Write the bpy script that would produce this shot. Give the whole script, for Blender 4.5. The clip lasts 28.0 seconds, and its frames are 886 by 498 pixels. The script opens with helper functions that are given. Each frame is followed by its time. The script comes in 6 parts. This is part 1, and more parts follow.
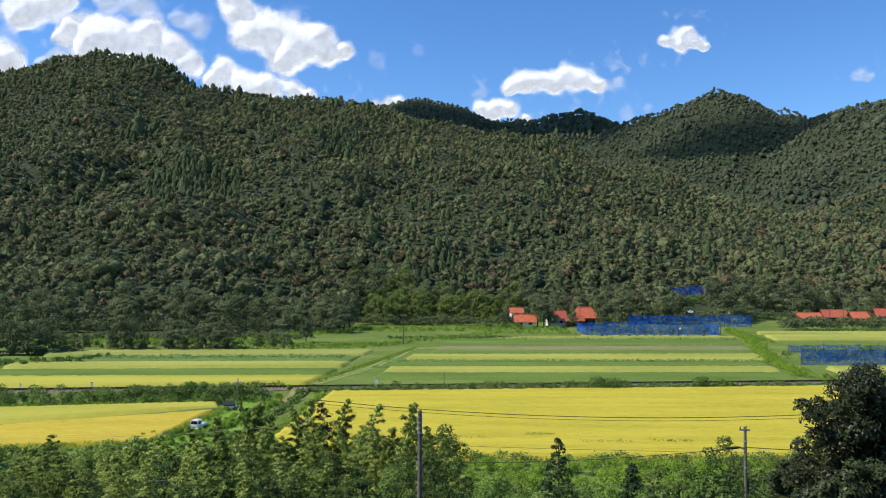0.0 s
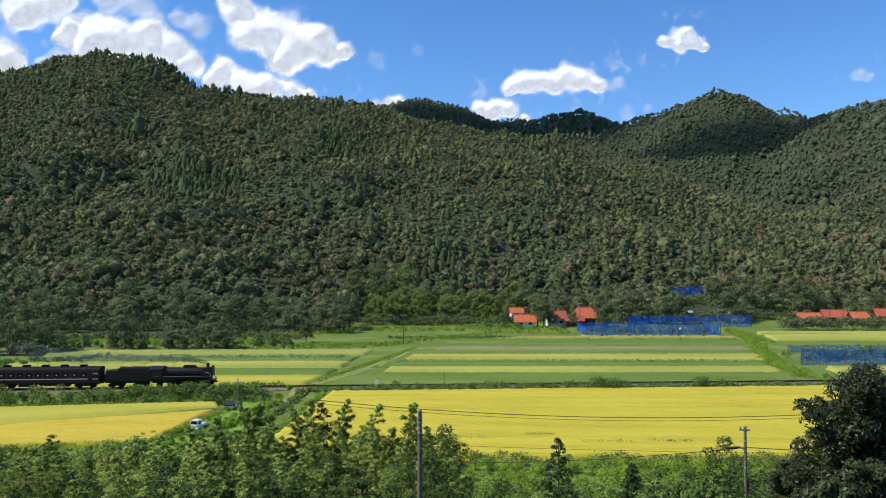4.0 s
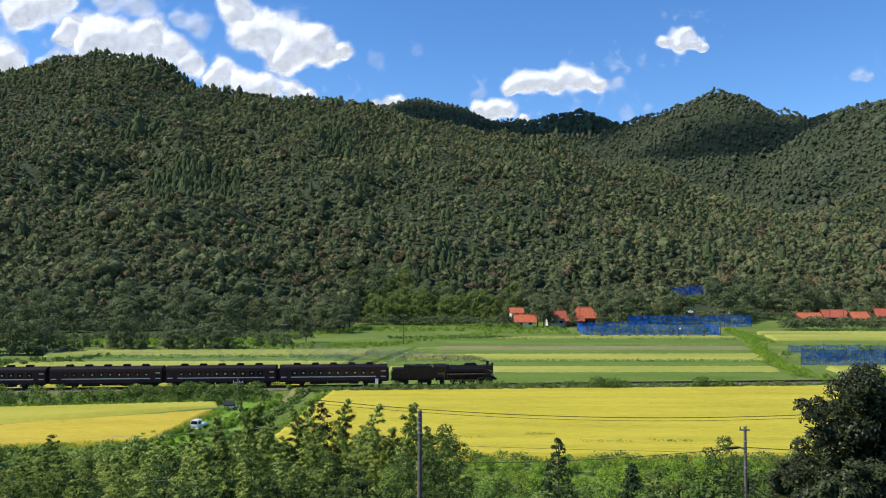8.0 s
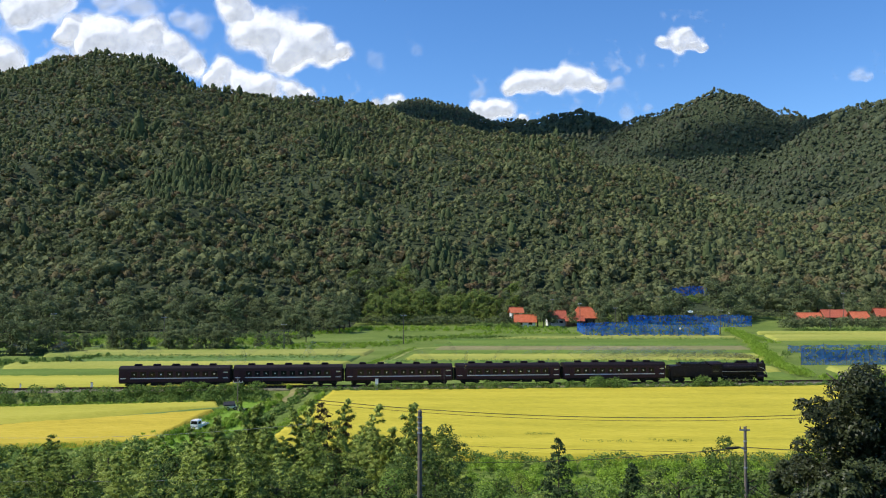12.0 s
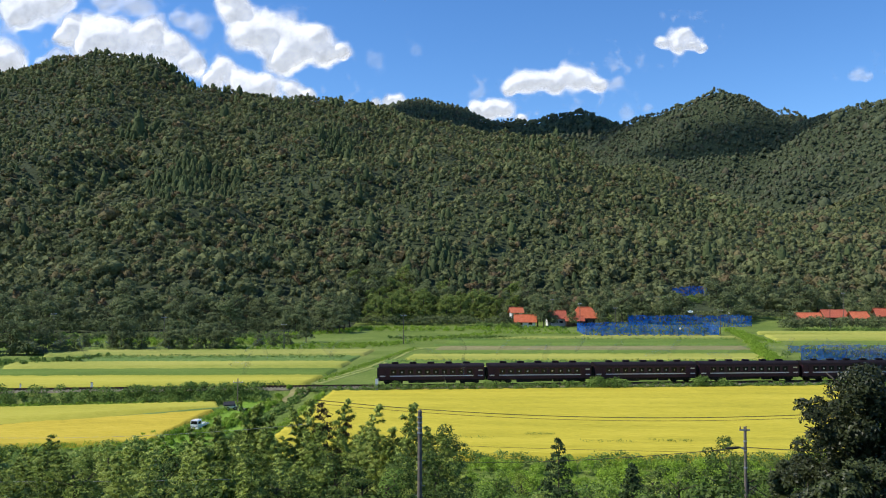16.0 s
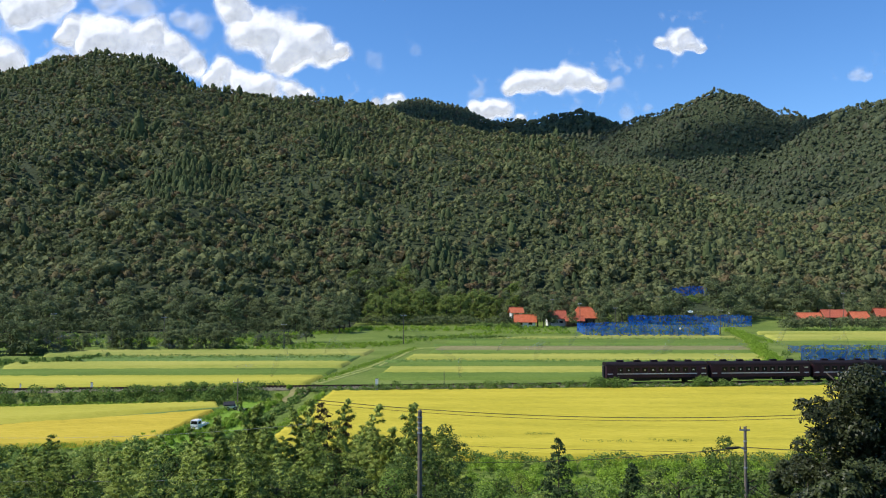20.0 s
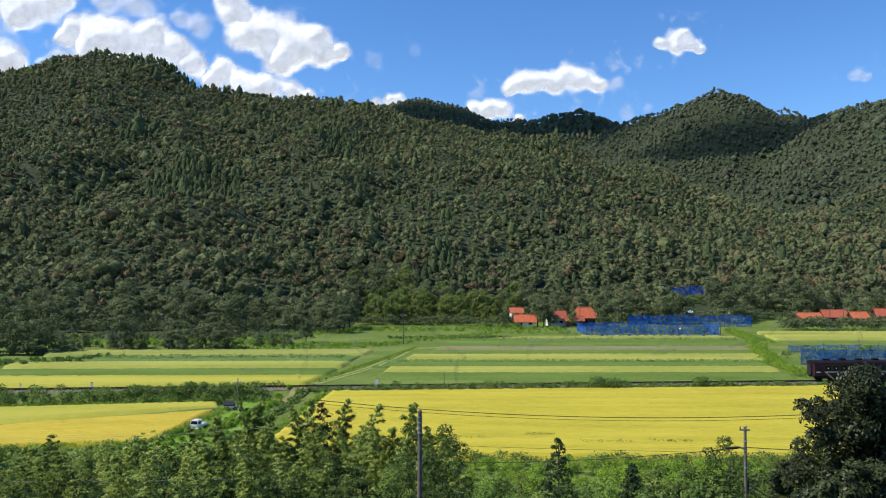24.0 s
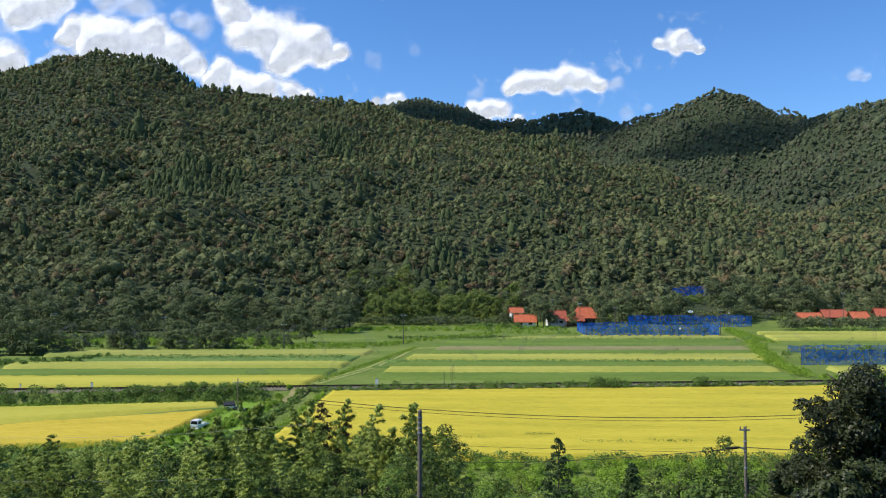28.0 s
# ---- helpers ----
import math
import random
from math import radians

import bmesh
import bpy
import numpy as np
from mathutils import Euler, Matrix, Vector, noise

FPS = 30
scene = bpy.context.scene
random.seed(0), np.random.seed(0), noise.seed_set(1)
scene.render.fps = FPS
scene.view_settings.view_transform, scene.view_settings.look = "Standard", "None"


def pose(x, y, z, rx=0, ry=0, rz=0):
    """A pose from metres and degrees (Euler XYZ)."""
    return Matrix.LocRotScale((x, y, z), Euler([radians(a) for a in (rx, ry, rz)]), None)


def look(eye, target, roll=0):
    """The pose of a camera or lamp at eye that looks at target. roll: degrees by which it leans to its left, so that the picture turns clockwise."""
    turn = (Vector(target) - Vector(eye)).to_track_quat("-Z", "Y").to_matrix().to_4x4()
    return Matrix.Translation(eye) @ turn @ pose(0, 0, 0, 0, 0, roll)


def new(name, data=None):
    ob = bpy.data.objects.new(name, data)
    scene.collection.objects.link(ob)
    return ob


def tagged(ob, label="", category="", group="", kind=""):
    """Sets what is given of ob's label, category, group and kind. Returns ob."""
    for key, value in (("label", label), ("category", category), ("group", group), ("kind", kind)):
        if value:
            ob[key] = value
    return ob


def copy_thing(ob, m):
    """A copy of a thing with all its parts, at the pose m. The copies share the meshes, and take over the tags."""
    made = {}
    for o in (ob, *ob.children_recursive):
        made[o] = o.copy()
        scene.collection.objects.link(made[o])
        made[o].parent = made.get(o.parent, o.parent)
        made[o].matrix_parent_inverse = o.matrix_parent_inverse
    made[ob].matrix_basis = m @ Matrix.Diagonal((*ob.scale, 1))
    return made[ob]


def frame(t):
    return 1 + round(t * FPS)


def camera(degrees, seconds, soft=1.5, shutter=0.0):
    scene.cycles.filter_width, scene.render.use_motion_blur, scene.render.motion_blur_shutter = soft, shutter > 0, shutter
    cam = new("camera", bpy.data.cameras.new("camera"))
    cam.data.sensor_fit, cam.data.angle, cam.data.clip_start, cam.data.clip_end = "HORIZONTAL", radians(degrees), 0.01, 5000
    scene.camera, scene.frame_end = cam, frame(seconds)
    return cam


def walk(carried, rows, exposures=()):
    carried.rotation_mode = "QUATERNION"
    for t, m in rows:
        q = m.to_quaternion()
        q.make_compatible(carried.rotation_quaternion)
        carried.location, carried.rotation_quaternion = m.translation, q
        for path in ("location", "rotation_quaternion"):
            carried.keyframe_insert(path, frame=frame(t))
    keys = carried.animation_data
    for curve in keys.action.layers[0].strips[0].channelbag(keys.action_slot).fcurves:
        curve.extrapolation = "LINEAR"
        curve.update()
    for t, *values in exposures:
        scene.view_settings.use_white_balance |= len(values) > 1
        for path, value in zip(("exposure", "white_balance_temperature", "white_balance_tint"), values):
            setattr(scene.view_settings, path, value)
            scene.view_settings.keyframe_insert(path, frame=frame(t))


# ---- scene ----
EYE = (0.0, 0.0, 19.8)
cam = camera(58, 28.0, soft=1.1)
VIEW = pose(*EYE, 90 + 2.186, 0, 0)
walk(cam, [(0.0, VIEW), (28.0, VIEW)])

# ---- world, sun, exposure ----
SUN_FROM = Vector((-0.66, -0.08, 0.75)).normalized()
world = bpy.data.worlds.new("sky")
scene.world = world
world.use_nodes = True
wt = world.node_tree
wt.nodes.clear()
sky = wt.nodes.new("ShaderNodeTexSky")
sky.sky_type = "NISHITA"
sky.sun_disc = False
sky.sun_elevation = math.asin(SUN_FROM.z)
sky.sun_rotation = math.atan2(SUN_FROM.x, SUN_FROM.y)
sky.altitude = 600
sky.air_density = 1.0
sky.dust_density = 0.05
sky.ozone_density = 3.0
bg = wt.nodes.new("ShaderNodeBackground")
bg.inputs["Strength"].default_value = 0.15
wo = wt.nodes.new("ShaderNodeOutputWorld")
hsv = wt.nodes.new("ShaderNodeHueSaturation")
hsv.inputs["Saturation"].default_value = 1.2
wt.links.new(sky.outputs[0], hsv.inputs["Color"])
tint = wt.nodes.new("ShaderNodeMix")
tint.data_type, tint.blend_type = "RGBA", "MULTIPLY"
tint.inputs[0].default_value = 1.0
tint.inputs[7].default_value = (0.90, 1.01, 1.18, 1)
wt.links.new(hsv.outputs[0], tint.inputs[6])
wt.links.new(tint.outputs[2], bg.inputs["Color"])
wt.links.new(bg.outputs[0], wo.inputs["Surface"])

sun_data = bpy.data.lights.new("sun", "SUN")
sun_data.energy = 5.0
sun_data.angle = radians(0.5)
sun_data.color = (1.0, 0.95, 0.87)
sun = new("sun", sun_data)
sun.matrix_world = look(SUN_FROM * 300, (0, 0, 0))
scene.view_settings.exposure = 0.0


# ---- materials ----
def material(name, stops, scale=1.0, rough=0.7, metal=0.0, bump=0.0, bump_scale=8.0, island=0.0, large=0.0,
             large_scale=0.02, leaf=0.0, spec=0.3, alpha=1.0, obj=0.0, tone=0.0, stretch=(1, 1, 1), odd=None):
    """stops: dark to light colours, picked by noise at `scale`, by chance per island or object, and by a large-scale noise."""
    m = bpy.data.materials.new(name)
    m.use_nodes = True
    nt = m.node_tree
    n, l = nt.nodes, nt.links
    n.clear()
    out = n.new("ShaderNodeOutputMaterial")
    bs = n.new("ShaderNodeBsdfPrincipled")
    tc = n.new("ShaderNodeTexCoord")
    mp = n.new("ShaderNodeMapping")
    mp.inputs["Scale"].default_value = stretch
    l.new(tc.outputs["Object"], mp.inputs["Vector"])
    nz = n.new("ShaderNodeTexNoise")
    nz.inputs["Scale"].default_value = scale
    nz.inputs["Detail"].default_value = 5
    nz.inputs["Roughness"].default_value = 0.65
    l.new(mp.outputs[0], nz.inputs["Vector"])

    def mad(src, mul, add):
        k = n.new("ShaderNodeMath")
        k.operation = "MULTIPLY_ADD"
        l.new(src, k.inputs[0])
        k.inputs[1].default_value = mul
        if isinstance(add, float):
            k.inputs[2].default_value = add
        else:
            l.new(add, k.inputs[2])
        return k.outputs[0]

    own = max(0.25, 1 - island - large - obj - tone)
    val = mad(nz.outputs["Fac"], own * 1.7, -0.35 * own)
    if island or obj:
        if island:
            g = n.new("ShaderNodeNewGeometry")
            val = mad(g.outputs["Random Per Island"], island, val)
        if obj:
            oi = n.new("ShaderNodeObjectInfo")
            val = mad(oi.outputs["Random"], obj, val)
    if tone:
        ta = n.new("ShaderNodeAttribute")
        ta.attribute_name = "tone"
        val = mad(ta.outputs["Fac"], tone, val)
    if large:
        n2 = n.new("ShaderNodeTexNoise")
        n2.inputs["Scale"].default_value = large_scale
        n2.inputs["Detail"].default_value = 4
        l.new(mp.outputs[0], n2.inputs["Vector"])
        val = mad(mad(n2.outputs["Fac"], 2.4, -0.7), large, val)
    cr = n.new("ShaderNodeValToRGB")
    el = cr.color_ramp.elements
    for i, c in enumerate(stops):
        p = i / max(1, len(stops) - 1)
        e = el[i] if i < 2 else el.new(p)
        e.position = p
        e.color = (*c, 1)
    l.new(val, cr.inputs[0])
    colour = cr.outputs[0]
    if odd:                                      # some crowns of another hue
        f1 = n.new("ShaderNodeMath")
        f1.operation = "MULTIPLY"
        l.new(ta.outputs["Fac"], f1.inputs[0])
        f1.inputs[1].default_value = 57.0
        f2 = n.new("ShaderNodeMath")
        f2.operation = "FRACT"
        l.new(f1.outputs[0], f2.inputs[0])
        f3 = n.new("ShaderNodeMapRange")
        f3.inputs["From Min"].default_value, f3.inputs["From Max"].default_value = 0.72, 1.0
        f3.inputs["To Max"].default_value = 0.75
        l.new(f2.outputs[0], f3.inputs["Value"])
        om = n.new("ShaderNodeMix")
        om.data_type, om.blend_type = "RGBA", "MULTIPLY"
        l.new(f3.outputs[0], om.inputs[0])
        l.new(colour, om.inputs[6])
        om.inputs[7].default_value = (*odd, 1)
        colour = om.outputs[2]
    l.new(colour, bs.inputs["Base Color"])
    bs.inputs["Roughness"].default_value = rough
    bs.inputs["Metallic"].default_value = metal
    bs.inputs["Specular IOR Level"].default_value = 0.08 if leaf and spec == 0.3 else spec
    bs.inputs["Alpha"].default_value = alpha
    if bump:
        nb = n.new("ShaderNodeTexNoise")
        nb.inputs["Scale"].default_value = bump_scale
        nb.inputs["Detail"].default_value = 4
        l.new(mp.outputs[0], nb.inputs["Vector"])
        b = n.new("ShaderNodeBump")
        b.inputs["Strength"].default_value = min(1.0, bump)
        b.inputs["Distance"].default_value = 0.6 / bump_scale
        l.new(nb.outputs["Fac"], b.inputs["Height"])
        l.new(b.outputs[0], bs.inputs["Normal"])
    if leaf:
        tr = n.new("ShaderNodeBsdfTranslucent")
        l.new(colour, tr.inputs["Color"])
        mx = n.new("ShaderNodeMixShader")
        mx.inputs[0].default_value = leaf
        l.new(bs.outputs[0], mx.inputs[1])
        l.new(tr.outputs[0], mx.inputs[2])
        l.new(mx.outputs[0], out.inputs["Surface"])
    else:
        l.new(bs.outputs[0], out.inputs["Surface"])
    return m


M_GRASS = material("meadow grass", [(0.075, 0.115, 0.022), (0.145, 0.20, 0.042), (0.25, 0.28, 0.085)], 1.6, 0.9, bump=1.0, bump_scale=5, large=0.45, large_scale=0.06, spec=0.05)
M_VERGE = material("lush verge grass", [(0.09, 0.17, 0.02), (0.18, 0.30, 0.04), (0.30, 0.42, 0.08)], 1.2, 0.9, bump=1.0, bump_scale=6, large=0.35, large_scale=0.15, spec=0.05)
# woodland ground, with the shade of the gaps between leaves put into its colour
M_WOODFLOOR = material("shade-darkened forest floor", [(0.022, 0.032, 0.012), (0.04, 0.054, 0.02), (0.06, 0.078, 0.03)], 0.4, 0.95, bump=1.0, bump_scale=0.3)
M_FOREST = material("broadleaf canopy", [(0.040, 0.046, 0.028), (0.100, 0.114, 0.054), (0.158, 0.176, 0.074), (0.215, 0.235, 0.094), (0.29, 0.285, 0.135)], 1.1, 0.8, bump=1.0, bump_scale=0.9, island=0.10, tone=0.26, large=0.14, large_scale=0.012, leaf=0.24, odd=(1.25, 0.72, 0.95))
M_CEDARS = material("cedar canopy", [(0.034, 0.048, 0.022), (0.080, 0.104, 0.042), (0.13, 0.162, 0.06)], 0.7, 0.85, bump=1.0, bump_scale=0.9, island=0.12, tone=0.3, leaf=0.15)
# greyer and bluer than the near canopy: distance haze put into the colour
M_HAZYVALLEY = material("haze-tinted side valley canopy", [(0.036, 0.046, 0.034), (0.082, 0.098, 0.056), (0.122, 0.142, 0.072), (0.17, 0.185, 0.096)], 0.6, 0.85, bump=1.0, bump_scale=0.6, tone=0.25, large=0.22, large_scale=0.008, leaf=0.2, odd=(1.15, 0.8, 0.95))
M_HILLTREE = material("hill foot leaves", [(0.052, 0.064, 0.036), (0.118, 0.142, 0.062), (0.175, 0.208, 0.084), (0.25, 0.27, 0.11)], 0.3, 0.65, island=0.35, obj=0.4, leaf=0.28)
M_BAMBOOFAR = material("bamboo grove leaves", [(0.06, 0.09, 0.022), (0.17, 0.22, 0.05), (0.33, 0.38, 0.115)], 0.3, 0.65, island=0.3, obj=0.35, leaf=0.3)
M_BAMBOO = material("bamboo leaves", [(0.026, 0.046, 0.009), (0.14, 0.195, 0.032), (0.40, 0.47, 0.10), (0.66, 0.68, 0.23)], 0.6, 0.5, island=0.3, obj=0.36, leaf=0.2)
M_SHRUB = material("shrub leaves", [(0.025, 0.050, 0.008), (0.10, 0.175, 0.026), (0.21, 0.31, 0.06), (0.36, 0.44, 0.13)], 0.6, 0.5, island=0.3, obj=0.25, leaf=0.18)
M_SHRUBDARK = material("dark shrub leaves", [(0.016, 0.032, 0.007), (0.055, 0.095, 0.018), (0.12, 0.17, 0.04), (0.24, 0.29, 0.10)], 0.6, 0.5, island=0.3, obj=0.25, leaf=0.2)
M_GLOSSY = material("glossy dark leaves", [(0.010, 0.013, 0.004), (0.030, 0.037, 0.011), (0.085, 0.095, 0.034)], 0.5, 0.42, island=0.5, leaf=0.08, spec=0.2)
M_WEED = material("bright weeds", [(0.12, 0.22, 0.02), (0.25, 0.38, 0.04), (0.40, 0.50, 0.10)], 0.5, 0.55, island=0.5, leaf=0.3)
M_HEDGE = material("railway hedge leaves", [(0.055, 0.10, 0.018), (0.15, 0.235, 0.05), (0.29, 0.38, 0.11)], 0.3, 0.6, island=0.4, leaf=0.3)
M_REDLEAF = material("reddish leaves", [(0.07, 0.05, 0.025), (0.13, 0.10, 0.04), (0.22, 0.17, 0.06)], 0.4, 0.6, island=0.6, leaf=0.25)
M_BARK = material("bark", [(0.04, 0.03, 0.02), (0.10, 0.08, 0.06)], 3, 0.9, bump=0.6, bump_scale=12)
M_CULM = material("bamboo culm", [(0.12, 0.16, 0.05), (0.25, 0.27, 0.10)], 2, 0.45)
M_RICE = material("ripe rice", [(0.26, 0.25, 0.028), (0.475, 0.40, 0.045), (0.64, 0.525, 0.075)], 3.0, 0.9, bump=0.8, bump_scale=14, large=0.35, large_scale=0.25, spec=0.05, stretch=(0.12, 1, 1))
M_RICE2 = material("ripening rice", [(0.24, 0.26, 0.038), (0.42, 0.39, 0.058), (0.54, 0.48, 0.09)], 3.0, 0.85, bump=1.0, bump_scale=14, large=0.45, large_scale=0.12, spec=0.05, stretch=(0.15, 1, 1))
M_RICE3 = material("rice on the terraces", [(0.19, 0.25, 0.045), (0.34, 0.345, 0.07), (0.49, 0.45, 0.11)], 3.0, 0.9, bump=1.0, bump_scale=14, large=0.45, large_scale=0.1, spec=0.05, stretch=(0.2, 1, 1))
M_RICEPALE = material("pale ripening rice", [(0.16, 0.22, 0.045), (0.28, 0.30, 0.07), (0.40, 0.38, 0.11)], 3.0, 0.9, bump=1.0, bump_scale=14, large=0.45, large_scale=0.1, spec=0.05, stretch=(0.2, 1, 1))
M_RICEGOLD = material("orange-gold rice", [(0.33, 0.27, 0.032), (0.52, 0.40, 0.05), (0.65, 0.50, 0.085)], 3.0, 0.85, bump=1.0, bump_scale=14, large=0.3, large_scale=0.2, spec=0.05, stretch=(0.15, 1, 1))
M_SOY = material("soybean leaves", [(0.075, 0.125, 0.024), (0.135, 0.20, 0.038), (0.21, 0.275, 0.06)], 2.5, 0.8, bump=1.0, bump_scale=9, large=0.4, large_scale=0.1, spec=0.04, stretch=(0.3, 1, 1))
M_DRY = material("dry field", [(0.11, 0.14, 0.04), (0.22, 0.20, 0.075), (0.38, 0.32, 0.15)], 1.2, 0.95, bump=0.8, bump_scale=6, large=0.35, large_scale=0.1, stretch=(0.3, 1, 1))
M_BALLAST = material("ballast", [(0.09, 0.08, 0.05), (0.19, 0.17, 0.11), (0.30, 0.26, 0.19)], 2, 0.95, bump=1.0, bump_scale=12)
M_RAIL = material("rusty rail", [(0.05, 0.03, 0.022), (0.12, 0.07, 0.045)], 4, 0.5, metal=0.5)
M_SLEEPER = material("weathered sleeper", [(0.05, 0.04, 0.03), (0.11, 0.09, 0.07)], 4, 0.95)
M_TRACKPATH = material("pale farm track", [(0.17, 0.23, 0.045), (0.31, 0.34, 0.10), (0.46, 0.44, 0.20)], 0.9, 1.0, bump=0.5, bump_scale=4, spec=0.0)
M_CONCRETE = material("weathered concrete", [(0.085, 0.07, 0.052), (0.165, 0.14, 0.11), (0.25, 0.22, 0.175)], 3, 0.9, bump=0.3, bump_scale=14, spec=0.15)
M_POLEWOOD = material("dark pole", [(0.05, 0.045, 0.04), (0.12, 0.11, 0.10)], 2, 0.9)
M_STEEL = material("galvanised steel", [(0.25, 0.26, 0.27), (0.42, 0.43, 0.44)], 5, 0.45, metal=0.7)
M_WIRE = material("black cable", [(0.02, 0.02, 0.02), (0.04, 0.035, 0.03)], 5, 0.6)
M_WIREPALE = material("aged bare wire", [(0.22, 0.22, 0.21), (0.34, 0.34, 0.33)], 5, 0.5)
M_TILE = material("red glazed roof tiles", [(0.34, 0.075, 0.03), (0.54, 0.135, 0.055), (0.64, 0.22, 0.11)], 1.2, 0.5, obj=0.25, bump=0.5, bump_scale=3)
M_TILE2 = material("weathered red roof tiles", [(0.25, 0.06, 0.03), (0.42, 0.10, 0.05), (0.50, 0.16, 0.09)], 1.0, 0.6, bump=0.5, bump_scale=3, obj=0.3)
M_PLASTER = material("white plaster", [(0.55, 0.53, 0.48), (0.78, 0.76, 0.70)], 1.5, 0.85)
M_TIMBER = material("dark timber cladding", [(0.05, 0.03, 0.02), (0.13, 0.08, 0.05)], 2, 0.8, stretch=(4, 4, 0.3))
M_NET = material("blue netting", [(0.014, 0.11, 0.48), (0.03, 0.19, 0.70), (0.07, 0.30, 0.80)], 0.6, 0.6, large=0.4, large_scale=0.25, leaf=0.5)
M_WHITE = material("white paint", [(0.74, 0.74, 0.72), (0.85, 0.85, 0.83)], 3, 0.4, spec=0.3)
M_GLASS = material("dark window glass", [(0.010, 0.010, 0.013), (0.018, 0.018, 0.022)], 1, 0.12, spec=0.3)
M_RUBBER = material("black rubber", [(0.015, 0.015, 0.015), (0.03, 0.03, 0.03)], 5, 0.8)
M_LOCO = material("sooty black engine paint", [(0.010, 0.006, 0.009), (0.017, 0.011, 0.014), (0.034, 0.025, 0.029)], 1.5, 0.45, spec=0.25, bump=0.15, bump_scale=4)
M_LOCOGREY = material("grimy running gear", [(0.006, 0.005, 0.006), (0.016, 0.014, 0.014), (0.04, 0.034, 0.03)], 2, 0.6, metal=0.2, spec=0.2)
M_ROD = material("worn steel rod", [(0.10, 0.10, 0.10), (0.22, 0.21, 0.20)], 4, 0.35, metal=0.9)
M_COAL = material("coal", [(0.004, 0.004, 0.004), (0.02, 0.02, 0.02)], 4, 0.4, bump=1.0, bump_scale=5)
M_COACH = material("chocolate brown coach paint", [(0.030, 0.011, 0.018), (0.042, 0.016, 0.025), (0.054, 0.022, 0.033)], 0.8, 0.45, spec=0.2)
M_ROOF = material("dark coach roof", [(0.010, 0.007, 0.009), (0.020, 0.014, 0.017)], 1.2, 0.7, spec=0.15)
M_STRIPE = material("white waist stripe", [(0.55, 0.50, 0.52), (0.70, 0.65, 0.67)], 2, 0.5)
M_PLATE = material("yellowed name plate", [(0.60, 0.52, 0.38), (0.75, 0.68, 0.52)], 3, 0.5)
M_BLIND = material("pale window blind", [(0.55, 0.53, 0.50), (0.80, 0.78, 0.74)], 2, 0.7, obj=0.3)
M_SMOKE = material("thin coal smoke", [(0.16, 0.165, 0.18), (0.24, 0.245, 0.26)], 0.5, 1.0, alpha=0.10, spec=0.0)
M_SMOKES = [material("coal smoke near the chimney", [(c, c * 1.06, c * 1.17), (c * 1.6, c * 1.68, c * 1.8)], 0.5, 1.0, alpha=a, spec=0.0) for a, c in ((0.34, 0.05), (0.25, 0.08), (0.18, 0.11), (0.13, 0.13), (0.09, 0.14))]
M_BANK = material("mown terrace bank", [(0.06, 0.115, 0.02), (0.12, 0.20, 0.036), (0.22, 0.28, 0.07)], 2.5, 0.85, bump=1.0, bump_scale=8, large=0.3, large_scale=0.15, stretch=(0.5, 1, 1))
M_GREENTARP = material("faded green sheet", [(0.22, 0.36, 0.26), (0.36, 0.50, 0.38)], 3, 0.8)
M_TARP = material("dark tarpaulin", [(0.02, 0.02, 0.022), (0.05, 0.05, 0.055)], 3, 0.7)


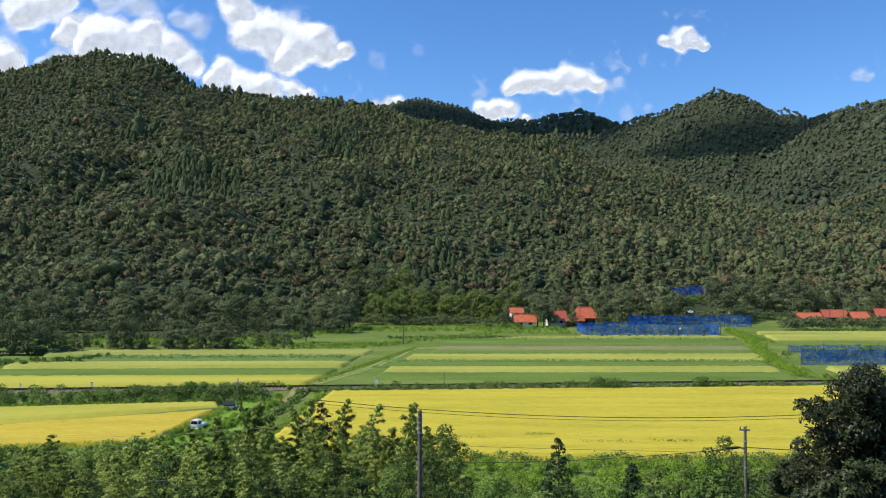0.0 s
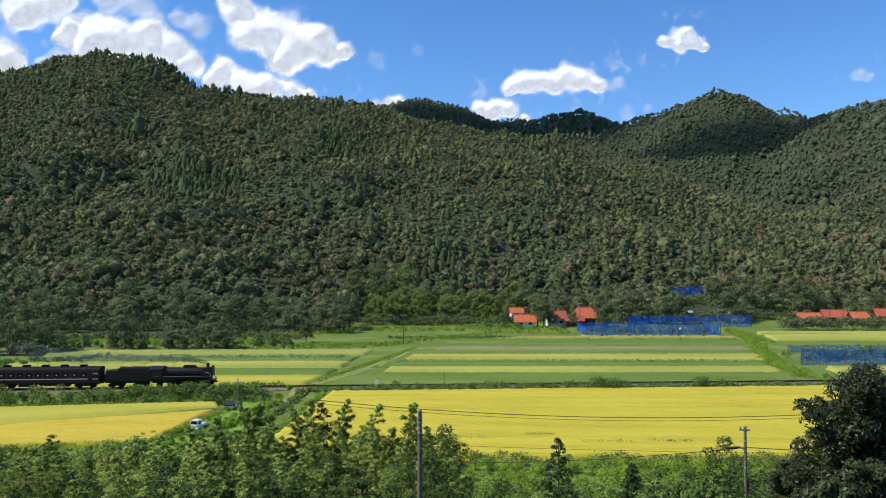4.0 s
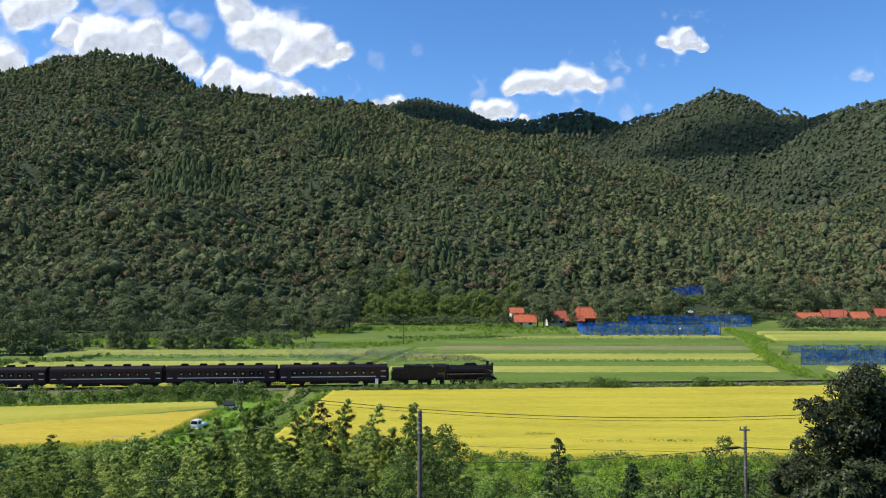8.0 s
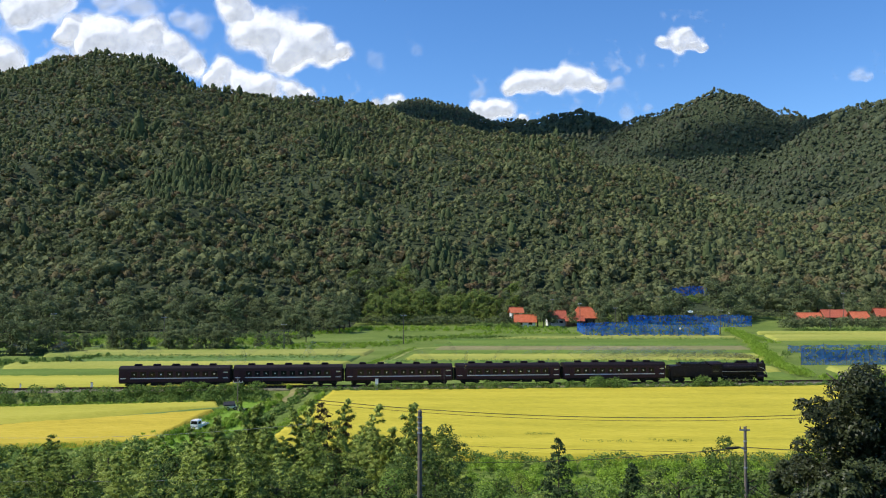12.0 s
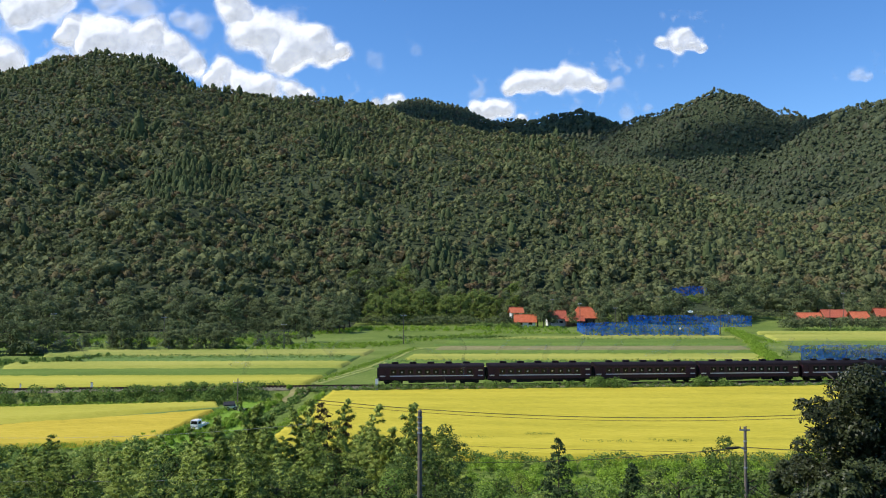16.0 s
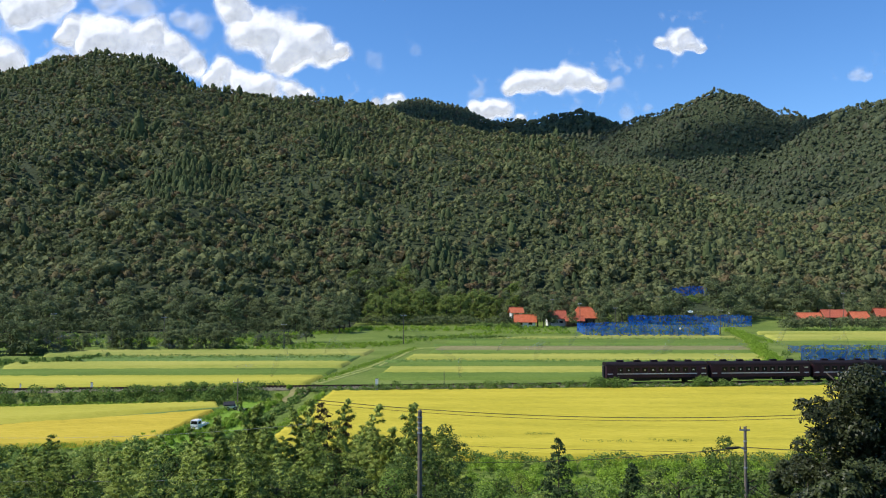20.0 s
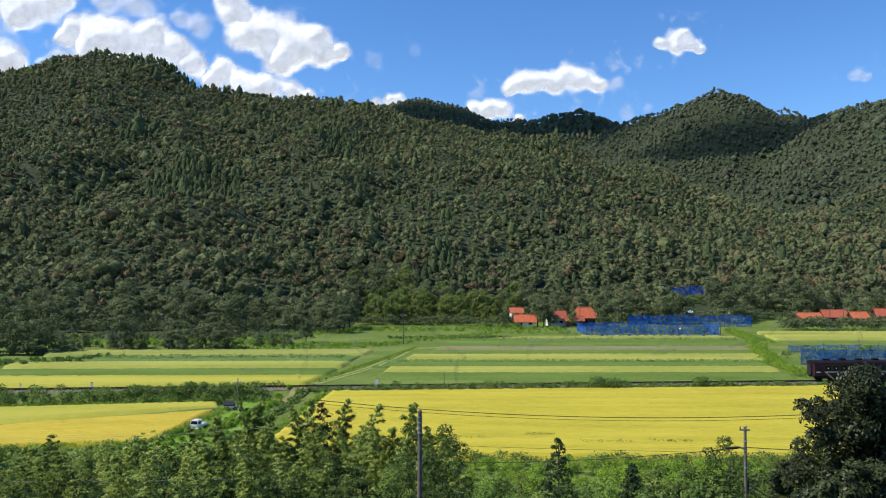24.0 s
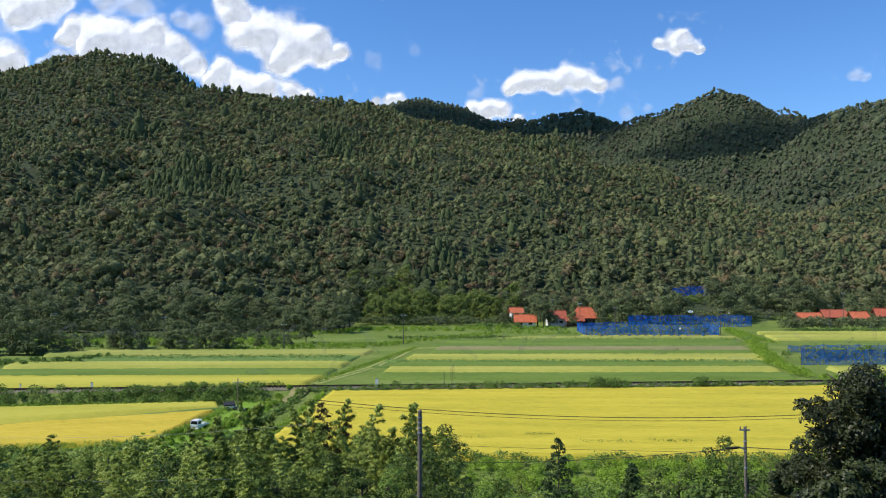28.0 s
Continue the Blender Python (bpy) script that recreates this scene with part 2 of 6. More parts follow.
def cloud_material():
    """White vapour: lit by the sun and by an added glow, thinning out towards the rim, ragged by noise."""
    m = bpy.data.materials.new("self-lit cumulus vapour")
    m.use_nodes = True
    n, l = m.node_tree.nodes, m.node_tree.links
    n.clear()
    at = n.new("ShaderNodeAttribute")
    at.attribute_name = "vapour"
    tc = n.new("ShaderNodeTexCoord")
    nz = n.new("ShaderNodeTexNoise")
    nz.inputs["Scale"].default_value = 0.016
    nz.inputs["Detail"].default_value = 5
    nz.inputs["Roughness"].default_value = 0.6
    l.new(tc.outputs["Object"], nz.inputs["Vector"])
    k = n.new("ShaderNodeMath")
    k.operation = "MULTIPLY_ADD"
    l.new(nz.outputs["Fac"], k.inputs[0])
    k.inputs[1].default_value = 0.34
    l.new(at.outputs["Fac"], k.inputs[2])
    mr = n.new("ShaderNodeMapRange")
    mr.interpolation_type = "SMOOTHSTEP"
    mr.inputs["From Min"].default_value, mr.inputs["From Max"].default_value = 0.08, 0.80
    l.new(k.outputs[0], mr.inputs["Value"])
    cap = n.new("ShaderNodeAttribute")
    cap.attribute_name = "thickness"
    al = n.new("ShaderNodeMath")
    al.operation = "MULTIPLY"
    l.new(mr.outputs[0], al.inputs[0])
    l.new(cap.outputs["Fac"], al.inputs[1])
    df = n.new("ShaderNodeBsdfDiffuse")
    df.inputs["Color"].default_value = (0.36, 0.36, 0.36, 1)
    # light scattered inside the vapour evens out its folds
    # normals bent up and sunward stand in for scattered light, evening out the folds
    g = n.new("ShaderNodeNewGeometry")
    half = n.new("ShaderNodeVectorMath")
    half.operation = "MULTIPLY_ADD"
    half.inputs[1].default_value = (0.5, 0.5, 0.5)
    half.inputs[2].default_value = (-0.15, -0.22, 0.42)
    l.new(g.outputs["Normal"], half.inputs[0])
    nn = n.new("ShaderNodeVectorMath")
    nn.operation = "NORMALIZE"
    l.new(half.outputs[0], nn.inputs[0])
    l.new(nn.outputs[0], df.inputs["Normal"])
    em = n.new("ShaderNodeEmission")
    em.inputs["Color"].default_value = (0.88, 0.92, 1.0, 1)
    dim = n.new("ShaderNodeMapRange")          # grey and white shading painted into the glow by noise
    dim.inputs["From Min"].default_value, dim.inputs["From Max"].default_value = 0.3, 0.7
    dim.inputs["To Min"].default_value, dim.inputs["To Max"].default_value = 0.52, 0.80
    l.new(nz.outputs["Fac"], dim.inputs["Value"])
    l.new(dim.outputs[0], em.inputs["Strength"])
    ad = n.new("ShaderNodeAddShader")
    l.new(df.outputs[0], ad.inputs[0])
    l.new(em.outputs[0], ad.inputs[1])
    tr = n.new("ShaderNodeBsdfTransparent")
    fin = n.new("ShaderNodeMixShader")
    l.new(al.outputs[0], fin.inputs[0])
    l.new(tr.outputs[0], fin.inputs[1])
    l.new(ad.outputs[0], fin.inputs[2])
    out = n.new("ShaderNodeOutputMaterial")
    l.new(fin.outputs[0], out.inputs["Surface"])
    return m


M_CLOUD = cloud_material()


# ---- building helpers ----
rng = np.random.default_rng(7)


def mesh_of(name, verts, faces, mat, smooth=False):
    me = bpy.data.meshes.new(name)
    v = np.asarray(verts, np.float32).reshape(-1, 3)
    f = np.asarray(faces, np.int32)
    k = f.shape[1]
    me.vertices.add(len(v))
    me.vertices.foreach_set("co", v.ravel())
    me.loops.add(f.size)
    me.loops.foreach_set("vertex_index", f.ravel())
    me.polygons.add(len(f))
    me.polygons.foreach_set("loop_start", np.arange(0, f.size, k, dtype=np.int32))
    me.polygons.foreach_set("loop_total", np.full(len(f), k, np.int32))
    me.update(calc_edges=True)
    if smooth:
        me.polygons.foreach_set("use_smooth", np.ones(len(f), bool))
    me.materials.append(mat)
    return me


def bm_mesh(name, bm, mat, smooth=False):
    me = bpy.data.meshes.new(name)
    bmesh.ops.recalc_face_normals(bm, faces=bm.faces)
    bm.to_mesh(me)
    bm.free()
    if smooth:
        for p in me.polygons:
            p.use_smooth = True
    me.materials.append(mat)
    return me


def part(name, what, mat, parent, label="", smooth=False):
    """One mesh object under a thing or under a part; what: a bmesh or a mesh."""
    me = bm_mesh(name, what, mat, smooth) if isinstance(what, bmesh.types.BMesh) else what
    ob = new(name, me)
    ob.parent = parent
    return tagged(ob, label)


def empty(name, m, label, category, group="", kind=""):
    ob = new(name)
    ob.matrix_basis = m
    return tagged(ob, label, category, group, kind)


def box(bm, x0, x1, y0, y1, z0, z1, bevel=0.0):
    r = bmesh.ops.create_cube(bm, size=1.0)["verts"]
    for v in r:
        v.co = Vector((x0 + (v.co.x + 0.5) * (x1 - x0), y0 + (v.co.y + 0.5) * (y1 - y0), z0 + (v.co.z + 0.5) * (z1 - z0)))
    if bevel:
        e = list({e for v in r for e in v.link_edges})
        bmesh.ops.bevel(bm, geom=e, offset=bevel, segments=2, affect="EDGES")
    return bm


def boxes(*rows, bevel=0.0):
    bm = bmesh.new()
    for r in rows:
        box(bm, *r, bevel=bevel)
    return bm


def tube(bm, a, b, r0, r1=None, n=8, caps=True):
    """A tapered round bar from a to b."""
    a, b = Vector(a), Vector(b)
    r1 = r0 if r1 is None else r1
    q = (b - a).to_track_quat("Z", "Y")
    rings = []
    for p, r in ((a, r0), (b, r1)):
        rings.append([bm.verts.new(p + q @ Vector((r * math.cos(t), r * math.sin(t), 0))) for t in (2 * math.pi * i / n for i in range(n))])
    for i in range(n):
        bm.faces.new((rings[0][i], rings[0][(i + 1) % n], rings[1][(i + 1) % n], rings[1][i]))
    if caps:
        bm.faces.new(rings[0][::-1])
        bm.faces.new(rings[1])
    return bm


def tubes(*rows, n=8):
    bm = bmesh.new()
    for r in rows:
        tube(bm, *r, n=n)
    return bm


def prism(profile, x0, x1):
    """The outline (y, z) drawn out along x."""
    bm = bmesh.new()
    a = [bm.verts.new((x0, y, z)) for y, z in profile]
    b = [bm.verts.new((x1, y, z)) for y, z in profile]
    k = len(profile)
    for i in range(k):
        bm.faces.new((a[i], a[(i + 1) % k], b[(i + 1) % k], b[i]))
    bm.faces.new(a[::-1])
    bm.faces.new(b)
    return bm


def lattice(x, y, seed):
    """Smooth chance values between 0 and 1, one unit apart."""
    xi, yi = np.floor(x).astype(np.int64), np.floor(y).astype(np.int64)
    fx, fy = x - xi, y - yi
    fx, fy = fx * fx * (3 - 2 * fx), fy * fy * (3 - 2 * fy)

    def h(i, j):
        k = (i * 374761393 + j * 668265263 + seed * 1442695041) & 0xFFFFFFFF
        k = ((k ^ (k >> 13)) * 1274126177) & 0xFFFFFFFF
        return ((k ^ (k >> 16)) & 0xFFFF) / 65535.0
    return (h(xi, yi) * (1 - fx) + h(xi + 1, yi) * fx) * (1 - fy) + (h(xi, yi + 1) * (1 - fx) + h(xi + 1, yi + 1) * fx) * fy


# ---- the lie of the land ----
# crest lines: x, y, height, fall per metre
MAIN = [(-900, 1030, 207, .44), (-631, 1000, 236, .44), (-545, 975, 252, .46), (-480, 960, 260, .47), (-440, 952, 274, .48), (-412, 950, 279, .49), (-345, 940, 273, .48), (-288, 930, 257, .45),
        (-239, 920, 243, .44), (-201, 930, 231, .42), (-125, 950, 226, .40), (-56, 930, 210, .39), (29, 900, 186, .37), (106, 870, 166, .35),
        (150, 840, 145, .33), (188, 800, 126, .31), (222, 740, 97, .29), (248, 670, 64, .26), (264, 600, 44, .22), (274, 540, 28, .18), (282, 500, 16, .15)]
# ribs that run down the face of the near mountain
RIBS = [[(-480, 960, 247, .6), (-430, 790, 190, .62), (-370, 640, 125, .6), (-330, 540, 78, .5)],
        [(-345, 940, 256, .6), (-270, 800, 208, .62), (-215, 660, 145, .6), (-170, 540, 88, .5), (-150, 470, 52, .4)],
        [(-201, 930, 216, .6), (-150, 790, 168, .62), (-95, 650, 112, .58), (-60, 540, 66, .5)],
        [(-56, 930, 198, .6), (0, 780, 150, .6), (50, 640, 96, .55), (75, 520, 46, .45)],
        [(106, 870, 154, .6), (128, 740, 116, .55), (150, 610, 72, .5), (160, 500, 32, .4)]]
RIGHT = [(387, 1850, 369, 0.59), (420, 1820, 379, 0.60), (461, 1780, 393, 0.62), (512, 1740, 399, 0.63), (551, 1690, 410, 0.64), (575, 1680, 422, 0.64), (609, 1670, 397, 0.64),
         (653, 1660, 373, 0.64), (703, 1640, 368, 0.64), (741, 1620, 345, 0.64)]
SHOULDER = [(387, 1850, 365, 0.57), (370, 1650, 295, 0.60), (372, 1480, 236, 0.60), (405, 1330, 188, 0.60), (420, 1200, 122, 0.57), (400, 1050, 72, 0.52)]
SPUR = [(741, 1560, 338, 0.55), (728, 1500, 333, 0.55), (734, 1450, 331, 0.55), (743, 1400, 330, 0.55), (772, 1380, 326, 0.55), (820, 1300, 330, 0.53), (906, 1200, 317, 0.50), (1078, 1100, 251, 0.45)]
SPURRIBS = [[(741, 1560, 336, .55), (640, 1430, 268, .55), (563, 1340, 212, .55), (470, 1240, 155, .52), (421, 1150, 114, .5)],
            [(820, 1300, 318, .55), (693, 1230, 262, .55), (600, 1170, 208, .55), (516, 1110, 166, .52), (413, 1030, 112, .5), (370, 950, 70, .42)],
            [(906, 1200, 300, .55), (700, 1060, 216, .52), (554, 960, 148, .5), (424, 880, 86, .45), (357, 800, 50, .4)]]
FAR = [(-314, 2400, 478, .45), (-157, 2350, 528, .48), (-72, 2300, 541, .48), (26, 2300, 521, .48), (123, 2280, 479, .48), (250, 2250, 465, .48),
       (350, 2200, 475, .48), (400, 2190, 471, .48), (470, 2170, 445, .46), (540, 2150, 409, .46)]
KNOLL = [(-190, 372, 14, .3), (-150, 372, 23, .36), (-110, 376, 28, .4), (-70, 382, 20, .34), (-36, 392, 9, .24)]
TERRACE = [(106, 398, 12, .2), (140, 402, 13, .2)]


def from_crest(x, y, crest):
    best = np.full(x.shape, -1e9)
    for (ax, ay, az, af), (bx, by, bz, bf) in zip(crest, crest[1:]):
        dx, dy = bx - ax, by - ay
        t = np.clip(((x - ax) * dx + (y - ay) * dy) / (dx * dx + dy * dy), 0, 1)
        d = np.hypot(x - ax - t * dx, y - ay - t * dy)
        best = np.maximum(best, az + (bz - az) * t - (af + (bf - af) * t) * d)
    return best


def slope_height(x, y):
    h = np.maximum.reduce([from_crest(x, y, c) for c in (MAIN, *RIBS, RIGHT, SHOULDER, SPUR, *SPURRIBS, FAR, KNOLL, TERRACE)])
    warp = 26 * (lattice(x / 120 + 0.3 * y / 120, y / 300, 3) - 0.5) + 20 * (lattice(x / 52 - 0.2 * y / 52, y / 120, 5) - 0.5) + 8 * (lattice(x / 24, y / 30, 6) - 0.5)
    top = np.maximum.reduce([from_crest(x, y, [(a, b, c, 0.02) for a, b, c, _ in q]) for q in (MAIN, RIGHT, SPUR, FAR)])
    return h + warp * np.clip(h / 60, 0, 1) * np.clip((top - h - 8) / 110, 0.04, 1)


RX, RY = 0.99693, 0.07829          # the railway's direction
RAIL_TOP = 0.75


def rail_y(x):
    return 146.61 + x * RY / RX


def land(x, y):
    """Height of the ground: near slope, paddies, railway bank, terraces, mountains."""
    x, y = np.asarray(x, float), np.asarray(y, float)
    floor = -1.6 + 1.1 * np.clip((x + 29) / 5, 0, 1)
    near = np.where(y < 5, 18.0, np.maximum(floor, 18.0 - 0.31 * (y - 5)))
    near = near + np.where(y < 80, 1.2 * (lattice(x / 9, y / 9, 9) - 0.5) * np.clip((y - 6) / 20, 0, 1), 0)
    valley = np.where(y > rail_y(x), -0.1 + np.clip((y - 150) / 180, 0, 1) * 1.2, floor)
    bank = np.clip(1 - (np.abs(y - rail_y(x)) - 2.4) / 2.6, 0, 1)
    valley = np.maximum(valley, floor + bank * (RAIL_TOP - 0.45 - floor))
    z = np.where(y < 100, np.maximum(near, floor), valley)
    hill = slope_height(x, y)
    soft = np.where(hill > 60, hill - 1.0, np.log1p(np.exp(np.clip((hill - 1.0) / 2.5, -30, 25))) * 2.5)
    return z + np.where(y > 225, soft, 0) * np.clip((y - 225) / 60, 0, 1)


def make_ground():
    ys = np.concatenate([np.arange(-60, 100, 2.5), np.arange(100, 180, 1.8), np.arange(180, 360, 4), np.arange(360, 1100, 14), np.arange(1100, 2700, 40),
                         np.linspace(2700, 4700, 12)])
    xs = np.concatenate([np.linspace(-3400, -1000, 14), np.arange(-980, -260, 16), np.arange(-260, 300, 7), np.arange(300, 1200, 16), np.linspace(1220, 3400, 16)])
    X, Y = np.meshgrid(xs, ys)
    Z = land(X, Y)
    n, m = len(xs), len(ys)
    idx = np.arange(n * m).reshape(m, n)
    F = np.stack([idx[:-1, :-1], idx[:-1, 1:], idx[1:, 1:], idx[1:, :-1]], -1).reshape(-1, 4)
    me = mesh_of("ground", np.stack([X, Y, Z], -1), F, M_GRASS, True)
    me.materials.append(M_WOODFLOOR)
    cy = Y.ravel()[F].mean(1)
    ch = slope_height(X.ravel()[F].mean(1), cy)
    # ground under the woods and near-slope bushes takes the darkened floor
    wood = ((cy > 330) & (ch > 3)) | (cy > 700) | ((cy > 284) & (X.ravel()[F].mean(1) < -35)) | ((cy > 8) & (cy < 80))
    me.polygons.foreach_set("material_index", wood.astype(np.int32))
    tagged(new("ground", me), "grassy valley floor rising into wooded mountain slopes", "ground", kind="structure")


# ---- leaves and crowns ----
def unit(a):
    return a / np.maximum(1e-9, np.linalg.norm(a, axis=-1, keepdims=True))


def leaf_cards(pos, nor, length, width, droop=0.0, jit=0.35, r=rng):
    """Folded leaves: four points and two triangles each, turned about their normals."""
    n = len(pos)
    nor = unit(nor + r.normal(0, jit, (n, 3)))
    t = r.normal(0, 1, (n, 3))
    t[:, 2] -= droop
    t = unit(t - nor * (t * nor).sum(1, keepdims=True))
    s = np.cross(nor, t)
    L = (length * r.uniform(0.6, 1.3, n))[:, None]
    W = (width * r.uniform(0.6, 1.3, n))[:, None]
    v = np.stack([pos - t * L * 0.5, pos + s * W * 0.5 - nor * W * 0.15, pos + t * L * 0.5 - nor * L * 0.12, pos - s * W * 0.5 - nor * W * 0.15], 1)
    b = np.arange(n)[:, None] * 4
    f = np.concatenate([b + [0, 1, 2], b + [0, 2, 3]])
    return v.reshape(-1, 3), f


def clump_points(centres, radii, n, r=rng, flat=0.75, fill=0.45):
    """Points and outward normals on uneven clumps."""
    centres, radii = np.asarray(centres, float), np.asarray(radii, float)
    k = r.choice(len(centres), n, p=radii ** 2 / (radii ** 2).sum())
    d = unit(r.normal(0, 1, (n, 3)))
    d[:, 2] = np.where(d[:, 2] < -0.4, -d[:, 2], d[:, 2])
    rad = radii[k] * (1 - fill * r.random(n) ** 2) * r.uniform(0.85, 1.12, n)
    off = d * rad[:, None]
    off[:, 2] *= flat
    return centres[k] + off, unit(d + [0, 0, 0.35])


def limbs(bm, base, top, spread, count, r0, r):
    tube(bm, base, top, r0, r0 * 0.45, 7)
    for i in range(count):
        f = r.uniform(0.35, 0.95)
        p = Vector(base).lerp(Vector(top), f)
        a = i * 2.4 + r.uniform(-0.4, 0.4)
        q = p + Vector((math.cos(a) * spread * r.uniform(0.5, 0.9), math.sin(a) * spread * r.uniform(0.5, 0.9), spread * r.uniform(0.25, 0.7)))
        tube(bm, p, q, r0 * 0.4, r0 * 0.12, 5)


def broadleaf(name, h, w, leaves, size, mat, label, category="tree", seed=1, group="", clumps=16, base=0.25, aspect=0.5, droop=0.0, flat=0.75):
    """A tree or shrub of height h and width w: trunk with limbs, crown of many leaves in uneven clumps."""
    r = np.random.default_rng(seed)
    ob = empty(name, pose(0, 0, 0), label, category, group)
    bm = bmesh.new()
    limbs(bm, (0, 0, -0.4), (r.uniform(-.1, .1) * w, r.uniform(-.1, .1) * w, h * 0.75), w * 0.4, 7, max(0.04, h * 0.022), r)
    part("trunk", bm, M_BARK, ob)
    c, rad = [], []
    for i in range(clumps):
        a, f = r.uniform(0, 2 * math.pi), r.random() ** 0.7
        zf = base + (0.92 - base) * (i + 0.5) / clumps
        reach = 0.36 * w * f * math.sqrt(max(0.08, 1 - (max(0.0, zf - 0.45) / 0.55) ** 2))
        c.append((math.cos(a) * reach, math.sin(a) * reach, h * zf))
        rad.append(w * r.uniform(0.13, 0.24) * (1.1 - 0.45 * zf))
    p, n = clump_points(c, rad, leaves, r, flat, 0.3)
    v, f = leaf_cards(p, n, size, size * aspect, droop, 0.32, r)
    part("crown", mesh_of("crown", v, f, mat), mat, ob)
    return ob


def bamboo(h, leaves, seed, mat, label):
    r = np.random.default_rng(seed)
    ob = empty("bamboo", pose(0, 0, 0), label, "bamboo", "foreground bamboo")
    lean = Vector((r.choice([-1, 1]) * r.uniform(.07, .17) * h, r.uniform(-.12, .12) * h, 0))

    def spine(t):
        return Vector((lean.x * t ** 2.5, lean.y * t ** 2.5, h * (t - 0.06 * t ** 4)))
    ob["tip"] = (lean.x, lean.y)
    bm = bmesh.new()
    for i in range(10):
        tube(bm, spine(i / 10), spine((i + 1) / 10), 0.05 * (1 - i / 11), 0.05 * (1 - (i + 1) / 11), 6, False)
    pos, way = [], []
    for i in range(46):
        t = 0.24 + 0.75 * (i / 46) ** 0.9
        a = i * 2.4 + r.uniform(-0.5, 0.5)
        reach = 0.18 * h * (1 - t) ** 0.7 * r.uniform(0.3, 1.5) + 0.09
        p = spine(t)
        out = Vector((math.cos(a), math.sin(a), 0))
        q = p + out * reach + Vector((0, 0, r.uniform(0.1, 0.7) * reach))
        tube(bm, p, q, 0.012, 0.005, 4, False)
        for k in range(int(leaves / 46 * (0.45 + 0.75 * min(1.3, reach)))):
            f = r.random() ** 0.4
            d = p.lerp(q, f)
            pos.append((d.x, d.y, d.z - 0.2 * f * reach * r.random()))
            way.append((out.x * 0.8, out.y * 0.8, 0.1 - 0.6 * f))
    part("culm", bm, M_CULM, ob)
    n = len(pos)
    pos = np.array(pos) + r.normal(0, 0.15, (n, 3)) * [1, 1, 0.6] * np.clip(1.25 - 0.075 * np.array(pos)[:, 2:] * 12 / h, 0.45, 1)
    d = unit(np.array(way) + r.normal(0, 0.45, (n, 3)))
    up = unit(np.array([0, 0, 1.0]) + np.array(way) * [0.6, 0.6, 0] + r.normal(0, 0.28, (n, 3)))
    up = unit(up - d * (up * d).sum(1, keepdims=True))
    side = np.cross(up, d)
    L = 0.37 * r.uniform(0.6, 1.3, (n, 1))
    W = 0.10 * r.uniform(0.6, 1.3, (n, 1))
    v = np.stack([pos - d * L * 0.5, pos + side * W * 0.5 - up * W * 0.15, pos + d * L * 0.5 - up * L * 0.12, pos - side * W * 0.5 - up * W * 0.15], 1).reshape(-1, 3)
    k = np.arange(n)[:, None] * 4
    part("leaves", mesh_of("leaves", v, np.concatenate([k + [0, 1, 2], k + [0, 2, 3]]), mat), mat, ob)
    return ob


# ---- the wooded mountains ----
def crown_template(seed, pointed, cards, size, core=1.0):
    """A crown of one unit radius: a lumpy leafy dome of several boughs, with loose sprays round it."""
    r = np.random.default_rng(seed)
    c, rad = [], []
    for i in range(6):
        a, q = i * 1.05 + r.uniform(-0.4, 0.4), r.uniform(0.3, 0.62)
        c.append((math.cos(a) * q, math.sin(a) * q, r.uniform(-0.1, 0.35)))
        rad.append(r.uniform(0.36, 0.52))
    c.append((r.uniform(-.2, .2), r.uniform(-.2, .2), 0.5))
    rad.append(0.5)
    c, rad = np.array(c), np.array(rad)
    bm = bmesh.new()
    bmesh.ops.create_icosphere(bm, subdivisions=1, radius=1)
    bmesh.ops.delete(bm, geom=[v for v in bm.verts if v.co.z < -0.75], context="VERTS")
    bm.verts.index_update()
    d = np.array([q.co[:] for q in bm.verts])
    g = np.array([[q.index for q in t.verts] for t in bm.faces])
    bm.free()
    if pointed:
        t = (d[:, 2] + 1) / 2
        w = d * r.uniform(0.75, 1.2, (len(d), 1)) * np.stack([0.95 - 0.62 * t, 0.95 - 0.62 * t, np.full(len(t), 1.5)], 1) + [0, 0, 0.25]
    else:
        # the reach along each direction is that of the farthest bough
        along = d @ c.T
        off2 = (c ** 2).sum(1)[None] - along ** 2
        reach = np.where(off2 < rad[None] ** 2, along + np.sqrt(np.clip(rad[None] ** 2 - off2, 0, None)), 0.45).max(1)
        w = d * (reach * r.uniform(0.55, 1.0, len(d)))[:, None]
    k = r.integers(0, len(g), cards)
    b = r.dirichlet((1, 1, 1), cards)
    p = (w[g[k]] * b[..., None]).sum(1)
    v, f = leaf_cards(p * 1.08, unit(p + [0, 0, 0.3]), size, size * 0.7, 0, 0.6, r)
    return np.concatenate([v, w * core]), np.concatenate([f, g + len(v)])


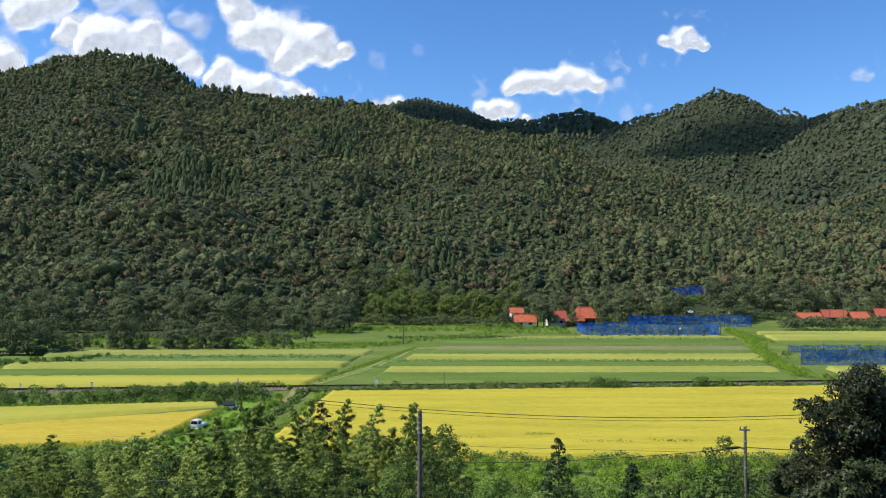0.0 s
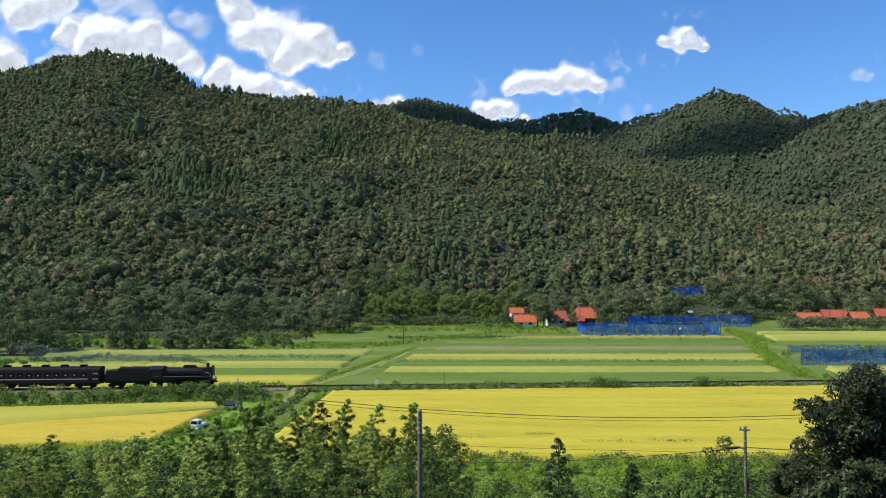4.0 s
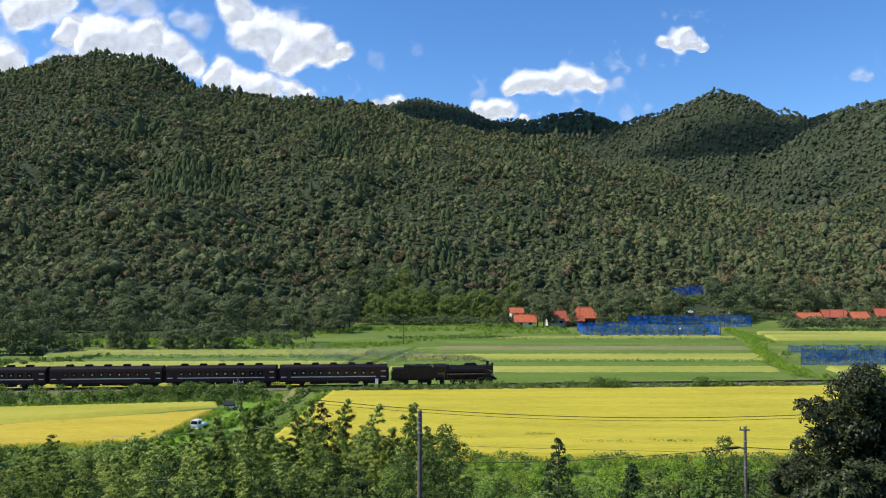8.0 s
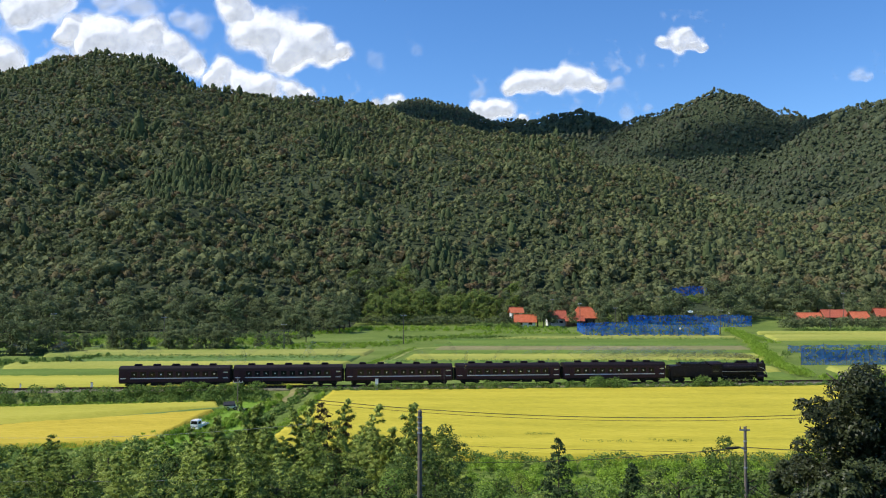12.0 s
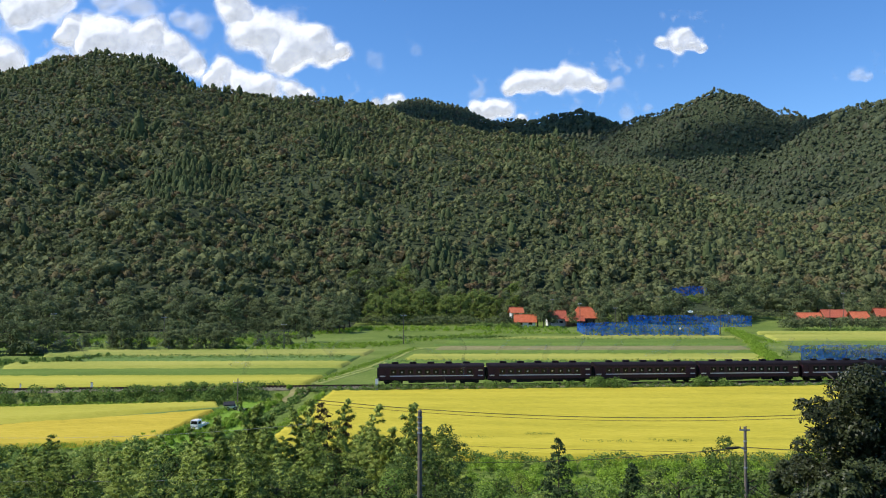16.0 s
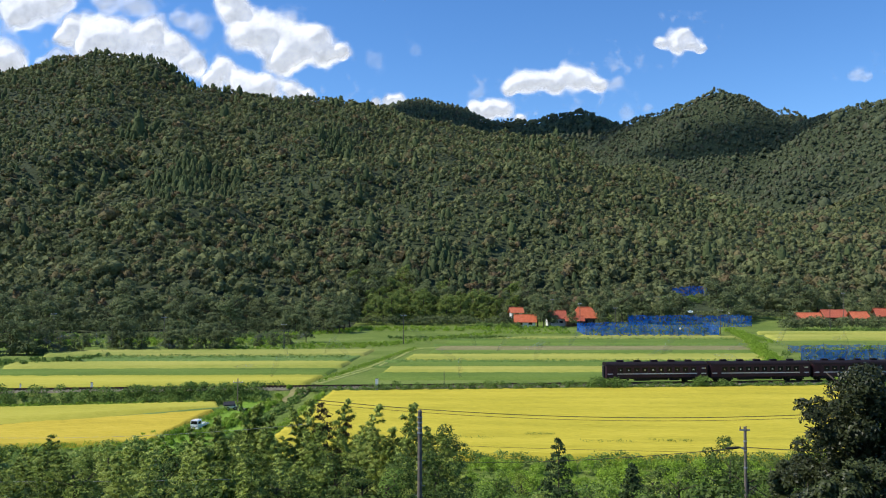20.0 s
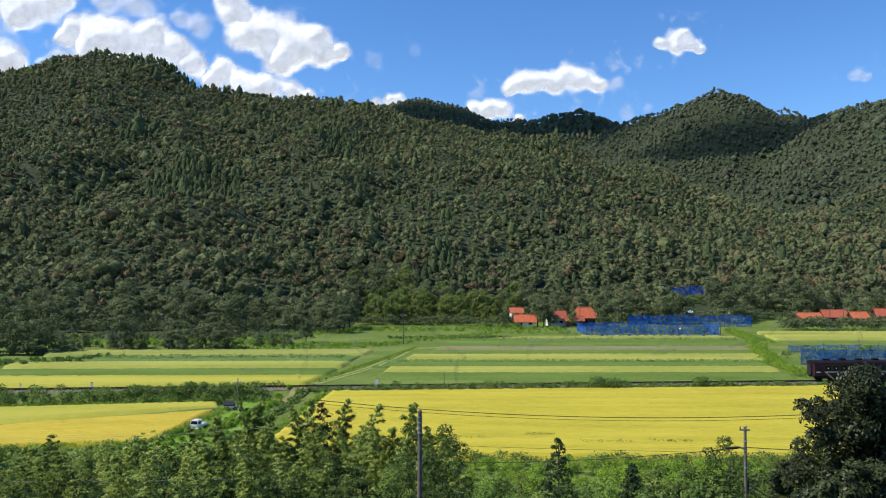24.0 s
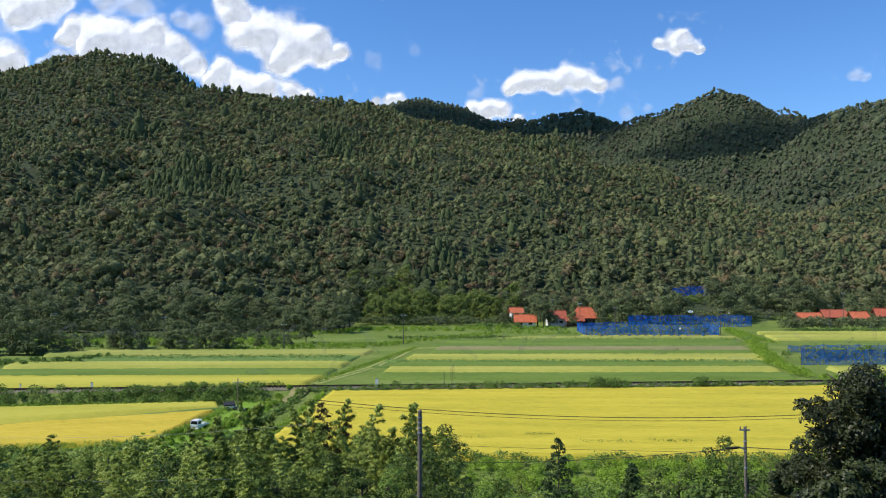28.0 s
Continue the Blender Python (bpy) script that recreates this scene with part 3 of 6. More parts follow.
def forest(name, pts, radius, height, mat, label, pointed=False, cards=36, size=0.3, seed=0, core=1.0):
    """One mesh of many crowns standing on the slope."""
    r = np.random.default_rng(seed)
    tm = [crown_template(seed * 20 + i, pointed, cards, size, core) for i in range(16)]
    z = land(pts[:, 0], pts[:, 1])
    kind = r.integers(0, len(tm), len(pts))
    patch = 0.8 + 0.45 * lattice(pts[:, 0] / 38, pts[:, 1] / 38, 77)
    V, F, T, base = [], [], [], 0
    for i, (tv, tf) in enumerate(tm):
        k = np.nonzero(kind == i)[0]
        a = r.uniform(0, 2 * math.pi, len(k))
        s = radius * np.exp(r.normal(0, 0.38, len(k))) * patch[k]
        hz = s * r.uniform(0.8, 1.25, len(k)) * height
        x = tv[None, :, 0] * np.cos(a)[:, None] - tv[None, :, 1] * np.sin(a)[:, None]
        y = tv[None, :, 0] * np.sin(a)[:, None] + tv[None, :, 1] * np.cos(a)[:, None]
        lift = radius * 0.9 + r.uniform(-0.25, 0.5, len(k)) * radius
        vv = np.stack([pts[k, 0][:, None] + x * s[:, None], pts[k, 1][:, None] + y * s[:, None], (z[k] + lift)[:, None] + tv[None, :, 2] * hz[:, None]], -1)
        V.append(vv.reshape(-1, 3))
        T.append(np.repeat(r.random(len(k)), len(tv)))
        F.append((tf[None] + base + np.arange(len(k))[:, None, None] * len(tv)).reshape(-1, 3))
        base += len(k) * len(tv)
    me = mesh_of(name, np.concatenate(V), np.concatenate(F), mat)
    me.attributes.new("tone", "FLOAT", "POINT").data.foreach_set("value", np.concatenate(T).astype(np.float32))
    tagged(new(name, me), label, "forest", kind="stuff")


def scatter(x0, x1, y0, y1, step, r):
    nx, ny = int((x1 - x0) / step), int((y1 - y0) / step)
    X, Y = np.meshgrid(np.arange(nx), np.arange(ny))
    X = x0 + (X + r.uniform(-0.1, 1.1, X.shape)) * step
    Y = y0 + (Y + r.uniform(-0.1, 1.1, Y.shape)) * step
    return np.stack([X.ravel(), Y.ravel()], 1)


def crest_y(x, crest):
    c = sorted((p[0], p[1]) for p in crest)
    return np.interp(x, [p[0] for p in c], [p[1] for p in c])


def make_forests():
    r = np.random.default_rng(11)
    p = scatter(-760, 440, 292, 1010, 4.9, r)
    h = slope_height(p[:, 0], p[:, 1])
    keep = (((h > 2.5) & (p[:, 1] > 345)) | ((p[:, 0] < -35) & (p[:, 1] > 296)) | ((p[:, 0] > 130) & (p[:, 1] > 385))) & (p[:, 1] < crest_y(p[:, 0], MAIN) + 14) & (np.abs(p[:, 0]) < 0.575 * p[:, 1] + 30)
    keep &= ~((p[:, 0] > 98) & (p[:, 0] < 140) & (p[:, 1] < 412))
    p = p[keep]
    cedar = ((lattice(p[:, 0] / 90 + 3, p[:, 1] / 120, 21) > 0.84) & (r.random(len(p)) < 0.75) | (r.random(len(p)) < 0.05)) & (p[:, 1] > 430)
    low = p[:, 1] < 480
    forest("mountain_forest", p[~cedar & ~low], 2.8, 0.95, M_FOREST, "dense green broadleaf forest covering the near mountain", cards=26, size=0.42, seed=1, core=0.85)
    forest("cedar_forest", p[cedar], 2.5, 1.0, M_CEDARS, "darker planted cedars among the mountain forest", True, 22, 0.42, seed=2)
    forest("lower_forest", p[low & ~cedar], 3.2, 1.0, M_FOREST, "lower edge of the mountain forest, rounded crowns", cards=64, size=0.33, seed=3, core=0.84)
    p = scatter(130, 1150, 520, 1900, 7.2, r)
    keep = (p[:, 1] < np.maximum(crest_y(p[:, 0], RIGHT), crest_y(p[:, 0], SPUR)) + 9) & (p[:, 0] < 0.575 * p[:, 1] + 25) & (p[:, 1] > np.interp(p[:, 0], [0, 282, 290], [900, 500, 480])) & ((p[:, 0] > 240) | (p[:, 1] < 1150))
    keep &= (p[:, 0] > 290) | (p[:, 1] > crest_y(p[:, 0], MAIN) + 9)
    near = p[:, 1] < 950
    forest("valley_forest", p[keep & ~near], 3.7, 0.95, M_HAZYVALLEY, "forest on the mountains beyond the side valley", cards=5, size=0.5, seed=4)
    q = scatter(200, 580, 480, 950, 5.4, r)
    q = q[(q[:, 0] < 0.575 * q[:, 1] + 25) & (q[:, 1] > np.interp(q[:, 0], [0, 282, 290], [900, 500, 480])) & ((q[:, 0] > 290) | (q[:, 1] > crest_y(q[:, 0], MAIN) + 9))]
    forest("valley_forest", q, 2.9, 0.95, M_FOREST, "green forest at the mouth of the side valley", cards=12, size=0.46, seed=7, core=0.9)
    p = scatter(-300, 620, 1950, 2420, 9.5, r)
    h = from_crest(p[:, 0], p[:, 1], FAR)
    forest("distant_forest", p[(h > 280) & (p[:, 1] < crest_y(p[:, 0], FAR) + 20)], 5.6, 1.0, M_HAZYVALLEY, "dark distant forest on the farthest peaks", cards=6, size=0.4, seed=5)


make_ground()
make_forests()


# ---- paddies, railway, paths ----
def field(name, a, b, c, d, z, stand, mat, label, step=0.9, rough=0.035, category="field"):
    """A standing crop between the corners a, b (near) and c, d (far), `stand` high above z, with an uneven top."""
    a, b, c, d = (np.array(q, float) for q in (a, b, c, d))
    nx = max(4, int(np.linalg.norm(b - a) / step))
    ny = max(4, int(np.linalg.norm(c - b) / step))
    s, t = np.meshgrid(np.linspace(0, 1, nx), np.linspace(0, 1, ny))
    P = (a * (1 - s[..., None]) + b * s[..., None]) * (1 - t[..., None]) + (d * (1 - s[..., None]) + c * s[..., None]) * t[..., None]
    P = P + rng.uniform(-0.3, 0.3, P.shape) * step * ((s > 0) & (s < 1) & (t > 0) & (t < 1))[..., None]
    edge = (s == 0) | (s == 1) | (t == 0) | (t == 1)
    Z = z + stand + rng.normal(0, rough, s.shape) + 0.06 * (lattice(P[..., 0] / 5, P[..., 1] / 3, 31) - 0.5)
    P = P + (edge[..., None] * rng.normal(0, 0.05, P.shape))
    for e, q in ((np.s_[0, :], np.s_[1, :]), (np.s_[-1, :], np.s_[-2, :]), (np.s_[:, 0], np.s_[:, 1]), (np.s_[:, -1], np.s_[:, -2])):
        P[e] = P[q] + (P[e] - P[q]) * 0.8
    Z = np.where(edge, z - 0.1, Z)
    idx = np.arange(nx * ny).reshape(ny, nx)
    F = np.stack([idx[:-1, :-1], idx[:-1, 1:], idx[1:, 1:], idx[1:, :-1]], -1).reshape(-1, 4)
    return tagged(new(name, mesh_of(name, np.concatenate([P, Z[..., None]], -1), F, mat)), label, category, kind="stuff")


def make_fields():
    rice = "golden ripe rice standing in a paddy"
    # before the railway
    field("rice_field", (-22, 90.5), (46, 89), (80, 149.0), (-20, 141.2), -0.45, 0.8, M_RICE, "wide golden ripe rice paddy before the railway", 0.5, 0.04)
    field("rice_field", (-62, 100), (-37.5, 104), (-36, 129.0), (-80, 106.5), -1.6, 0.75, M_RICEGOLD, "orange-gold rice paddy beside a farm path", 0.5, 0.04)
    field("rice_field", (-84, 109.5), (-36.5, 132.5), (-38.5, 137.5), (-90, 131), -1.6, 0.7, M_RICE2, "greenish-gold rice paddy below the railway bank", 0.55, 0.04)
    # beyond, on the far side of the track
    for x1, y0, y1, z, h, m, lab, nm in (
            (71, 158.5, 169.3, -0.05, 0.45, M_SOY, "low green soybean crop in rows", "soybean_field"),
            (72.5, 169.8, 178.6, 0.0, 0.7, M_RICE3, rice, "rice_field"),
            (74.5, 179.6, 189, 0.05, 0.45, M_SOY, "low green soybean crop", "soybean_field"),
            (79.5, 192, 206.5, 0.15, 0.7, M_RICE3, rice, "rice_field"),
            (83, 208, 219, 0.2, 0.5, M_SOY, "green soybean crop", "soybean_field"),
            (86, 219.5, 234, 0.3, 0.25, M_DRY, "brown harvested field with dry stubble", "dry_field"),
            (90, 236, 254, 0.35, 0.5, M_SOY, "green soybean crop", "soybean_field"),
            (96, 256, 268, 0.45, 0.6, M_RICEPALE, "pale ripening rice", "rice_field")):
        x0 = -19 + (y0 - 158) * 0.145 + (4 if y0 < 200 else 7)
        x0b = -19 + (y1 - 158) * 0.145 + (4 if y0 < 200 else 7)
        if y0 > 250:
            x0, x0b = 12, 30
        sh = (y1 - y0) * 0.12
        field(nm, (x0, y0 - 0.5), (x1, y0 + 0.5), (x1 + sh, y1 + 0.5), (x0b, y1 - 0.5), z, h, m, lab, 0.9)
    for y0, y1, z, h, m, lab, nm, xa in (
            (148.3, 163.5, -0.1, 0.7, M_RICE2, rice, "rice_field", -110),
            (164.5, 176.5, 0.0, 0.5, M_SOY, "dark green soybean crop", "soybean_field", -110),
            (178, 189.5, 0.1, 0.7, M_RICE3, rice, "rice_field", -97),
            (204, 219.5, 0.2, 0.7, M_RICEPALE, "pale ripening rice", "rice_field", -101)):
        x1, x1b = -25 + (y0 - 150) * 0.1, -25 + (y1 - 150) * 0.1
        if y0 < 150:
            a, b, c, d = (xa, 140.5), (x1, 147.2), (x1b, y1), (xa, y1 - 2.5)
        else:
            a, b, c, d = (xa, y0 - 2.5), (x1, y0), (x1b, y1), (xa - 3, y1 - 2.5)
        field(nm, a, b, c, d, z, h, m, lab, 0.9)
    # fields to the east, past the grassy gully
    field("rice_field", (104, 252), (190, 252), (215, 272), (108, 272), 0.5, 0.7, M_RICE3, rice, 1.0)
    field("rice_field", (108, 276), (225, 276), (240, 288), (112, 288), 0.6, 0.7, M_RICE3, rice, 1.0)
    field("rice_field", (82, 164), (130, 166), (132, 180), (84, 178), 0.0, 0.7, M_RICE3, rice, 0.9)
    field("rice_field", (45, 270.5), (95, 270.5), (96, 274), (48, 274), 0.5, 0.6, M_RICE3, rice, 0.9)


def strip(name, pts, width, lift, mat, label, category, wob=0.25):
    """A narrow ribbon of trodden ground with thickness along the points."""
    bm = bmesh.new()
    rows = []
    r = np.random.default_rng(len(pts))
    fine = []
    for (ax, ay), (bx, by) in zip(pts, pts[1:]):
        k = max(2, int(math.hypot(bx - ax, by - ay) / 2))
        fine += [(ax + (bx - ax) * i / k, ay + (by - ay) * i / k) for i in range(k)]
    fine.append(pts[-1])
    for i, (x, y) in enumerate(fine):
        q = fine[min(i + 1, len(fine) - 1)]
        p = fine[max(i - 1, 0)]
        d = Vector((q[0] - p[0], q[1] - p[1])).normalized()
        w = width * (0.5 + r.uniform(-wob, wob) * 0.5)
        z = float(land(x, y)) + lift
        rows.append([bm.verts.new((x - d.y * w * s, y + d.x * w * s, z - (0.25 if abs(s) > 1 else 0))) for s in (-1.3, -1, 1, 1.3)])
    for p, q in zip(rows, rows[1:]):
        for i in range(3):
            bm.faces.new((q[i], q[i + 1], p[i + 1], p[i]))
    return tagged(new(name, bm_mesh(name, bm, mat, True)), label, category, kind="structure")


def make_paths():
    line = [(-25, 152), (-22, 160), (-19.5, 168), (-15.8, 180), (-12, 202), (-9.3, 220), (-6.3, 226.5), (-1, 228)]
    strip("path_rut_1", [(x - 0.75, y) for x, y in line], 0.8, 0.09, M_TRACKPATH, "pale gravel wheel rut of the farm track", "path")
    strip("path_rut_2", [(x + 0.75, y) for x, y in line], 0.8, 0.09, M_TRACKPATH, "pale gravel wheel rut of the farm track", "path")
    strip("field_path_1", [(-86, 108.6), (-62, 115.5), (-38, 132), (-34, 134)], 1.1, 0.35, M_BANK, "trodden grassy path between two paddies", "path")
    strip("grass_verge_1", [(-41, 98), (-34, 110), (-30.5, 122), (-28, 138)], 11.5, 0.1, M_VERGE, "lush bright green verge where a truck is parked", "grass")
    strip("field_path_2", [(-31, 132), (-26, 140), (-24, 147)], 3.0, 0.22, M_DRY, "bare earth approach to the crossing", "path")


def make_railway():
    a = math.atan2(RY, RX)
    M = pose(0, 146.61, 0, 0, 0, math.degrees(a))
    ob = tagged(new("ballast", bm_mesh("ballast", prism([(-2.1, 0.2), (-1.4, 0.50), (1.4, 0.50), (2.1, 0.2)], -420, 520), M_BALLAST)),
                "weathered brown ballast bed of a single railway track", "track bed", kind="structure")
    ob.matrix_basis = M
    tr = empty("railway_track", M, "single narrow-gauge railway track with rusty rails", "railway track", kind="structure")
    for y in (-0.5335, 0.5335):
        part("rail", prism([(y - .065, .60), (y - .065, .615), (y - .012, .63), (y - .012, .70), (y - .034, .715), (y - .034, .75), (y + .034, .75),
                            (y + .034, .715), (y + .012, .70), (y + .012, .63), (y + .065, .615), (y + .065, .60)], -420, 520), M_RAIL, tr)
    xs = np.arange(-150, 260, 0.66)
    c = np.array([(x, y, z) for x in (-.1, .1) for y in (-1.05, 1.05) for z in (.46, .60)])
    f = np.array([(0, 1, 3, 2), (4, 6, 7, 5), (0, 4, 5, 1), (2, 3, 7, 6), (1, 5, 7, 3)])
    V = (c[None] + np.stack([xs, 0 * xs, 0 * xs], -1)[:, None]).reshape(-1, 3)
    F = (f[None] + np.arange(len(xs))[:, None, None] * 8).reshape(-1, 4)
    tagged(part("sleepers", mesh_of("sleepers", V, F, M_SLEEPER), M_SLEEPER, tr), kind="stuff")


def hedge(name, pts, height, depth, leaves, size, mat, label, seed, category="hedge", dz=0.0, blade=False):
    """A wild row of bushes along the points, standing on the ground."""
    r = np.random.default_rng(seed)
    c, rad = [], []
    for (ax, ay), (bx, by) in zip(pts, pts[1:]):
        k = max(2, int(math.hypot(bx - ax, by - ay) / (height * 0.55)))
        for i in range(k):
            for j in range(2):
                x = ax + (bx - ax) * (i + r.random()) / k + r.normal(0, depth * 0.1)
                y = ay + (by - ay) * (i + r.random()) / k + r.uniform(-.5, .5) * depth
                hh = height * r.uniform(0.5, 1.15)
                c.append((x, y, dz + hh * 0.4))
                rad.append(hh * r.uniform(0.5, 0.72))
    c = np.array(c)
    c[:, 2] += land(c[:, 0], c[:, 1])
    p, n = clump_points(c, rad, leaves, r, 0.85)
    if blade:
        v, f = leaf_cards(p, unit(n * [1, 1, 0.3]), size * 1.5, size * 0.3, -2.2, 0.5, r)
    else:
        v, f = leaf_cards(p, n, size, size * 0.6, 0, 0.5, r)
    return tagged(new(name, mesh_of(name, v, f, mat)), label, category, kind="stuff")


def make_hedges():
    # along the railway
    def ry(x, off):
        return (x, float(rail_y(x)) + off)
    hedge("hedge", [ry(-110, -4.2), ry(-55, -4.2), ry(-31, -4.0)], 1.9, 3.4, 15000, 0.34, M_HEDGE, "overgrown green bushes on the railway bank", 1)
    hedge("hedge", [ry(-55, -2.8), ry(-33, -2.6)], 1.5, 1.2, 2500, 0.32, M_HEDGE, "taller bushes beside the rails", 2)
    hedge("hedge", [ry(-110, -6), ry(-40, -6.5)], 0.8, 1.6, 5000, 0.3, M_WEED, "bright weeds at the foot of the railway bank", 3)
    hedge("hedge", [ry(-47, 3.4), ry(-30, 3.4)], 1.3, 1.2, 1500, 0.3, M_HEDGE, "green bushes behind the rails", 4)
    hedge("hedge", [ry(-13, -3.0), ry(34, -2.9)], 1.35, 1.3, 8000, 0.3, M_HEDGE, "knee-high wild bushes along the rails", 5)
    hedge("hedge", [ry(-26, -3.2), ry(-13, -3.0)], 0.8, 1.5, 1500, 0.3, M_HEDGE, "low weeds along the rails", 6)
    hedge("hedge", [ry(26.5, -3.2), ry(32.5, -3.2)], 2.1, 1.6, 1800, 0.3, M_HEDGE, "rounded bush beside the rails", 7)
    hedge("hedge", [ry(34, -3.0), ry(90, -3.0)], 0.85, 1.3, 6500, 0.28, M_HEDGE, "low grass and weeds along the rails", 8)
    hedge("hedge", [ry(45.5, -3.4), ry(48.5, -3.4)], 1.9, 1.2, 900, 0.3, M_HEDGE, "dark round bush beside the rails", 9)
    hedge("hedge", [ry(50.5, -3.4), ry(53.5, -3.4)], 1.6, 1.2, 700, 0.3, M_HEDGE, "dark round bush beside the rails", 10)
    # grassy gully between the terraces and the netted orchard
    hedge("grass_bank", [(73, 161), (75, 180), (84, 212), (97, 255), (104, 290)], 1.9, 8.0, 20000, 0.4, M_WEED, "tall bright green grass along a gully", 11, "grass", blade=True)
    hedge("grass_bank", [(76, 160), (90, 162), (120, 166)], 0.9, 4.0, 3000, 0.5, M_WEED, "bright green grass beside the railway", 12, "grass", blade=True)
    # banks between the terraces
    for pts, z, lab in ((((-90, 188.5), (-22, 190.5), (-20.5, 203.2), (-92, 201)), 0.25, "green grassy bank between two rice terraces"),
                        (((-14.5, 189.3), (76, 189.5), (76.5, 191.7), (-14, 191.5)), 0.25, "weedy ridge between terraces"),
                        (((-3, 234.2), (88, 234.6), (88, 236), (-3, 235.6)), 0.45, "weedy ridge between terraces"),
                        (((0, 254.2), (94, 254.6), (94, 256.2), (0, 255.8)), 0.55, "weedy ridge between terraces"),
                        (((-16.5, 178.9), (74, 178.9), (74, 179.8), (-16, 179.8)), 0.1, "narrow grassy ridge between terraces")):
        field("grass_strip", *pts, z, 0.35, M_BANK, lab, 0.6, 0.12, "grass")
    for pts in ([(-88, 196), (-24, 198)], [(-14, 190.6), (76, 190.6)], [(0, 255), (94, 255.2)], [(-88, 200.5), (-24, 202)]):
        hedge("grass_tufts", pts, 0.9, 2.5, 1500, 0.4, M_HEDGE, "tufts of weeds on a terrace bank", int(abs(pts[0][1])), "grass", blade=True)
    hedge("grass_bank", [(-112, 180), (-88, 192), (-86, 202)], 1.2, 14.0, 6000, 0.5, M_HEDGE, "rough meadow at the end of the terraces", 15, "grass", blade=True)
    hedge("grass_bank", [(-18, 262), (22, 262)], 0.8, 6.0, 3000, 0.5, M_HEDGE, "low green vegetable plot", 19, "grass", blade=True)
    hedge("grass_bank", [(-46, 232), (-16, 240), (20, 284), (46, 282)], 0.8, 9.0, 6000, 0.5, M_WEED, "rough grass at the edge of the terraces", 20, "grass", blade=True)
    hedge("grass_bank", [(-60, 262), (-30, 300), (45, 302)], 1.2, 18.0, 8000, 0.7, M_WEED, "bright meadow below the woods", 21, "grass", blade=True)
    hedge("grass_bank", [(-128, 238), (-88, 238), (-50, 242)], 1.8, 12.0, 8000, 0.5, M_WEED, "bright green bank below the woods", 22, "grass", blade=True)
    hedge("undergrowth", [(-36, 326), (24, 328)], 4.0, 4.0, 3000, 0.8, M_HILLTREE, "dark undergrowth at the edge of the woods", 31, "undergrowth")
    hedge("undergrowth", [(62, 336), (130, 340), (230, 342)], 4.5, 5.0, 5000, 0.8, M_HILLTREE, "dark undergrowth at the edge of the woods", 32, "undergrowth")
    hedge("undergrowth", [(-190, 286), (-120, 284), (-40, 285)], 5.5, 6.0, 9000, 0.7, M_HILLTREE, "dark undergrowth at the edge of the woods", 39, "undergrowth")
    hedge("weeds", [(-132, 246), (-88, 250), (-46, 256)], 1.5, 44.0, 14000, 0.62, M_HEDGE, "rough weeds and low bushes below the woods", 34, "weeds")
    hedge("weeds", [(-120, 262), (-46, 266)], 2.2, 22.0, 6000, 0.7, M_HILLTREE, "scrubby bushes below the woods", 35, "bush")
    for pts in ([(16.5, 96.5), (23, 96.3)], [(25, 97), (30, 96.6)], [(-2, 99), (6, 98.6)], [(10, 101), (14, 101)]):
        hedge("weeds", pts, 0.35, 0.8, 110, 0.2, M_HEDGE, "green weeds showing among the rice", 60, "weeds", dz=0.85, blade=True)
    hedge("grass_tufts", [(-62, 226), (-24, 232), (-14, 240)], 0.7, 14.0, 6000, 0.4, M_WEED, "bright meadow grass below the woods", 36, "grass", blade=True)
    hedge("grass_tufts", [(-24, 158), (-14, 200), (-8, 226)], 0.28, 6.0, 7000, 0.26, M_WEED, "bright grass along the farm track", 37, "grass", blade=True)
    hedge("grass_tufts", [(100, 244), (106, 292)], 0.6, 8.0, 2500, 0.4, M_WEED, "bright grass between the paddies", 38, "grass", blade=True)
    # around the eastern houses
    hedge("hedge", [(126, 300), (160, 300), (190, 303), (215, 304)], 5.5, 4.5, 9000, 0.8, M_HILLTREE, "dark clipped hedge before the farmhouses", 23)
    hedge("hedge", [(128, 291), (168, 291)], 1.6, 1.5, 1800, 0.5, M_HEDGE, "low green hedge by the paddies", 24)
    hedge("hedge", [(60, 330), (120, 340)], 4.5, 5.0, 3000, 0.9, M_HILLTREE, "dark bushes behind the netted orchard", 25)
    hedge("hedge", [(14, 311), (30, 309)], 2.2, 3.0, 1500, 0.6, M_HEDGE, "green bushes beside the sheds", 26)
    hedge("orchard_bushes", [(106, 380), (134, 382)], 3.0, 14.0, 3000, 0.7, M_HEDGE, "fruit bushes on the hillside below a net", 33, "bush")
    # inside the netted orchards
    hedge("orchard_bushes", [(52, 280), (94, 280)], 2.6, 10.0, 3500, 0.6, M_HEDGE, "fruit bushes under blue netting", 27, "bush")
    hedge("orchard_bushes", [(86, 196), (120, 198)], 2.8, 14.0, 4000, 0.6, M_HEDGE, "fruit bushes under blue netting", 28, "bush")


make_fields()
make_paths()
make_railway()
make_hedges()


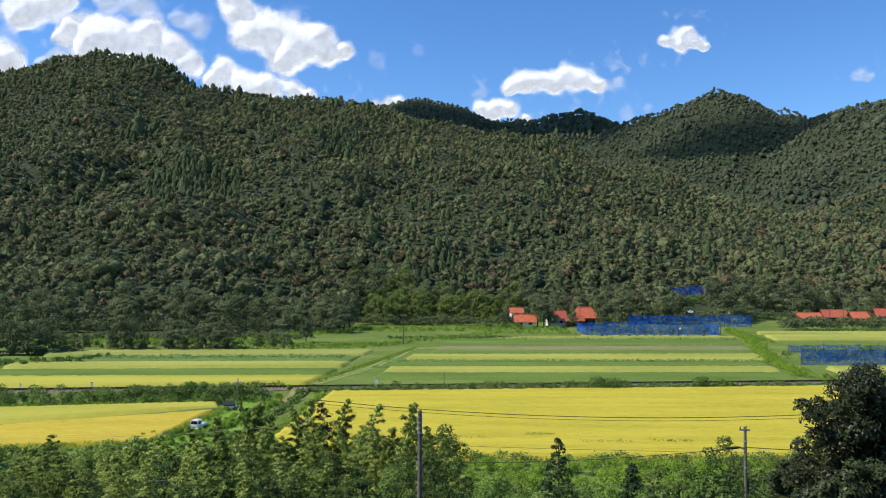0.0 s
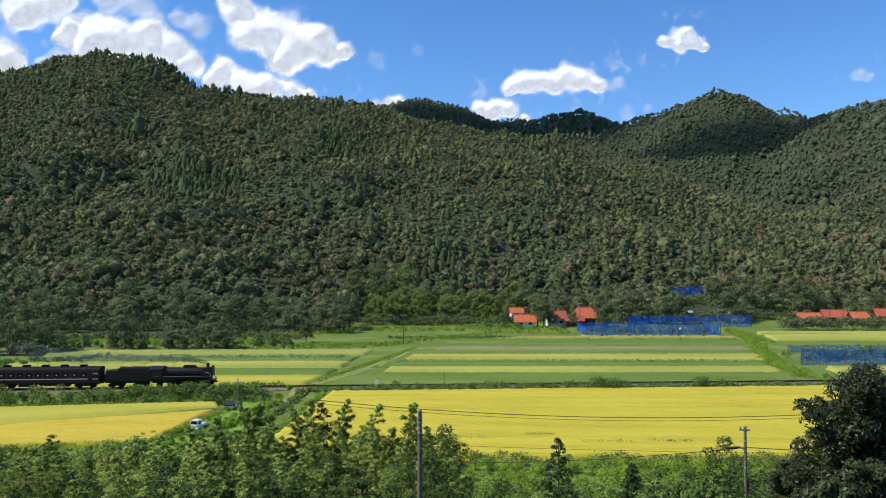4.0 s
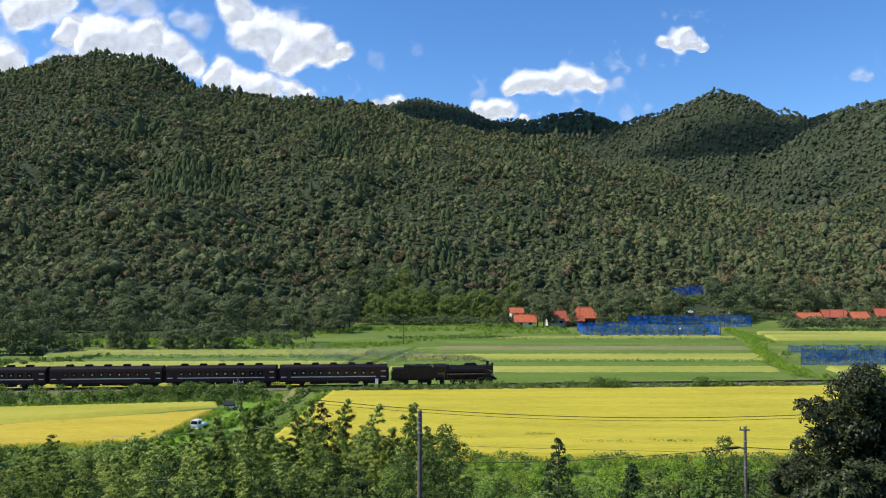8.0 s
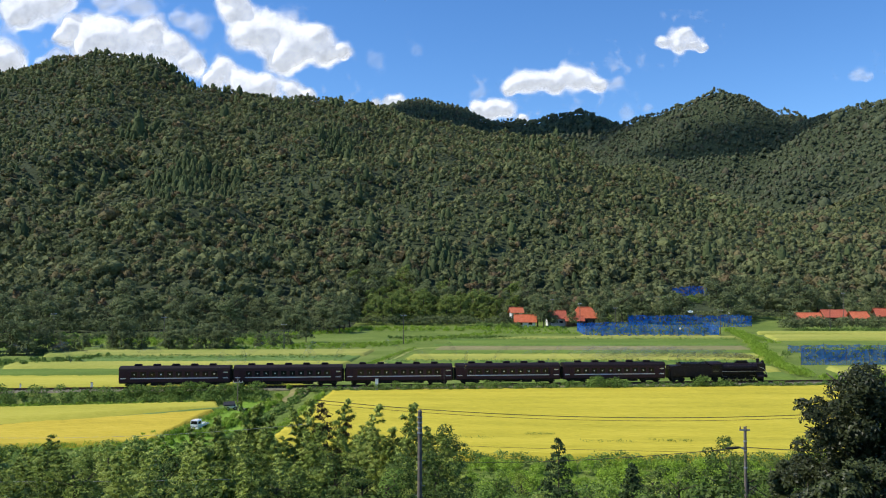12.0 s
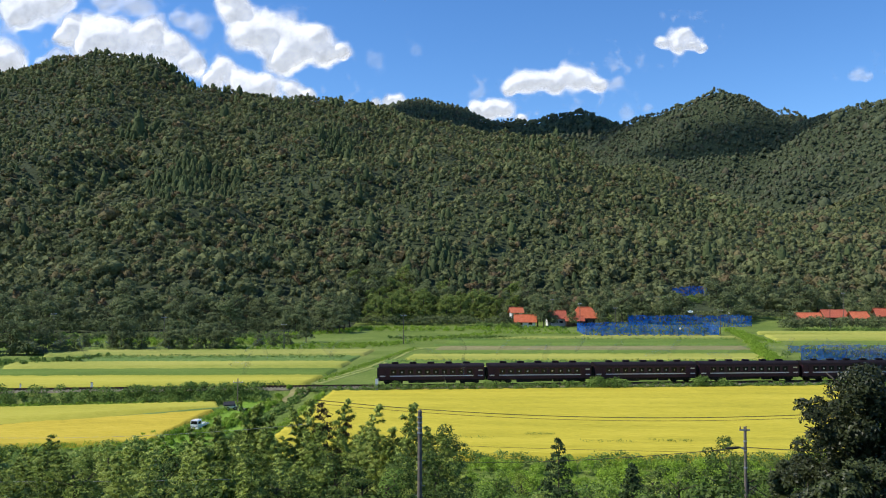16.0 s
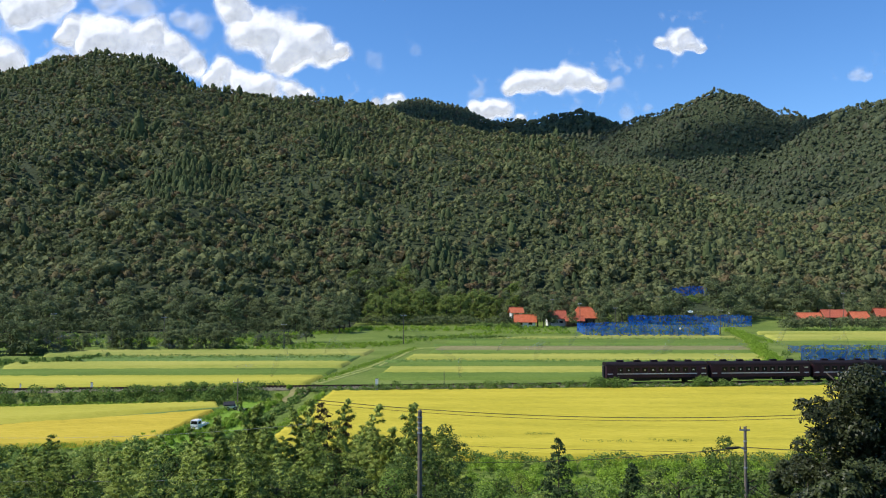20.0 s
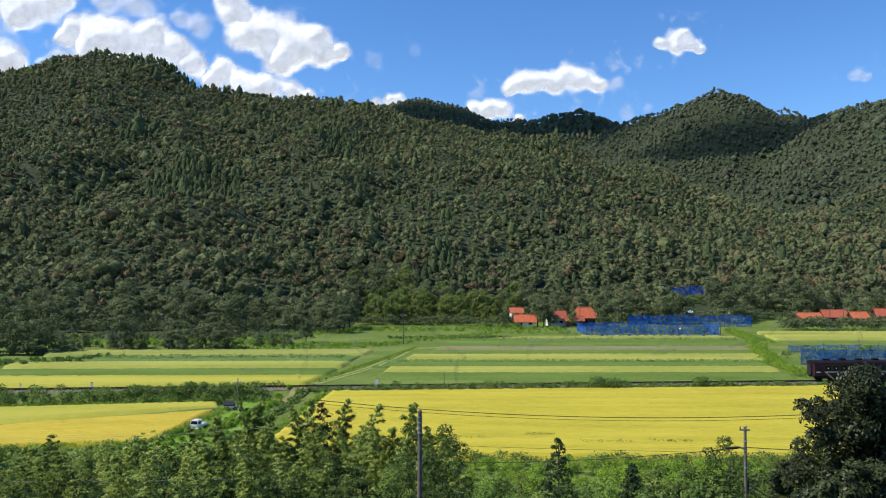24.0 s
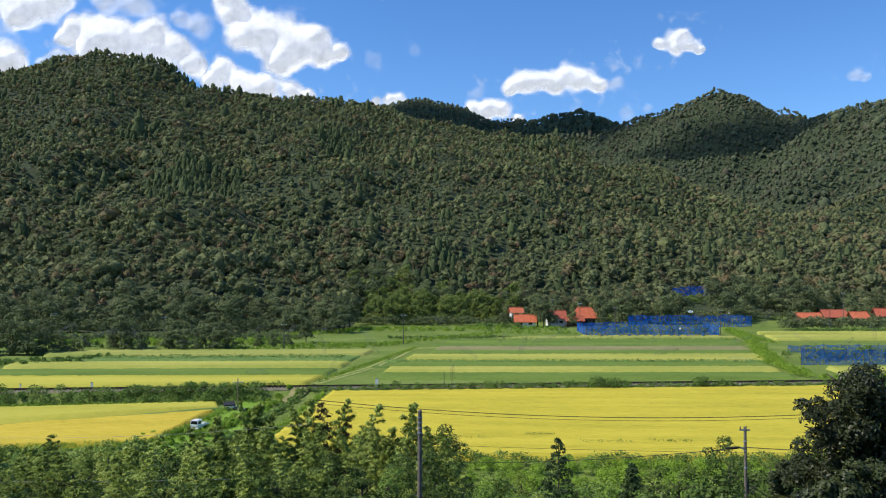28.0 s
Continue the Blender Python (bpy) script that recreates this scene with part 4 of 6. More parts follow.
# ---- nets, houses, poles ----
def net_fence(pts, height, label, sag=0.25, seed=1, base=None):
    """Posts with a blue net hung between them, uneven along the top."""
    r = np.random.default_rng(seed)
    ob = empty("orchard_net", pose(0, 0, 0), label, "net fence", "blue orchard nets")
    posts, tops = [], []
    for (ax, ay), (bx, by) in zip(pts, pts[1:]):
        k = max(1, int(math.hypot(bx - ax, by - ay) / 5))
        posts += [(ax + (bx - ax) * i / k, ay + (by - ay) * i / k) for i in range(k)]
    posts.append(pts[-1])
    V, F = [], []
    for i, (x, y) in enumerate(posts):
        g = float(land(x, y)) if base is None else base
        h = height * r.uniform(0.94, 1.08)
        part("post", tubes(((x, y, g - 0.3), (x, y, g + h + r.uniform(0.1, 0.7)), 0.06, 0.05), n=6), M_POLEWOOD, ob)
        tops.append((x, y, g, h))
    for (ax, ay, ag, ah), (bx, by, bg_, bh) in zip(tops, tops[1:]):
        n, m = 8, 7
        b0 = len(V)
        for j in range(m):
            for i in range(n):
                s, t = i / (n - 1), j / (m - 1)
                h = ah + (bh - ah) * s - sag * 4 * s * (1 - s)
                d = r.normal(0, 0.10) + 0.25 * math.sin(s * 9 + ax) * (1 - t)
                V.append((ax + (bx - ax) * s + d * 0.3, ay + (by - ay) * s + d, ag + (bg_ - ag) * s + h * t))
        for j in range(m - 1):
            for i in range(n - 1):
                q = b0 + j * n + i
                F.append((q, q + 1, q + n + 1, q + n))
    part("net", mesh_of("net", V, F, M_NETSHEER), M_NETSHEER, ob, "sheer bright blue net")
    return ob


def sheer(base_mat, name, cover):
    m = base_mat.copy()
    m.name = name
    n, l = m.node_tree.nodes, m.node_tree.links
    out = next(k for k in n if k.type == "OUTPUT_MATERIAL")
    src = out.inputs["Surface"].links[0].from_socket
    tr = n.new("ShaderNodeBsdfTransparent")
    mx = n.new("ShaderNodeMixShader")
    nz = n.new("ShaderNodeTexNoise")
    nz.inputs["Scale"].default_value = 1.1
    nz.inputs["Detail"].default_value = 6
    mr = n.new("ShaderNodeMapRange")
    mr.inputs["From Min"].default_value, mr.inputs["From Max"].default_value = 0.3, 0.7
    mr.inputs["To Min"].default_value, mr.inputs["To Max"].default_value = cover - 0.28, min(1.0, cover + 0.28)
    tc = n.new("ShaderNodeTexCoord")
    l.new(tc.outputs["Object"], nz.inputs["Vector"])
    l.new(nz.outputs["Fac"], mr.inputs["Value"])
    l.new(mr.outputs[0], mx.inputs[0])
    l.new(tr.outputs[0], mx.inputs[1])
    l.new(src, mx.inputs[2])
    l.new(mx.outputs[0], out.inputs["Surface"])
    return m


M_NETSHEER = sheer(M_NET, "sheer blue netting", 0.56)


def gable_house(x, y, z, w, d, eaves, ridge, turn, wall_mat, roof_mat, label, hip=0.0, low_wall=None):
    ob = empty("farmhouse" if w > 8 else "shed", pose(x, y, z, 0, 0, turn), label, "house" if w > 8 else "shed", "farm buildings")
    hw, hd, t = w / 2, d / 2, 0.12
    part("wall", boxes((-hw, hw, -hd, -hd + t, -0.4, eaves)), wall_mat, ob)
    part("wall", boxes((-hw, hw, hd - t, hd, -0.4, eaves)), wall_mat, ob)
    for sx in (-1, 1):
        bm = bmesh.new()
        pr = [(-hd + t, -0.4), (hd - t, -0.4), (hd - t, eaves)] + ([] if hip else [(0, ridge - 0.25)]) + [(-hd + t, eaves)]
        a = [bm.verts.new((sx * hw, p, q)) for p, q in pr]
        b = [bm.verts.new((sx * (hw - t), p, q)) for p, q in pr]
        k = len(pr)
        bm.faces.new(a)
        bm.faces.new(b)
        for i in range(k):
            bm.faces.new((a[i], a[(i + 1) % k], b[(i + 1) % k], b[i]))
        part("gable", bm, wall_mat, ob)
    o = 0.7
    rise = (ridge - eaves) / hd
    roof = None
    for sy in (-1, 1):
        bm = bmesh.new()
        ex, ey, ez = hw + o, sy * (hd + o), eaves - o * rise
        rx = hw + o - hip
        lo = [bm.verts.new((-ex, ey, ez)), bm.verts.new((ex, ey, ez)), bm.verts.new((rx, 0, ridge)), bm.verts.new((-rx, 0, ridge))]
        up = [bm.verts.new(v.co + Vector((0, 0, 0.16))) for v in lo]
        bm.faces.new(lo)
        bm.faces.new(up)
        for i in range(4):
            bm.faces.new((lo[i], lo[(i + 1) % 4], up[(i + 1) % 4], up[i]))
        slope = part("roof", bm, roof_mat, ob)
        roof = roof or slope
        n = int(2 * ex / 0.9)
        if not hip:
            for i in range(n + 1):
                px = -ex + 2 * ex * i / n
                part("tile_row", tubes(((px, ey, ez + 0.17), (px, 0, ridge + 0.17), 0.07), n=5), roof_mat, slope)
    if hip:
        for sx in (-1, 1):
            bm = bmesh.new()
            lo = [bm.verts.new((sx * (hw + o), -hd - o, eaves - o * rise)), bm.verts.new((sx * (hw + o), hd + o, eaves - o * rise)), bm.verts.new((sx * (hw + o - hip), 0, ridge))]
            up = [bm.verts.new(v.co + Vector((0, 0, 0.16))) for v in lo]
            bm.faces.new(lo)
            bm.faces.new(up)
            for i in range(3):
                bm.faces.new((lo[i], lo[(i + 1) % 3], up[(i + 1) % 3], up[i]))
            part("roof", bm, roof_mat, ob)
    part("ridge", tubes(((-hw - o + hip, 0, ridge + 0.22), (hw + o - hip, 0, ridge + 0.22), 0.17), n=8), roof_mat, roof)
    k = max(1, int(w / 3))
    for i in range(k):
        cx = -hw + w * (i + 0.5) / k
        win = part("window", boxes((cx - 0.75, cx + 0.75, -hd - 0.03, -hd - 0.004, 0.9, min(eaves - 0.3, 1.9))), M_TIMBER, ob)
        for s in (-1, 1):
            part("pane", boxes((cx + s * 0.36 - 0.32, cx + s * 0.36 + 0.32, -hd - 0.045, -hd - 0.033, 0.97, min(eaves - 0.37, 1.83))), M_GLASS, win)
    if low_wall:
        part("plinth", boxes((-hw - 0.03, hw + 0.03, -hd - 0.03, hd + 0.03, -0.4, 0.6)), low_wall, ob)
    return ob


def make_houses():
    gable_house(30.6, 336, 4.0, 4.6, 4.0, 2.3, 3.9, 8, M_PLASTER, M_TILE, "small white plastered store with a red tile roof")
    gable_house(32.5, 317, 1.2, 7.6, 5.6, 2.3, 4.5, -3, M_PLASTER, M_TILE, "long shed with a bright red tile roof and pale walls")
    gable_house(45.5, 324, 1.4, 7.0, 5.0, 3.2, 5.6, 5, M_PLASTER, M_TILE2, "white-walled outbuilding with an orange tile roof behind trees")
    gable_house(57.5, 326, 1.5, 10.5, 7.5, 3.3, 6.8, 0, M_TIMBER, M_TILE, "timber farmhouse with a red hipped tile roof", hip=3.2)
    gable_house(52.5, 320.5, 1.4, 6.5, 3.4, 2.3, 3.6, 0, M_TIMBER, M_TILE2, "low timber annex with a red tile roof")
    gable_house(146.4, 322, 2.0, 9.3, 6.0, 2.6, 4.2, 4, M_TIMBER, M_TILE, "farmhouse with a long red tile roof behind a hedge")
    gable_house(162.5, 334, 1.2, 9, 6, 3.4, 5.8, 0, M_TIMBER, M_TILE2, "dark timber barn with a weathered red tile roof")
    gable_house(170.3, 329, 2.0, 6.2, 5, 2.4, 4.4, 3, M_TIMBER, M_TILE, "small farmhouse with a red tile roof beside the hedge")
    gable_house(187, 338, 1.2, 9, 7, 3.6, 6.2, -10, M_TIMBER, M_TILE2, "two-storey house with a dull red roof")
    net_fence([(48.5, 271.5), (93.5, 271.5), (95, 290)], 3.4, "bright blue net round a small orchard", seed=2)
    net_fence([(48.5, 272.5), (49.5, 296), (78, 305)], 3.0, "bright blue net round a small orchard", seed=3)
    net_fence([(72, 312), (121, 314)], 4.6, "tall blue net behind the orchard", seed=4)
    net_fence([(82.5, 185), (136, 187)], 3.7, "tall blue net round an orchard beside the railway", seed=5)
    net_fence([(92, 214), (112, 216), (150, 219)], 2.0, "faded blue net along the back of the orchard", seed=6)
    net_fence([(112, 391), (132, 393)], 4.6, "blue net among trees on the hillside", seed=8)


def wire(a, b, sag, r, mat, label, name="cable"):
    a, b = Vector(a), Vector(b)
    bm = bmesh.new()
    n, rings = 32, []
    side = (b - a).cross(Vector((0, 0, 1))).normalized()
    for i in range(n + 1):
        p = a.lerp(b, i / n) - Vector((0, 0, sag * 4 * (i / n) * (1 - i / n)))
        rings.append([bm.verts.new(p + side * (r * math.cos(t)) + Vector((0, 0, r * math.sin(t)))) for t in (k * math.pi / 3 for k in range(6))])
    for p, q in zip(rings, rings[1:]):
        for k in range(6):
            bm.faces.new((p[k], p[(k + 1) % 6], q[(k + 1) % 6], q[k]))
    return tagged(new(name, bm_mesh(name, bm, mat)), label, "cable")


def far_pole(x, y, h, mat, arm=True, r=0.14, label="utility pole by the hill foot"):
    z = float(land(x, y))
    ob = empty("utility_pole", pose(x, y, z), label, "utility pole", "utility poles")
    part("pole", tubes(((0, 0, -0.5), (0, 0, h), r, r * 0.65), n=8), mat, ob)
    if arm:
        a = part("crossarm", boxes((-0.8, 0.8, -0.05, 0.05, h - 0.75, h - 0.62)), M_STEEL, ob)
        for s in (-0.7, 0.7, 0.25):
            part("insulator", tubes(((s, 0, h - 0.62), (s, 0, h - 0.4), 0.05, 0.03), n=6), M_WHITE, a)
    return ob


def near_pole_a():
    ob = empty("utility_pole", pose(-1.12, 39, 2.0), "weathered concrete utility pole with worn banding at its top", "utility pole", "utility poles")
    part("pole", tubes(((0, 0, -0.5), (0, 0, 11.4), 0.155, 0.098), n=16), M_CONCRETE, ob, smooth=False)
    for i, z in enumerate((10.35, 10.6, 10.85, 11.1)):
        part("band", tubes(((0, 0, z), (0, 0, z + 0.07), 0.128, 0.126), n=16), M_STEEL, ob, "dull steel pole band")
    part("cap", tubes(((0, 0, 11.4), (0, 0, 11.48), 0.11, 0.07), n=16), M_CONCRETE, ob)
    for z in (6.2, 7.4, 8.6):
        part("step_bolt", tubes(((-0.26, 0, z), (-0.1, 0, z), 0.012), n=6), M_STEEL, ob)
        part("step_bolt", tubes(((0.1, 0, z + 0.45), (0.26, 0, z + 0.45), 0.012), n=6), M_STEEL, ob)


def near_pole_b():
    ob = empty("utility_pole", pose(15.0, 40, 3.2), "grey concrete utility pole with a small crossarm", "utility pole", "utility poles")
    part("pole", tubes(((0, 0, -0.5), (0, 0, 9.3), 0.105, 0.068), n=16), M_CONCRETE, ob)
    arm = part("crossarm", boxes((-0.32, 0.18, -0.16, -0.1, 9.12, 9.19)), M_STEEL, ob)
    for x in (-0.29, 0.0):
        part("insulator", tubes(((x, -0.13, 9.19), (x, -0.13, 9.34), 0.035, 0.025), n=8), M_CONCRETE, arm)
    for z in (8.55, 7.25, 8.1):
        part("band", tubes(((0, 0, z), (0, 0, z + 0.08), 0.088, 0.086), n=16), M_STEEL, ob, "dull steel pole band")
    part("bracket", boxes((-0.22, -0.1, -0.06, 0.0, 8.2, 8.3)), M_STEEL, ob)
    cl = tagged(new("cable_closure", bm_mesh("cable_closure", tubes(((14.15, 40, 11.43), (14.62, 40, 11.47), 0.065, 0.065), ((14.02, 40, 11.42), (14.15, 40, 11.43), 0.025, 0.065),
                ((14.62, 40, 11.47), (14.78, 40, 11.48), 0.065, 0.025), n=10), M_RUBBER)), "black cable splice closure hanging on the cable", "cable closure")


def make_poles():
    near_pole_a()
    near_pole_b()
    for x, y, h, dark in ((-118, 243, 9.5, 0), (-81, 233, 9, 0), (-44, 222, 7.6, 1), (-11.8, 240, 9.2, 1), (53, 310, 10, 0), (68, 316, 8, 1), (94.8, 274, 9, 1),
                          (170, 405, 9, 0), (142, 294, 10, 1), (165, 330, 13, 0), (45, 330, 11, 1)):
        far_pole(x, y, h, M_POLEWOOD if dark else M_CONCRETE, label="dark wooden utility pole" if dark else "pale concrete utility pole")
    far_pole(-33.3, 130.5, 5.4, M_CONCRETE, True, 0.12, "slim pole beside the farm path")
    far_pole(0.2, 144.0, 3.2, M_POLEWOOD, False, 0.07, "thin dark post beside the rails")
    # cables in front of the fields
    wire((0, 72, 3.6), (15.0, 40, 11.47), 0.35, 0.02, M_WIRE, "black cable running to the concrete pole")
    wire((15.0, 40, 11.48), (40, 30, 13), 0.3, 0.02, M_WIRE, "black cable leaving the concrete pole")
    wire((-10, 60, 10.87), (40, 60, 10.6), 1.229, 0.026, M_WIRE, "sagging black cable across the paddies")
    wire((-10, 60, 10.63), (40, 60, 10.38), 1.229, 0.016, M_WIRE, "thin wire below the sagging cable")
    wire((-3, 62, 7.2), (28, 58, 7.3), 0.15, 0.012, M_WIRE, "thin wire over the edge of the paddy")
    wire((-22, 36, 10.8), (-9.4, 36, 10.9), 0.05, 0.008, M_WIREPALE, "pale bare wire over the bushes")
    wire((-32, 50, 10.1), (-8, 48, 11.2), 0.4, 0.008, M_WIREPALE, "pale bare wire over the bushes")
    for x, y, w, h in ((-63.2, 144.6, 0.35, 1.0), (-75.5, 143.6, 0.2, 0.9), (-11.8, 143.1, 0.55, 1.9)):
        ob = empty("trackside_marker", pose(x, y, 0.25), "small white trackside marker post", "marker post", "trackside markers")
        part("post", boxes((-w / 2, w / 2, -0.08, 0.08, -0.3, h), bevel=0.02), M_WHITE, ob)
        part("cap", boxes((-w / 2 - 0.03, w / 2 + 0.03, -0.11, 0.11, h, h + 0.08)), M_CONCRETE, ob)


def bird_scarers():
    """White plastic tied up to scare birds off the orchard."""
    for x, y, top, w, h in ((96.2, 311.5, 7.9, 2.0, 1.1), (80.2, 271.0, 3.7, 0.6, 0.8), (111.5, 312.5, 7.0, 0.5, 0.5)):
        g = float(land(x, y))
        ob = empty("bird_scarer", pose(x, y, g), "white plastic sheet tied to a pole over blue nets", "bird scarer", "white bird scarers")
        part("pole", tubes(((0, 0, -0.4), (0, 0, top - g), 0.05, 0.04), n=6), M_POLEWOOD, ob)
        r = random.Random(int(x))
        bm = bmesh.new()
        bmesh.ops.create_grid(bm, x_segments=8, y_segments=5, size=1)
        for v in bm.verts:
            v.co = Vector((v.co.x * w / 2, -0.08 + 0.12 * math.sin(v.co.x * 5) + r.uniform(-.05, .05), top - g - h / 2 + v.co.y * h / 2 * (0.7 + 0.3 * math.cos(v.co.x * 3))))
        bmesh.ops.solidify(bm, geom=bm.faces[:], thickness=0.02)
        part("sheet", bm, M_WHITE, ob, "crumpled white plastic sheet")


make_houses()
make_poles()
bird_scarers()


# ---- farm vehicles ----
def wheel_part(parent, x, y, r, w):
    t = part("wheel", tubes(((x, y - w / 2, r), (x, y + w / 2, r), r), n=16), M_RUBBER, parent)
    part("rim", tubes(((x, y - w / 2 - 0.01, r), (x, y + w / 2 + 0.01, r), r * 0.58), n=12), M_STEEL, t)


def mini_truck():
    ob = empty("mini_truck", pose(-34.5, 114.2, -1.42, 0, 0, 255), "small white farm truck parked on the grass", "truck")
    cab = part("cab", prism([(-0.7, 0.35), (0.7, 0.35), (0.7, 1.1), (0.62, 1.75), (-0.62, 1.75), (-0.7, 1.1)], 0.55, 1.65), M_WHITE, ob)
    part("windscreen", prism([(-0.6, 1.12), (0.6, 1.12), (0.54, 1.62), (-0.54, 1.62)], 1.64, 1.67), M_GLASS, cab)
    for s in (-1, 1):
        part("side_window", boxes((0.75, 1.5, s * 0.70 - 0.01, s * 0.70 + 0.01, 1.12, 1.55)), M_GLASS, cab)
        part("headlight", boxes((1.645, 1.675, s * 0.5 - 0.12, s * 0.5 + 0.12, 0.7, 0.86)), M_STEEL, cab)
    part("bumper", boxes((1.63, 1.72, -0.7, 0.7, 0.32, 0.5), bevel=0.02), M_WHITE, ob)
    part("grille", boxes((1.648, 1.668, -0.3, 0.3, 0.6, 0.72)), M_RUBBER, ob)
    bed = part("bed", boxes((-1.65, 0.5, -0.7, 0.7, 0.55, 0.66)), M_WHITE, ob)
    part("side_board", boxes((-1.65, 0.5, -0.72, -0.68, 0.66, 0.95)), M_WHITE, bed)
    part("side_board", boxes((-1.65, 0.5, 0.68, 0.72, 0.66, 0.95)), M_WHITE, bed)
    part("tailgate", boxes((-1.68, -1.64, -0.7, 0.7, 0.66, 0.95)), M_WHITE, bed)
    part("guard_frame", tubes(((0.45, -0.66, 0.66), (0.45, -0.66, 1.8), 0.025), ((0.45, 0.66, 0.66), (0.45, 0.66, 1.8), 0.025), ((0.45, -0.66, 1.8), (0.45, 0.66, 1.8), 0.025),
                              ((0.45, -0.66, 1.3), (0.45, 0.66, 1.3), 0.02)), M_WHITE, ob)
    for x in (1.05, -0.95):
        for y in (-0.62, 0.62):
            wheel_part(ob, x, y, 0.27, 0.15)
    part("load_cover", boxes((-0.3, 0.42, -0.6, 0.1, 0.66, 1.25), bevel=0.06), M_GREENTARP, bed, "pale green sheet over the load")
    part("rear_window", boxes((0.535, 0.549, -0.5, 0.5, 1.15, 1.6)), M_GLASS, cab)
    ob.scale = (0.85, 0.85, 0.85)


def covered_machine():
    ob = empty("farm_machine", pose(-34.6, 131.6, -1.5, 0, 0, 25), "farm machine under a dark tarpaulin beside white sacks", "farm machine")
    part("body", boxes((-0.9, 0.7, -0.6, 0.6, 0.35, 0.9), bevel=0.06), M_WHITE, ob)
    part("tarpaulin", prism([(-0.8, 0.75), (-0.75, 0.95), (0, 1.4), (0.75, 0.95), (0.8, 0.75)], -1.25, 0.5), M_TARP, ob)
    for x in (-0.7, 0.5):
        for y in (-0.55, 0.55):
            wheel_part(ob, x, y, 0.3, 0.2)
    for i in range(3):
        o = new("rice_sack", bm_mesh("rice_sack", boxes((-0.4, 0.4, -0.25, 0.25, 0, 0.35), bevel=0.12), M_WHITE, True))
        o.matrix_basis = pose(-33.2 + i * 0.9, 131.2 + 0.2 * i, -1.6, 0, 0, 20 * i)
        tagged(o, "white sack lying on the grass", "sack", "sacks by the farm machine")


mini_truck()
covered_machine()


# ---- the steam train, each vehicle with its middle at x = 0, rails at z = 0, heading +x ----
spinning = []     # (part, place on its vehicle, wheel radius)


def wheelset(parent, x, r, spokes=0, mat=None):
    ob = new("wheelset")
    ob.parent = parent
    ob.matrix_basis = pose(x, 0, r)
    part("axle", tubes(((0, -0.56, 0), (0, 0.56, 0), 0.07), n=8), M_LOCOGREY, ob)
    for s in (-1, 1):
        bm = bmesh.new()
        n = 20
        for r0, r1 in ((r, r * 0.84), (r * 0.28, 0.05)):
            ring = []
            for y0, rr in ((-0.07, r0), (0.07, r0), (0.07, r1), (-0.07, r1)):
                ring.append([bm.verts.new((rr * math.cos(2 * math.pi * i / n), s * 0.535 + y0, rr * math.sin(2 * math.pi * i / n))) for i in range(n)])
            for a, b in zip(ring, ring[1:] + ring[:1]):
                for i in range(n):
                    bm.faces.new((a[i], a[(i + 1) % n], b[(i + 1) % n], b[i]))
        if spokes:
            for i in range(spokes):
                t = 2 * math.pi * i / spokes
                tube(bm, (0, s * 0.535, 0), (r * 0.86 * math.cos(t), s * 0.535, r * 0.86 * math.sin(t)), 0.055, 0.04, 5)
            box(bm, -r * 0.6, r * 0.6, s * 0.535 - 0.06, s * 0.535 + 0.06, -r * 0.82, -r * 0.45)
        else:
            tube(bm, (0, s * 0.535 - 0.04, 0), (0, s * 0.535 + 0.04, 0), r * 0.9, None, n)
        part("wheel", bm, M_LOCOGREY, ob)
    spinning.append((ob, (x, 0, r), r))
    return ob


